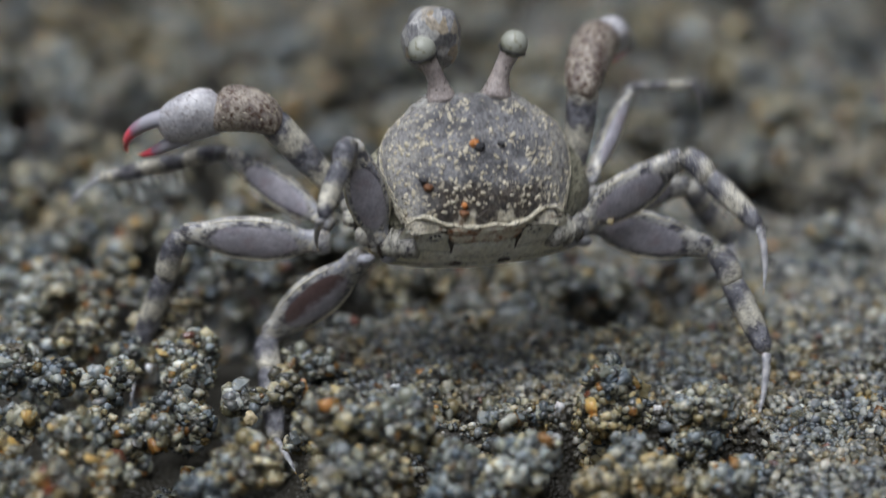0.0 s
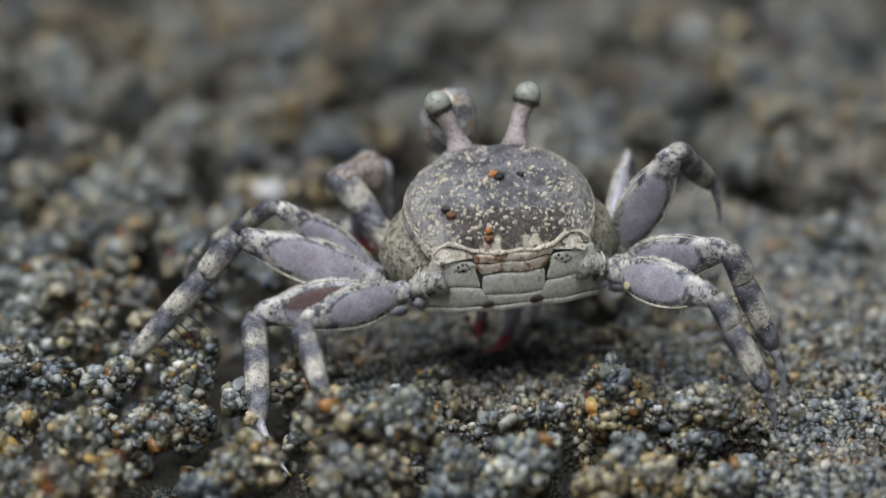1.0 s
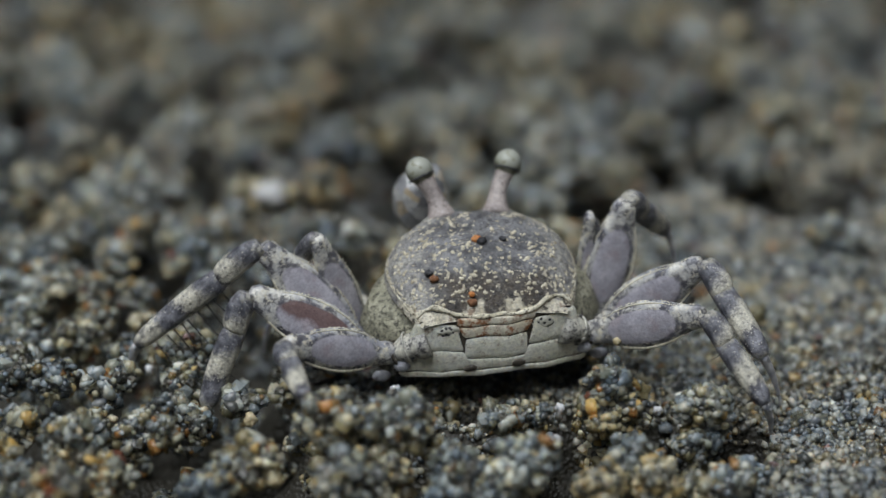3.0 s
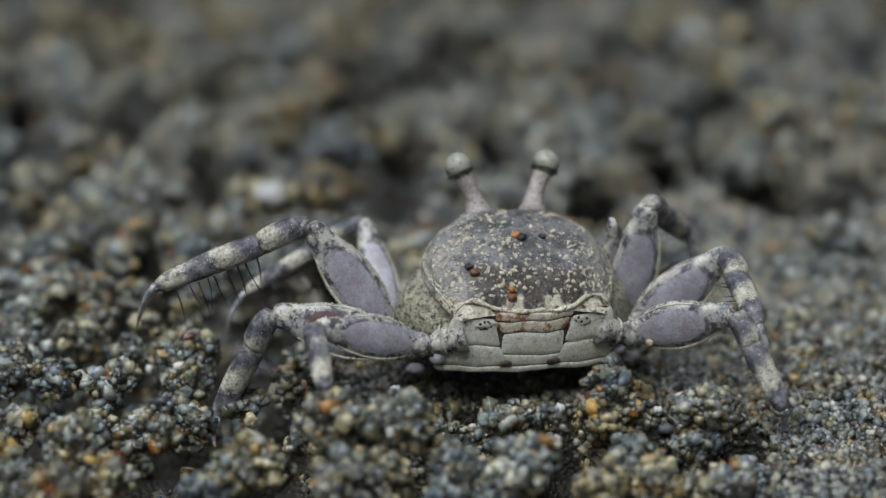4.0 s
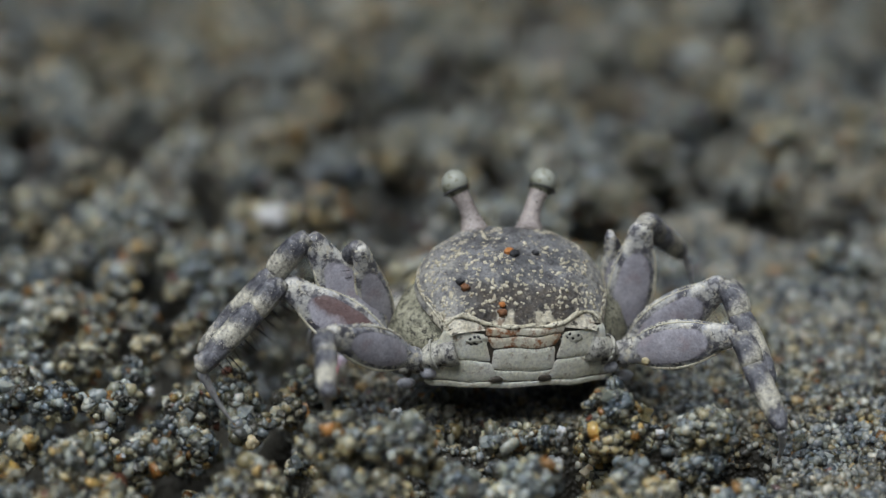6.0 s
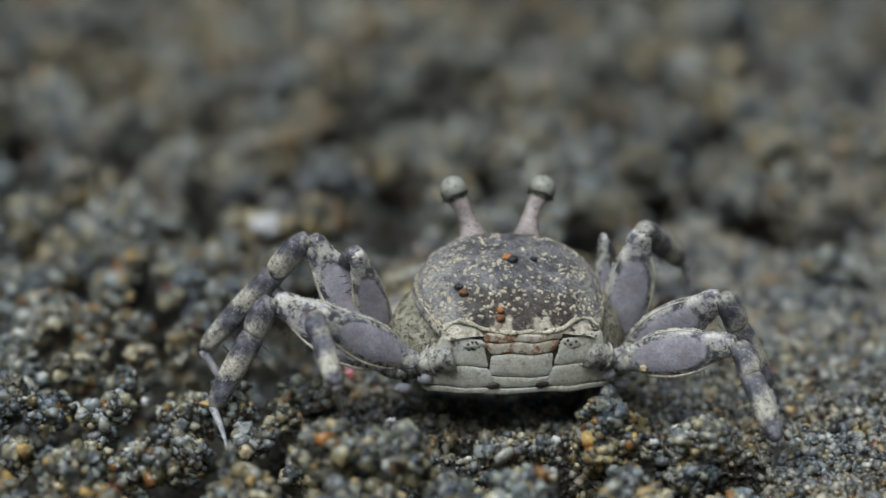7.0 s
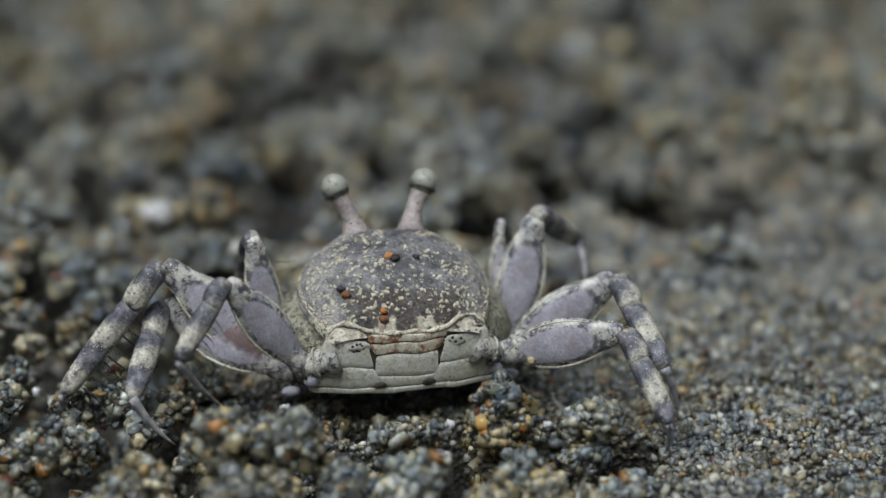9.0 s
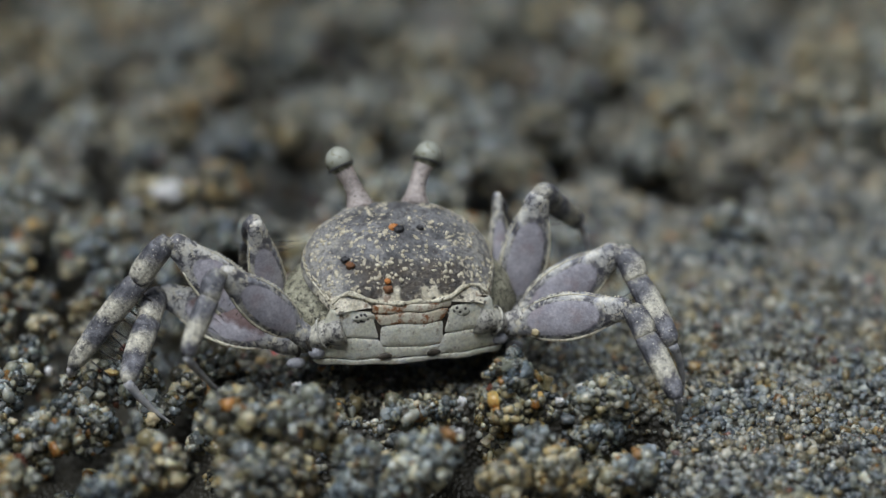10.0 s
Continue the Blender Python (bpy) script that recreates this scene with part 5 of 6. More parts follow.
def walk_leg(pieces, rows):
    leg, carp, prop, dact, hair = pieces
    first, shin, foot = chain(rows)
    reach = (Vector(rows[0][3]) - Vector(rows[0][2])).length * 0.30 * MM
    walk(leg, first)
    walk(carp, shin)
    walk(prop, [(t, m @ Matrix.Translation((0, reach, 0))) for t, m in shin])
    walk(hair, shin)
    walk(dact, foot)


def walk_claw(pieces, rows):
    arm, wrist, hand, fingers = pieces
    first, mid, last = chain(rows)
    walk(arm, first)
    walk(wrist, mid)
    walk(hand, last)
    for ob, z0, y0 in fingers:
        walk(ob, [(t, m @ Matrix.Translation((0, y0 * MM, z0 * MM))) for t, m in last])


def stance(x, y, z, yaw, pitch, roll):
    """The body's pose: heading, nose-up tilt and roll in degrees."""
    return Matrix.Translation((x * MM, y * MM, z * MM)) @ Matrix.Rotation(radians(yaw), 4, "Z") @ Matrix.Rotation(radians(pitch), 4, "X") @ Matrix.Rotation(radians(roll), 4, "Y")


build_ground()
build_loose_grains()
clods = build_clods()
build_pebbles()
build_twig()
crab = build_crab()
left_leg_one = build_leg(crab, -1, (7.73, 8.16, 2.69), 1.05, 1)
left_leg_two = build_leg(crab, -1, (8.75, 9.23, 4.10), 1.45, 2)
left_leg_three = build_leg(crab, -1, (8.35, 7.05, 3.93), 1.50, 3)
left_leg_four = build_leg(crab, -1, (7.19, 5.13, 5.78), 1.25, 4)
right_leg_one = build_leg(crab, 1, (7.40, 4.60, 2.60), 0.60, 5)
right_leg_two = build_leg(crab, 1, (7.92, 5.71, 2.86), 1.45, 6)
right_leg_three = build_leg(crab, 1, (7.95, 6.57, 4.15), 1.50, 7)
right_leg_four = build_leg(crab, 1, (7.68, 5.92, 3.68), 1.40, 8)
left_claw = build_claw(crab, -1, (6.72, 3.26, 5.86))
right_claw = build_claw(crab, 1, (5.31, 4.70, 6.61))

# the damp pellet of sifted sand carried before the mouth
def pellet_mesh():
    b = Build()
    b.ball((0, 0, 0), (1.72, 1.65, 2.25), rings=26, seg=34, lumpy=0.14)
    return b.mesh("sand_pellet", [PELLET])


pellet = new("sand_pellet", pellet_mesh())
tagged(pellet, "round wet pellet of sifted sand before the crab's mouth", "sand pellet")


def shove(ob, t0, t1, dx, dy, dz, turn):
    """A clod that a leg drags aside between two times."""
    a = ob.matrix_basis.copy()
    a = Matrix.LocRotScale(a.translation, a.to_quaternion(), None)
    b = Matrix.Translation((dx * MM, dy * MM, dz * MM)) @ a @ Matrix.Rotation(radians(turn), 4, "Z")
    walk(ob, [(0.0, a), (t0, a), (t1, b), (10.0, b)])


def motions():
    shove(clods[9], 5.0, 5.45, 2.4, -0.9, -0.3, 40)
    shove(clods[len(FRONT_CLODS) + 4], 5.0, 5.4, 1.2, -1.0, -1.6, 30)
    shove(clods[10], 5.4, 6.9, 0.9, -0.5, -0.2, 25)
    walk(crab, [
        (0.0, stance(1.58, 0.81, 12.84, 11.37, 32.61, -0.36)),
        (0.1, stance(1.78, 0.24, 14.23, 10.23, 33.48, -3.28)),
        (0.3, stance(1.29, 0.86, 15.24, 10.82, 29.83, 3.39)),
        (0.5, stance(2.15, 0.58, 14.06, 12.70, 25.76, -0.48)),
        (0.7, stance(2.45, 0.56, 11.98, 11.15, 16.56, -1.92)),
        (1.0, stance(3.12, 0.71, 9.64, 10.06, 9.91, -2.48)),
        (1.5, stance(1.64, 0.53, 7.44, 10.28, 8.22, -4.67)),
        (2.0, stance(1.42, -0.01, 6.40, 10.91, 8.25, -3.80)),
        (2.5, stance(1.60, -0.19, 5.97, 11.41, 7.52, -1.90)),
        (2.7, stance(1.60, -0.19, 5.97, 11.41, 7.52, -1.90)),
        (3.8, stance(4.01, -0.35, 6.18, 12.97, 5.78, 2.84)),
        (4.0, stance(4.01, -0.35, 6.18, 12.97, 5.78, 2.84)),
        (4.5, stance(3.63, -0.73, 6.28, 11.85, 5.38, 2.85)),
        (5.0, stance(3.41, -0.59, 6.39, 11.52, 6.58, 2.49)),
        (5.5, stance(3.53, -0.35, 6.41, 10.69, 5.07, 2.53)),
        (7.0, stance(3.81, -0.27, 6.68, 10.26, 4.20, 3.30)),
        (7.5, stance(4.29, -0.39, 6.47, 10.31, 4.58, 2.39)),
        (8.0, stance(3.59, -0.30, 6.36, 8.76, 6.19, 1.59)),
        (8.5, stance(3.17, -0.09, 5.87, 8.79, 7.58, 0.01)),
        (9.0, stance(3.41, -0.51, 6.07, 9.58, 6.34, 0.65)),
        (9.5, stance(3.14, -0.42, 5.83, 9.55, 7.18, 0.38)),
        (10.0, stance(3.01, -0.41, 6.34, 9.45, 4.96, 0.84)),
    ])
    walk_leg(left_leg_one, [
        step(0.0, -7.70, -0.10, -4.40, -13.18, 5.25, -3.70, -20.65, 6.24, -6.77, -22.77, 4.75, -7.58),
        step(0.1, -7.70, -0.10, -4.40, -13.57, 4.50, -2.32, -21.37, 5.12, -4.64, -23.60, 4.04, -5.80),
        step(0.3, -7.26, 0.14, -4.00, -14.01, 3.43, -1.94, -18.69, 5.47, -8.30, -19.48, 2.94, -8.80),
        step(0.5, -7.04, 0.26, -3.80, -14.34, 1.98, -2.03, -15.97, 4.77, -9.52, -16.45, 2.13, -9.26),
        step(0.7, -6.82, 0.38, -3.60, -13.38, 2.37, -0.04, -16.31, 6.10, -6.67, -17.08, 3.56, -7.09),
        step(1.0, -6.60, 0.50, -3.40, -12.42, 1.71, 1.54, -17.23, 5.55, -3.80, -17.91, 5.88, -6.38),
        step(1.5, -6.60, 0.50, -3.40, -11.36, 0.48, 2.68, -13.53, 4.73, -3.93, -14.14, 4.90, -6.54),
        step(2.0, -6.60, 0.50, -3.40, -11.08, 2.81, 2.51, -12.64, 6.97, -4.33, -13.46, 4.47, -4.92),
        step(2.5, -6.60, 0.50, -3.40, -9.40, -0.40, 3.73, -10.85, 4.00, -2.98, -11.27, 4.31, -5.62),
        step(2.7, -6.60, 0.50, -3.40, -9.40, -0.40, 3.73, -10.85, 4.00, -2.98, -11.27, 4.31, -5.62),
        step(3.8, -6.60, 0.50, -3.40, -7.54, 6.66, 1.13, -14.70, 5.14, -2.51, -15.82, 4.62, -4.91),
        step(4.0, -6.60, 0.50, -3.40, -7.54, 6.66, 1.13, -14.70, 5.14, -2.51, -15.82, 4.62, -4.91),
        step(4.5, -6.60, 0.50, -3.40, -7.61, 7.08, 0.46, -13.94, 4.94, -4.38, -14.81, 4.54, -6.89),
        step(5.0, -6.60, 0.50, -3.40, -7.92, 7.66, -0.88, -14.88, 5.89, -4.80, -15.47, 3.49, -5.86),
        step(5.5, -6.60, 0.50, -3.40, -8.76, 0.18, 4.01, -10.19, 4.30, -2.88, -10.77, 4.62, -5.48),
        step(7.0, -6.60, 0.50, -3.40, -8.91, -0.05, 3.95, -10.24, 4.62, -2.60, -10.79, 4.95, -5.21),
        step(7.5, -6.60, 0.50, -3.40, -8.32, 1.40, 4.10, -8.85, 6.60, -2.16, -9.49, 4.12, -3.00),
        step(8.0, -6.60, 0.50, -3.40, -8.19, 1.04, 4.14, -8.48, 5.82, -2.46, -9.09, 3.32, -3.26),
        step(8.5, -6.60, 0.50, -3.40, -8.26, 1.09, 4.12, -8.29, 5.49, -2.74, -8.91, 3.18, -3.97),
        step(9.0, -6.60, 0.50, -3.40, -7.79, 1.98, 4.11, -7.86, 6.44, -2.71, -8.50, 4.08, -3.85),
        step(9.5, -6.60, 0.50, -3.40, -8.01, 1.00, 4.18, -7.90, 5.60, -2.55, -8.55, 3.29, -3.77),
        step(10.0, -6.60, 0.50, -3.40, -8.11, 0.43, 4.18, -7.95, 5.46, -2.23, -8.60, 3.21, -3.57),
    ])
    walk_leg(left_leg_two, [
        step(0.0, -8.00, -1.20, -4.50, -16.29, 1.15, -5.69, -19.48, -2.87, -13.33, -20.01, -6.60, -11.72),
        step(0.1, -8.00, -1.20, -4.50, -16.72, -0.19, -4.70, -20.33, -3.59, -12.49, -20.74, -7.53, -11.43),
        step(0.3, -7.48, -0.96, -3.90, -15.67, -1.58, -6.93, -17.71, -3.62, -15.70, -18.74, -7.44, -14.64),
        step(0.5, -7.22, -0.84, -3.60, -15.96, -0.43, -3.58, -20.09, -3.25, -11.32, -20.45, -3.48, -15.38),
        step(0.7, -6.96, -0.72, -3.30, -15.43, 0.69, -1.58, -20.73, -1.86, -8.66, -21.01, -1.15, -12.68),
        step(1.0, -6.70, -0.60, -3.00, -14.70, 1.49, -0.16, -21.46, -1.19, -5.84, -21.70, -0.28, -9.82),
        step(1.5, -6.70, -0.60, -3.00, -12.97, 1.35, 2.78, -19.87, -0.50, -3.03, -20.44, 0.57, -6.94),
        step(2.0, -6.70, -0.60, -3.00, -12.38, 1.30, 3.39, -19.48, 0.26, -2.38, -20.04, 1.32, -6.30),
        step(2.5, -6.70, -0.60, -3.00, -12.46, 1.15, 3.36, -19.49, 0.78, -2.58, -19.91, 1.86, -6.50),
        step(2.7, -6.70, -0.60, -3.00, -12.46, 1.15, 3.36, -19.49, 0.78, -2.58, -19.91, 1.86, -6.50),
        step(3.8, -6.70, -0.60, -3.00, -11.82, 1.35, 3.82, -20.45, 0.98, 0.52, -21.29, 2.68, -3.12),
        step(4.0, -6.70, -0.60, -3.00, -11.82, 1.35, 3.82, -20.45, 0.98, 0.52, -21.29, 2.68, -3.12),
        step(4.5, -6.70, -0.60, -3.00, -9.86, 0.42, 5.09, -18.94, 1.66, 3.85, -19.85, 0.73, -0.05),
        step(5.0, -6.70, -0.60, -3.00, -10.05, 0.77, 4.96, -19.04, 1.13, 2.70, -19.30, -0.57, -1.12),
        step(5.5, -6.70, -0.60, -3.00, -11.50, 0.77, 4.16, -18.12, -0.04, -2.25, -17.76, 1.10, -6.18),
        step(7.0, -6.70, -0.60, -3.00, -11.34, 1.40, 4.13, -17.17, 1.55, -3.03, -14.65, -0.03, -5.95),
        step(7.5, -6.70, -0.60, -3.00, -11.73, 1.10, 3.96, -17.00, 2.41, -3.50, -16.62, 0.05, -6.81),
        step(8.0, -6.70, -0.60, -3.00, -12.20, 1.78, 3.36, -19.25, 0.88, -2.55, -18.25, -0.82, -6.18),
        step(8.5, -6.70, -0.60, -3.00, -12.57, 1.27, 3.25, -18.64, 0.03, -3.54, -18.43, 1.56, -7.33),
        step(9.0, -6.70, -0.60, -3.00, -12.84, 1.63, 2.81, -18.89, -1.17, -3.56, -18.29, 0.80, -7.11),
        step(9.5, -6.70, -0.60, -3.00, -12.66, 1.32, 3.11, -18.76, -1.18, -3.33, -18.18, 0.84, -6.85),
        step(10.0, -6.70, -0.60, -3.00, -12.82, 0.82, 3.09, -18.70, -0.73, -3.83, -18.10, 1.35, -7.31),
    ])
    walk_leg(left_leg_three, [
        step(0.0, -6.20, -2.60, -3.90, -11.72, -3.75, -10.01, -12.12, -10.81, -9.91, -11.51, -14.16, -7.95),
        step(0.1, -6.20, -2.60, -3.90, -11.80, -4.09, -9.88, -12.64, -11.11, -9.92, -11.91, -14.71, -8.52),
        step(0.3, -6.20, -2.44, -3.38, -9.60, -4.53, -10.68, -10.18, -11.34, -12.55, -10.30, -15.08, -11.35),
        step(0.5, -6.20, -2.36, -3.12, -12.37, -2.82, -8.71, -13.12, -9.56, -10.66, -12.30, -13.40, -10.50),
        step(0.7, -6.20, -2.28, -2.86, -13.63, -1.45, -6.57, -13.91, -7.83, -9.57, -12.83, -11.60, -9.75),
        step(1.0, -6.20, -2.20, -2.60, -14.25, -0.60, -4.23, -14.86, -7.08, -6.93, -13.56, -10.50, -8.34),
        step(1.5, -6.20, -2.20, -2.60, -14.25, 0.24, -2.82, -14.40, -6.61, -4.36, -14.08, -10.48, -3.84),
        step(2.0, -6.20, -2.20, -2.60, -13.24, 1.19, 0.59, -16.52, -4.42, -2.09, -15.85, -8.13, -3.11),
        step(2.5, -6.20, -2.20, -2.60, -13.08, 0.02, 1.59, -15.96, -2.31, -4.42, -15.87, -6.20, -3.89),
        step(2.7, -6.20, -2.20, -2.60, -13.08, 0.02, 1.59, -15.96, -2.31, -4.42, -15.87, -6.20, -3.89),
        step(3.8, -6.20, -2.20, -2.60, -14.18, -1.18, -0.33, -17.18, -1.74, -6.67, -17.86, -5.57, -6.09),
        step(4.0, -6.20, -2.20, -2.60, -14.18, -1.18, -0.33, -17.18, -1.74, -6.67, -17.86, -5.57, -6.09),
        step(4.5, -6.20, -2.20, -2.60, -14.13, -1.20, -0.21, -17.08, -2.15, -6.55, -17.54, -6.02, -6.05),
        step(5.0, -6.20, -2.20, -2.60, -14.08, -1.69, 0.07, -16.79, -2.60, -6.39, -17.25, -6.46, -5.85),
        step(5.5, -6.20, -2.20, -2.60, -12.79, 0.53, 1.72, -18.11, -3.21, -0.98, -18.19, -1.83, -4.67),
        step(7.0, -6.20, -2.20, -2.60, -13.41, 0.22, 0.86, -16.81, -1.62, -5.08, -16.40, -5.50, -5.47),
        step(7.5, -6.20, -2.20, -2.60, -12.37, 2.10, 0.92, -16.80, -2.78, -1.57, -14.84, -3.82, -4.84),
        step(8.0, -6.20, -2.20, -2.60, -13.50, 0.73, 0.51, -16.69, -5.26, -1.33, -14.54, -5.90, -4.66),
        step(8.5, -6.20, -2.20, -2.60, -12.84, 1.63, 0.66, -17.76, -3.40, 0.32, -16.88, -3.84, -3.50),
        step(9.0, -6.20, -2.20, -2.60, -12.90, 2.05, -0.16, -15.28, -4.28, -2.14, -12.98, -4.57, -5.31),
        step(9.5, -6.20, -2.20, -2.60, -13.41, 1.30, -0.35, -15.89, -5.10, -1.93, -13.34, -5.31, -4.91),
        step(10.0, -6.20, -2.20, -2.60, -13.43, 1.44, -0.64, -15.91, -4.89, -2.52, -13.36, -5.01, -5.51),
    ])
    walk_leg(left_leg_four, [
        step(0.0, -5.60, -3.70, -1.50, -7.41, -1.12, 4.99, -9.60, -5.75, 4.50, -9.26, -4.05, -1.00),
        step(0.1, -5.60, -3.70, -1.50, -7.28, -1.09, 5.02, -9.35, -5.79, 4.86, -9.54, -4.13, -0.66),
        step(0.3, -5.60, -3.70, -1.50, -9.67, -7.96, 2.61, -9.97, -11.44, -1.18, -6.91, -11.36, -6.08),
        step(0.5, -5.60, -3.70, -1.50, -10.97, -8.14, 0.24, -10.41, -11.89, -3.26, -8.07, -11.37, -8.52),
        step(0.7, -5.60, -3.70, -1.50, -11.25, -7.94, -0.17, -10.81, -11.17, -4.11, -9.84, -8.51, -9.14),
        step(1.0, -5.60, -3.70, -1.50, -12.09, -6.66, -0.79, -11.72, -11.63, -1.92, -11.18, -8.22, -6.56),
        step(1.5, -5.60, -3.70, -1.50, -12.25, -5.92, 0.04, -11.66, -11.00, 0.20, -11.19, -7.53, -4.40),
        step(2.0, -5.60, -3.70, -1.50, -11.84, -5.88, 1.27, -11.32, -10.97, 1.42, -10.74, -7.51, -3.18),
        step(2.5, -5.60, -3.70, -1.50, -12.05, -5.63, 0.98, -11.44, -10.70, 1.07, -10.63, -6.99, -3.28),
        step(2.7, -5.60, -3.70, -1.50, -12.05, -5.63, 0.98, -11.44, -10.70, 1.07, -10.63, -6.99, -3.28),
        step(3.8, -5.60, -3.70, -1.50, -12.38, -4.65, 0.68, -12.72, -9.67, -0.25, -11.53, -5.96, -4.52),
        step(4.0, -5.60, -3.70, -1.50, -12.38, -4.65, 0.68, -12.72, -9.67, -0.25, -11.53, -5.96, -4.52),
        step(4.5, -5.60, -3.70, -1.50, -12.13, -5.10, 1.13, -12.18, -10.07, -0.08, -11.09, -6.31, -4.33),
        step(5.0, -5.60, -3.70, -1.50, -11.74, -5.80, 1.56, -12.08, -10.81, 0.63, -10.91, -7.37, -3.87),
        step(5.5, -5.60, -3.70, -1.50, -11.21, -6.85, 1.65, -12.11, -11.82, 0.93, -11.12, -8.11, -3.40),
        step(7.0, -5.60, -3.70, -1.50, -11.71, -4.39, 2.21, -11.10, -9.16, 0.47, -9.77, -5.42, -3.73),
        step(7.5, -5.60, -3.70, -1.50, -11.39, -4.62, 2.67, -12.57, -8.34, -0.64, -11.45, -4.45, -4.77),
        step(8.0, -5.60, -3.70, -1.50, -10.31, -2.25, 3.87, -13.93, -4.92, 1.34, -12.15, -3.95, -4.07),
        step(8.5, -5.60, -3.70, -1.50, -9.95, -2.84, 4.22, -13.33, -5.43, 1.28, -10.80, -3.61, -3.58),
        step(9.0, -5.60, -3.70, -1.50, -9.94, -3.31, 4.25, -12.91, -6.08, 1.12, -9.96, -4.27, -3.51),
        step(9.5, -5.60, -3.70, -1.50, -10.51, -3.75, 3.78, -12.83, -7.25, 0.83, -9.99, -5.17, -3.75),
        step(10.0, -5.60, -3.70, -1.50, -10.61, -4.33, 3.63, -12.90, -7.52, 0.34, -10.05, -5.23, -4.14),
    ])
    walk_leg(right_leg_one, [
        step(0.0, 7.40, 0.30, -2.80, 10.98, 6.30, -1.70, 14.08, 4.53, 0.58, 15.01, 3.65, -2.20),
        step(0.1, 7.40, 0.30, -2.80, 10.63, 6.30, -0.84, 13.72, 5.22, 1.84, 15.00, 4.82, -0.92),
        step(0.3, 7.08, 0.38, -3.04, 10.58, 4.33, 1.98, 13.83, 5.90, -0.20, 13.21, 2.91, 0.12),
        step(0.5, 6.92, 0.42, -3.16, 10.80, 5.53, -6.13, 12.18, 4.79, -10.02, 11.62, 1.78, -9.71),
        step(0.7, 6.76, 0.46, -3.28, 10.07, 6.63, -4.26, 11.38, 6.47, -8.24, 10.88, 3.44, -8.40),
        step(1.0, 6.60, 0.50, -3.40, 9.16, 6.35, -0.34, 10.24, 5.42, -4.30, 9.83, 2.47, -5.06),
        step(1.5, 6.60, 0.50, -3.40, 8.64, 6.59, -0.40, 8.85, 2.65, -1.92, 9.19, 2.70, -4.97),
        step(2.0, 6.60, 0.50, -3.40, 6.95, 0.48, 3.67, 8.15, 0.76, -0.38, 8.58, 1.11, -3.41),
        step(2.5, 6.60, 0.50, -3.40, 6.80, 0.49, 3.68, 8.20, 0.76, -0.31, 8.74, 1.10, -3.31),
        step(2.7, 6.60, 0.50, -3.40, 6.80, 0.49, 3.68, 8.20, 0.76, -0.31, 8.74, 1.10, -3.31),
        step(3.8, 6.60, 0.50, -3.40, 5.65, 0.22, 3.61, 7.52, 0.74, -0.15, 8.34, 1.14, -3.08),
        step(4.0, 6.60, 0.50, -3.40, 5.65, 0.22, 3.61, 7.52, 0.74, -0.15, 8.34, 1.14, -3.08),
        step(4.5, 6.60, 0.50, -3.40, 6.04, 0.76, 3.66, 7.74, 1.15, -0.19, 8.54, 1.57, -3.13),
        step(5.0, 6.60, 0.50, -3.40, 6.19, 1.03, 3.65, 7.91, 1.15, -0.21, 8.69, 1.50, -3.16),
        step(5.5, 6.60, 0.50, -3.40, 6.02, 0.73, 3.66, 7.74, 1.40, -0.14, 8.50, 1.84, -3.09),
        step(7.0, 6.60, 0.50, -3.40, 5.91, 1.77, 3.55, 7.70, 2.21, -0.25, 8.48, 2.63, -3.19),
        step(7.5, 6.60, 0.50, -3.40, 5.87, 1.85, 3.52, 7.47, 2.03, -0.38, 8.21, 2.44, -3.34),
        step(8.0, 6.60, 0.50, -3.40, 6.25, 1.73, 3.57, 7.82, 2.09, -0.33, 8.49, 2.42, -3.31),
        step(8.5, 6.60, 0.50, -3.40, 6.75, 3.51, 3.07, 8.21, 4.54, -0.75, 7.96, 1.67, -1.80),
        step(9.0, 6.60, 0.50, -3.40, 7.15, 3.57, 3.10, 8.72, 4.72, -0.64, 8.41, 1.87, -1.72),
        step(9.5, 6.60, 0.50, -3.40, 6.71, 3.40, 3.10, 8.33, 4.22, -0.72, 8.04, 1.37, -1.82),
        step(10.0, 6.60, 0.50, -3.40, 6.61, 3.11, 3.20, 8.17, 3.82, -0.66, 7.90, 1.03, -1.91),
    ])
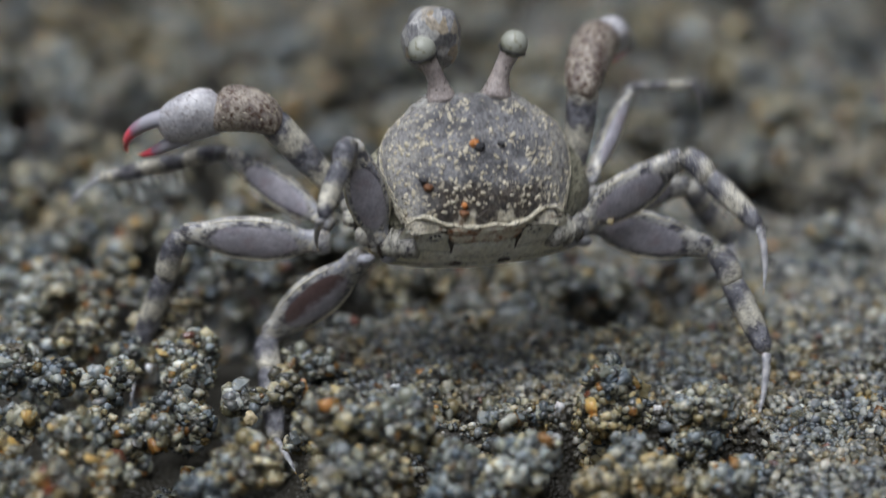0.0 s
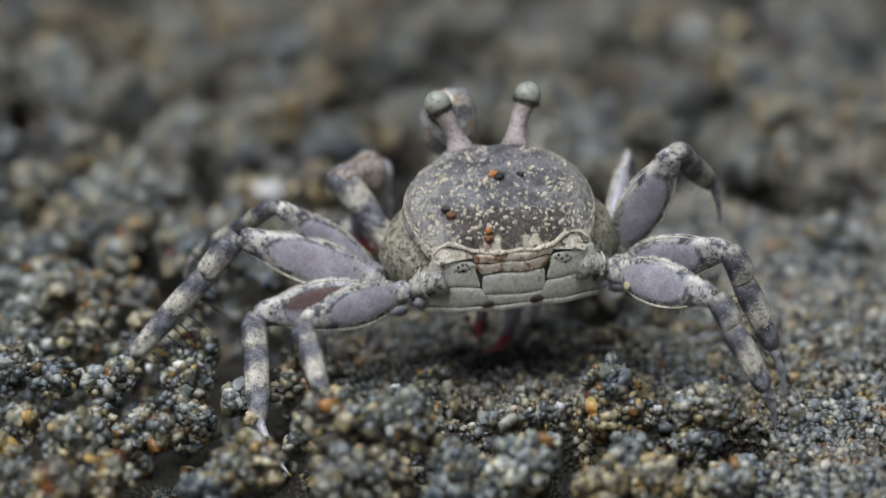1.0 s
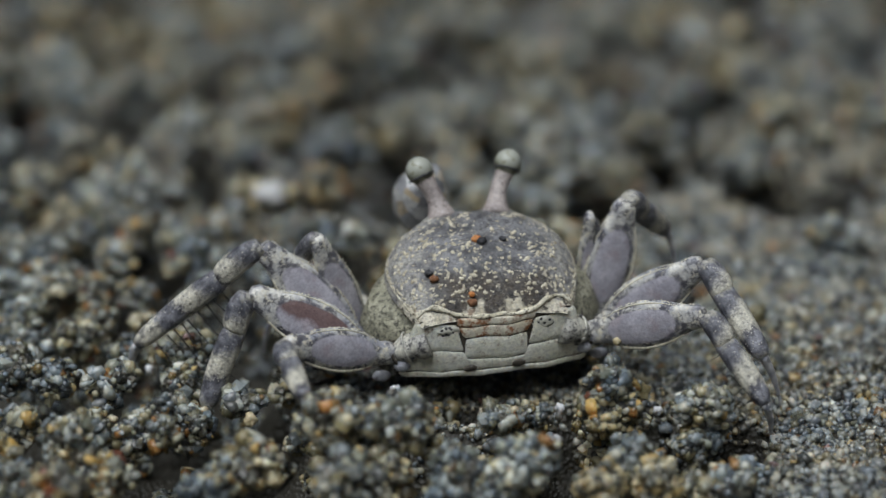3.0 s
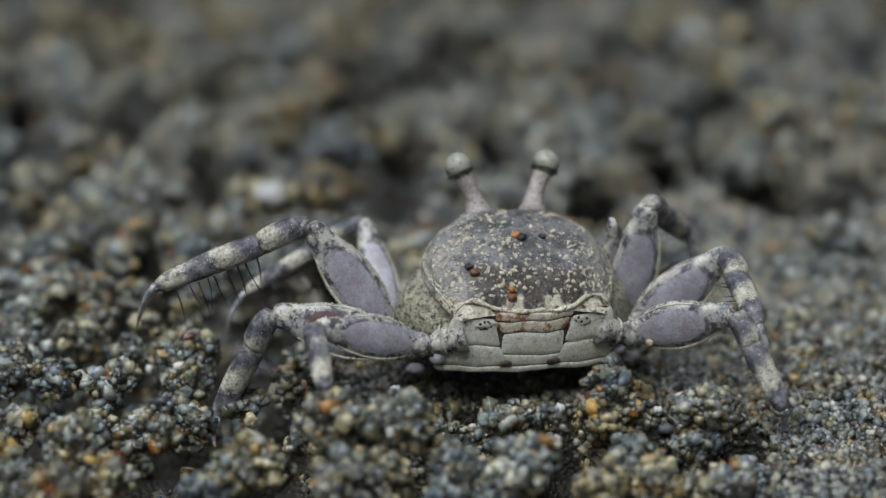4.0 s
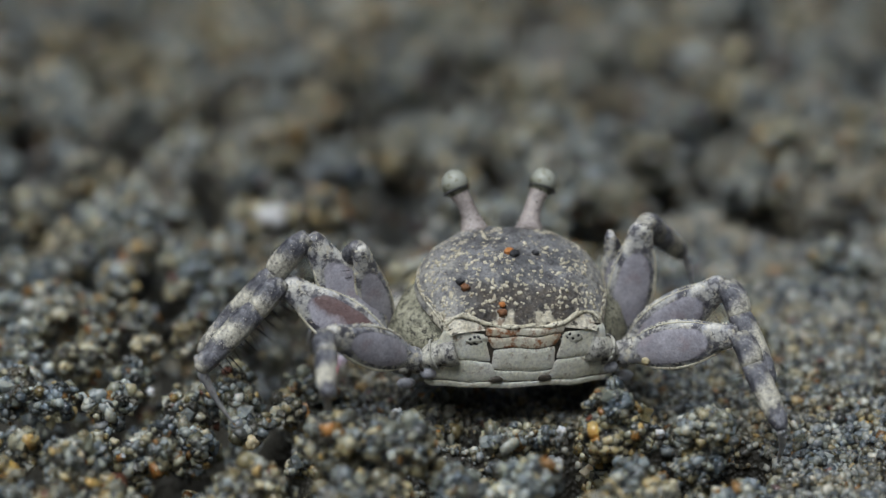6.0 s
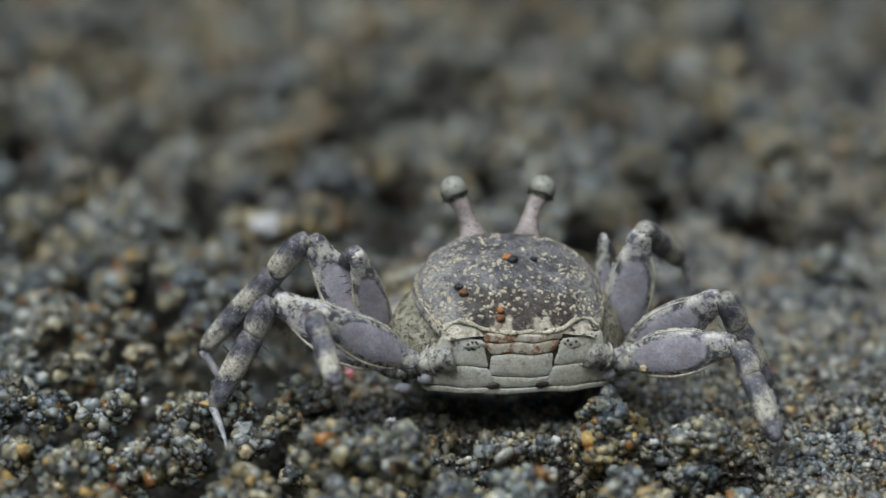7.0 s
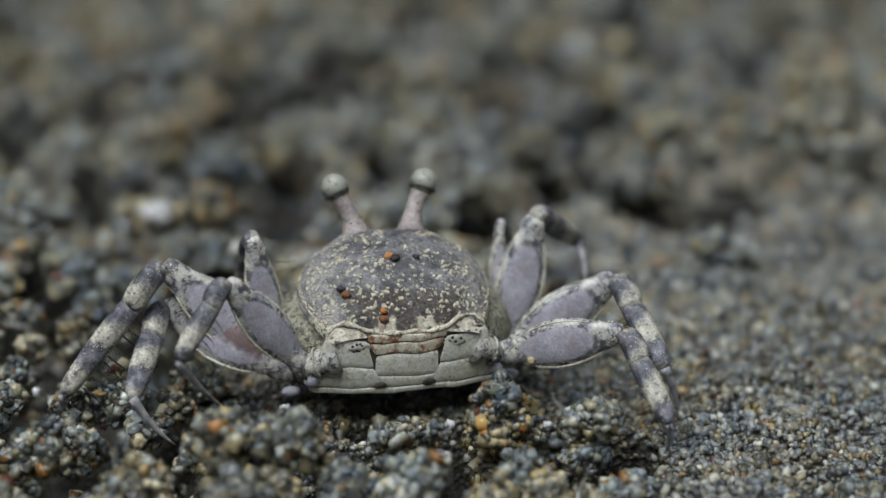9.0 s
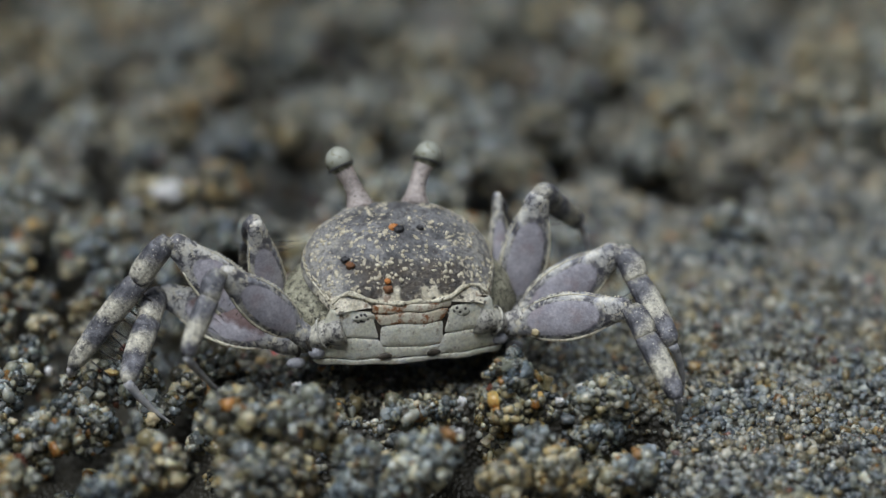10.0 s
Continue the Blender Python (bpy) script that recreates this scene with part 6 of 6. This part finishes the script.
    walk_leg(right_leg_two, [
        step(0.0, 6.70, -0.60, -3.00, 14.09, 1.24, -5.12, 17.33, -0.12, -9.63, 17.02, -2.95, -9.80),
        step(0.1, 6.70, -0.60, -3.00, 13.75, 1.61, -5.81, 16.35, 0.08, -10.66, 16.09, -2.76, -10.82),
        step(0.3, 6.70, -0.60, -3.00, 14.41, 0.36, -1.47, 16.98, 0.46, -6.57, 17.46, -1.64, -8.50),
        step(0.5, 6.70, -0.60, -3.00, 13.96, 2.41, -2.19, 16.49, 0.32, -6.87, 16.85, -1.21, -9.26),
        step(0.7, 6.70, -0.60, -3.00, 12.62, 4.32, -1.25, 15.39, 1.40, -5.30, 15.88, 0.95, -8.08),
        step(1.0, 6.70, -0.60, -3.00, 10.03, -0.97, 4.13, 13.14, 1.52, 0.02, 13.76, 1.52, -2.77),
        step(1.5, 6.70, -0.60, -3.00, 9.99, -0.05, 4.17, 13.00, 2.54, 0.06, 13.45, 2.39, -2.76),
        step(2.0, 6.70, -0.60, -3.00, 9.71, 0.93, 4.18, 12.86, 3.49, 0.16, 13.30, 3.14, -2.64),
        step(2.5, 6.70, -0.60, -3.00, 9.07, 0.70, 4.45, 12.34, 3.25, 0.52, 12.88, 2.98, -2.28),
        step(2.7, 6.70, -0.60, -3.00, 9.07, 0.70, 4.45, 12.34, 3.25, 0.52, 12.88, 2.98, -2.28),
        step(3.8, 6.70, -0.60, -3.00, 7.69, 0.32, 4.80, 11.38, 2.84, 1.24, 12.18, 2.68, -1.50),
        step(4.0, 6.70, -0.60, -3.00, 7.69, 0.32, 4.80, 11.38, 2.84, 1.24, 12.18, 2.68, -1.50),
        step(4.5, 6.70, -0.60, -3.00, 7.51, 0.21, 4.83, 11.12, 2.84, 1.26, 11.92, 2.76, -1.49),
        step(5.0, 6.70, -0.60, -3.00, 7.90, 0.59, 4.74, 11.49, 3.18, 1.12, 12.26, 2.97, -1.63),
        step(5.5, 6.70, -0.60, -3.00, 7.77, 0.42, 4.78, 11.32, 3.15, 1.22, 12.08, 3.04, -1.53),
        step(7.0, 6.70, -0.60, -3.00, 7.66, 0.30, 4.81, 11.24, 3.12, 1.34, 12.04, 3.06, -1.40),
        step(7.5, 6.70, -0.60, -3.00, 8.00, 0.71, 4.71, 11.56, 3.49, 1.21, 12.30, 3.32, -1.54),
        step(8.0, 6.70, -0.60, -3.00, 8.49, 0.87, 4.58, 11.91, 3.61, 0.91, 12.60, 3.40, -1.85),
        step(8.5, 6.70, -0.60, -3.00, 8.90, 1.52, 4.34, 12.27, 4.22, 0.60, 12.82, 3.70, -2.15),
        step(9.0, 6.70, -0.60, -3.00, 8.87, 2.13, 4.19, 12.40, 4.99, 0.73, 12.37, 2.65, -0.90),
        step(9.5, 6.70, -0.60, -3.00, 8.64, 1.27, 4.46, 12.03, 3.93, 0.71, 12.61, 3.52, -2.06),
        step(10.0, 6.70, -0.60, -3.00, 8.46, 0.62, 4.63, 11.83, 3.42, 0.95, 12.46, 3.28, -1.83),
    ])
    walk_leg(right_leg_three, [
        step(0.0, 6.20, -2.20, -2.60, 13.76, -5.24, -2.40, 15.88, -11.07, -4.82, 14.74, -14.66, -6.54),
        step(0.1, 6.20, -2.20, -2.60, 13.49, -5.65, -3.15, 14.86, -11.52, -6.00, 14.21, -14.53, -8.77),
        step(0.3, 6.20, -2.20, -2.60, 13.46, -4.71, -4.60, 14.33, -11.01, -6.24, 15.05, -14.54, -8.39),
        step(0.5, 6.20, -2.20, -2.60, 13.57, -5.24, -2.74, 15.09, -9.90, -7.10, 14.60, -13.44, -9.20),
        step(0.7, 6.20, -2.20, -2.60, 13.87, -2.36, -4.48, 15.33, -7.50, -8.43, 14.72, -11.37, -9.80),
        step(1.0, 6.20, -2.20, -2.60, 11.76, -6.60, 0.94, 14.18, -8.63, -4.83, 14.92, -9.43, -8.83),
        step(1.5, 6.20, -2.20, -2.60, 12.34, -5.32, 1.36, 15.38, -8.20, -3.68, 16.27, -8.34, -7.73),
        step(2.0, 6.20, -2.20, -2.60, 12.28, -4.54, 1.94, 15.07, -8.51, -2.51, 16.47, -8.50, -6.41),
        step(2.5, 6.20, -2.20, -2.60, 12.44, -3.66, 2.10, 15.00, -8.36, -1.71, 16.52, -8.24, -5.56),
        step(2.7, 6.20, -2.20, -2.60, 12.44, -3.66, 2.10, 15.00, -8.36, -1.71, 16.52, -8.24, -5.56),
        step(3.8, 6.20, -2.20, -2.60, 11.73, -2.62, 2.90, 11.39, -9.09, 2.01, 12.39, -10.48, -1.84),
        step(4.0, 6.20, -2.20, -2.60, 11.73, -2.62, 2.90, 11.39, -9.09, 2.01, 12.39, -10.48, -1.84),
        step(4.5, 6.20, -2.20, -2.60, 10.34, -4.79, 3.69, 13.73, -6.27, -1.70, 15.42, -5.93, -5.46),
        step(5.0, 6.20, -2.20, -2.60, 11.34, -3.40, 3.30, 13.15, -8.36, -0.54, 14.80, -7.57, -4.27),
        step(5.5, 6.20, -2.20, -2.60, 11.66, -3.42, 2.95, 12.77, -9.19, 0.07, 14.28, -8.70, -3.77),
        step(7.0, 6.20, -2.20, -2.60, 11.22, -4.67, 3.02, 14.53, -5.32, -2.63, 13.95, -9.26, -3.77),
        step(7.5, 6.20, -2.20, -2.60, 13.16, -0.61, 0.96, 13.85, -6.25, -2.27, 13.13, -10.20, -3.26),
        step(8.0, 6.20, -2.20, -2.60, 12.62, -1.86, 1.99, 13.52, -7.84, -0.56, 14.92, -7.34, -4.43),
        step(8.5, 6.20, -2.20, -2.60, 12.77, -1.62, 1.81, 14.06, -7.68, -0.38, 15.22, -7.69, -4.36),
        step(9.0, 6.20, -2.20, -2.60, 12.77, -1.89, 1.87, 14.12, -7.79, -0.69, 15.40, -7.52, -4.63),
        step(9.5, 6.20, -2.20, -2.60, 12.66, -1.93, 2.05, 14.06, -7.79, -0.56, 15.38, -7.39, -4.47),
        step(10.0, 6.20, -2.20, -2.60, 12.61, -2.36, 2.13, 14.39, -7.69, -1.27, 15.59, -7.10, -5.20),
    ])
    walk_leg(right_leg_four, [
        step(0.0, 5.60, -3.70, -1.50, 11.31, -2.69, 3.62, 14.65, -7.55, 2.91, 14.40, -10.84, 1.26),
        step(0.1, 5.60, -3.70, -1.50, 10.76, -2.70, 4.10, 14.05, -7.61, 3.86, 14.22, -10.54, 1.60),
        step(0.3, 5.60, -3.70, -1.50, 11.40, -5.49, 3.16, 11.49, -11.18, 4.72, 12.84, -11.26, 1.30),
        step(0.5, 5.60, -3.70, -1.50, 11.79, -8.05, -0.19, 13.33, -12.31, -4.07, 12.95, -15.27, -6.41),
        step(0.7, 5.60, -3.70, -1.50, 10.66, -9.31, -0.21, 13.00, -12.42, -4.69, 13.64, -13.80, -8.05),
        step(1.0, 5.60, -3.70, -1.50, 10.16, -9.68, -0.01, 12.47, -12.84, -4.49, 13.21, -12.87, -8.10),
        step(1.5, 5.60, -3.70, -1.50, 11.06, -8.83, 0.14, 13.54, -12.48, -3.81, 14.15, -11.57, -7.32),
        step(2.0, 5.60, -3.70, -1.50, 11.36, -8.20, 0.85, 13.77, -12.31, -2.65, 14.53, -11.38, -6.13),
        step(2.5, 5.60, -3.70, -1.50, 11.20, -7.94, 1.62, 13.76, -12.00, -1.86, 14.61, -11.18, -5.34),
        step(2.7, 5.60, -3.70, -1.50, 11.20, -7.94, 1.62, 13.76, -12.00, -1.86, 14.61, -11.18, -5.34),
        step(3.8, 5.60, -3.70, -1.50, 10.23, -8.44, 2.37, 12.31, -12.21, -1.65, 13.04, -10.63, -4.88),
        step(4.0, 5.60, -3.70, -1.50, 10.23, -8.44, 2.37, 12.31, -12.21, -1.65, 13.04, -10.63, -4.88),
        step(4.5, 5.60, -3.70, -1.50, 10.92, -7.79, 2.20, 12.44, -12.22, -1.39, 13.13, -10.97, -4.78),
        step(5.0, 5.60, -3.70, -1.50, 11.52, -7.46, 1.62, 12.93, -12.38, -1.33, 13.54, -10.98, -4.67),
        step(5.5, 5.60, -3.70, -1.50, 11.30, -7.68, 1.74, 12.94, -12.17, -1.73, 13.52, -10.66, -5.03),
        step(7.0, 5.60, -3.70, -1.50, 11.43, -7.64, 1.57, 12.83, -12.07, -2.08, 13.28, -10.48, -5.36),
        step(7.5, 5.60, -3.70, -1.50, 11.87, -7.14, 1.33, 12.64, -11.80, -2.24, 13.25, -10.20, -5.49),
        step(8.0, 5.60, -3.70, -1.50, 11.88, -7.08, 1.34, 13.12, -11.93, -1.82, 13.77, -10.38, -5.08),
        step(8.5, 5.60, -3.70, -1.50, 11.97, -6.95, 1.29, 13.28, -12.10, -1.32, 13.85, -10.79, -4.70),
        step(9.0, 5.60, -3.70, -1.50, 11.78, -7.16, 1.46, 13.23, -11.96, -1.66, 13.55, -10.54, -5.03),
        step(9.5, 5.60, -3.70, -1.50, 11.96, -6.94, 1.35, 13.35, -11.94, -1.49, 13.79, -10.45, -4.82),
        step(10.0, 5.60, -3.70, -1.50, 11.82, -7.35, 1.14, 13.46, -12.00, -2.12, 13.91, -10.35, -5.38),
    ])
    walk_claw(left_claw, [
        step(0.0, -6.50, 1.40, -4.40, -10.75, 4.71, -0.39, -13.98, 5.58, -0.10, -19.14, 5.88, -2.86),
        step(0.1, -6.50, 1.40, -4.40, -10.74, 5.41, -0.99, -13.91, 6.58, -0.62, -19.49, 6.48, -2.41),
        step(0.3, -5.86, 1.56, -4.16, -7.13, 6.66, 0.31, -7.20, 9.11, 2.58, -5.75, 6.15, 7.42),
        step(0.5, -5.54, 1.64, -4.04, -7.72, 7.03, -0.76, -7.55, 9.36, 1.51, -5.86, 4.52, 4.35),
        step(0.7, -5.22, 1.72, -3.92, -8.14, 4.59, 1.34, -6.04, 7.04, 0.94, -6.08, 9.11, -4.54),
        step(1.0, -4.90, 1.80, -3.80, -8.23, 5.60, 0.52, -6.21, 7.95, -0.45, -6.54, 8.31, -6.29),
        step(1.5, -4.90, 1.80, -3.80, -9.53, 4.71, 0.12, -8.18, 7.35, -1.21, -7.79, 8.55, -6.93),
        step(2.0, -4.90, 1.80, -3.80, -8.35, 5.12, 1.26, -7.14, 7.99, 0.34, -6.55, 7.47, -5.46),
        step(2.5, -4.90, 1.80, -3.80, -8.67, 7.03, -2.08, -9.18, 4.46, -4.10, -7.40, 6.01, -9.44),
        step(2.7, -4.90, 1.80, -3.80, -8.67, 7.03, -2.08, -9.18, 4.46, -4.10, -7.40, 6.01, -9.44),
        step(3.8, -4.90, 1.80, -3.80, -4.72, 8.42, -4.75, -6.23, 9.05, -7.52, -10.47, 5.14, -8.63),
        step(4.0, -4.90, 1.80, -3.80, -4.72, 8.42, -4.75, -6.23, 9.05, -7.52, -10.47, 5.14, -8.63),
        step(4.5, -4.90, 1.80, -3.80, -4.57, 8.43, -4.68, -5.85, 9.64, -7.38, -10.15, 5.74, -8.30),
        step(5.0, -4.90, 1.80, -3.80, -4.65, 8.41, -4.84, -5.31, 9.59, -7.78, -9.43, 5.43, -8.22),
        step(5.5, -4.90, 1.80, -3.80, -5.01, 8.46, -4.46, -5.51, 9.50, -7.48, -9.59, 5.31, -8.04),
        step(7.0, -4.90, 1.80, -3.80, -4.78, 8.48, -4.29, -4.36, 10.04, -7.11, -8.00, 5.52, -7.98),
        step(7.5, -4.90, 1.80, -3.80, -4.30, 8.45, -4.31, -3.96, 9.77, -7.24, -7.71, 5.29, -7.78),
        step(8.0, -4.90, 1.80, -3.80, -4.67, 8.40, -4.88, -4.10, 9.03, -7.99, -7.48, 4.25, -7.62),
        step(8.5, -4.90, 1.80, -3.80, -4.72, 8.39, -4.90, -3.84, 8.53, -7.98, -6.64, 3.43, -7.23),
        step(9.0, -4.90, 1.80, -3.80, -4.32, 8.42, -4.61, -3.41, 8.79, -7.68, -6.30, 3.71, -7.19),
        step(9.5, -4.90, 1.80, -3.80, -4.44, 8.42, -4.64, -3.55, 8.67, -7.72, -6.27, 3.52, -7.06),
        step(10.0, -4.90, 1.80, -3.80, -4.48, 8.42, -4.68, -3.54, 9.22, -7.67, -6.26, 4.03, -7.34),
    ])
    walk_claw(right_claw, [
        step(0.0, 6.90, 1.50, -3.60, 7.62, 5.01, 0.36, 9.67, 9.20, -0.15, 12.31, 12.04, -5.51),
        step(0.1, 6.90, 1.50, -3.60, 7.11, 4.01, 1.06, 8.87, 8.36, 0.89, 11.12, 11.14, -4.67),
        step(0.3, 6.10, 1.62, -3.68, 6.05, 5.62, -0.01, 5.99, 10.28, 0.63, 3.54, 4.72, 3.23),
        step(0.5, 5.70, 1.68, -3.72, 5.46, 4.87, 0.50, 5.24, 9.54, 0.10, 3.29, 3.50, 1.93),
        step(0.7, 5.30, 1.74, -3.76, 3.98, 3.41, 1.08, 3.86, 7.75, -0.74, 2.59, 1.33, 0.20),
        step(1.0, 4.90, 1.80, -3.80, 4.25, 6.60, -1.64, 1.83, 5.04, -5.36, -0.09, -0.11, -9.03),
        step(1.5, 4.90, 1.80, -3.80, 3.00, 6.45, -2.28, -0.11, 3.25, -4.13, -2.53, -2.50, -6.53),
        step(2.0, 4.90, 1.80, -3.80, 3.80, 6.67, -2.04, 2.27, 8.52, -6.06, -0.30, 2.61, -7.56),
        step(2.5, 4.90, 1.80, -3.80, 3.78, 6.67, -2.03, 2.34, 8.25, -6.21, 0.02, 2.10, -6.98),
        step(2.7, 4.90, 1.80, -3.80, 3.78, 6.67, -2.03, 2.34, 8.25, -6.21, 0.02, 2.10, -6.98),
        step(3.8, 4.90, 1.80, -3.80, 5.08, 6.39, -1.15, 3.76, 8.12, -5.31, 0.97, 2.29, -6.76),
        step(4.0, 4.90, 1.80, -3.80, 5.08, 6.39, -1.15, 3.76, 8.12, -5.31, 0.97, 2.29, -6.76),
        step(4.5, 4.90, 1.80, -3.80, 4.84, 6.23, -0.88, 3.52, 8.06, -5.00, 0.85, 2.23, -6.61),
        step(5.0, 4.90, 1.80, -3.80, 4.84, 6.34, -1.06, 3.47, 8.08, -5.21, 0.84, 2.20, -6.72),
        step(5.5, 4.90, 1.80, -3.80, 4.66, 6.19, -0.84, 3.27, 8.03, -4.93, 0.72, 2.18, -6.64),
        step(7.0, 4.90, 1.80, -3.80, 4.46, 5.97, -0.56, 3.16, 8.07, -4.55, 0.68, 2.22, -6.38),
        step(7.5, 4.90, 1.80, -3.80, 4.47, 6.00, -0.59, 3.08, 7.90, -4.66, 0.55, 2.11, -6.63),
        step(8.0, 4.90, 1.80, -3.80, 4.30, 6.35, -1.14, 2.72, 8.00, -5.25, 0.34, 2.04, -6.84),
        step(8.5, 4.90, 1.80, -3.80, 4.10, 6.49, -1.47, 2.36, 7.96, -5.57, -0.08, 1.90, -6.59),
        step(9.0, 4.90, 1.80, -3.80, 4.37, 6.35, -1.14, 2.75, 8.04, -5.21, 0.22, 2.08, -6.54),
        step(9.5, 4.90, 1.80, -3.80, 4.32, 6.51, -1.44, 2.63, 8.04, -5.54, 0.11, 2.01, -6.59),
        step(10.0, 4.90, 1.80, -3.80, 4.26, 6.44, -1.32, 2.61, 8.21, -5.35, 0.09, 2.26, -6.80),
    ])
    walk(pellet, [
        (0.0, stance(-0.59, 2.83, 19.97, 11.37, 32.61, -0.36)),
        (0.1, stance(-0.55, 2.21, 21.32, 10.23, 33.48, -3.28)),
        (0.3, stance(-0.62, 3.21, 22.34, 10.82, 29.83, 3.39)),
        (0.5, stance(-0.24, 3.30, 20.36, 12.70, 25.76, -0.48)),
        (0.7, stance(-0.16, 4.28, 17.64, 11.15, 16.56, -1.92)),
        (1.0, stance(0.43, 5.10, 14.17, 10.06, 9.91, -2.48)),
        (1.5, stance(-1.25, 5.03, 11.74, 10.28, 8.22, -4.67)),
        (2.0, stance(-1.46, 4.47, 10.74, 10.91, 8.25, -3.80)),
        (2.5, stance(-1.20, 4.34, 10.31, 11.41, 7.52, -1.90)),
        (2.7, stance(-1.20, 4.34, 10.31, 11.41, 7.52, -1.90)),
        (3.0, stance(-1.20, 5.34, 9.31, 11, 0, 0)),
        (3.3, stance(1.20, 8.40, 1.10, 11, -30, 0)),
        (10.0, stance(1.20, 8.40, 1.10, 11, -30, 0)),
    ])


motions()
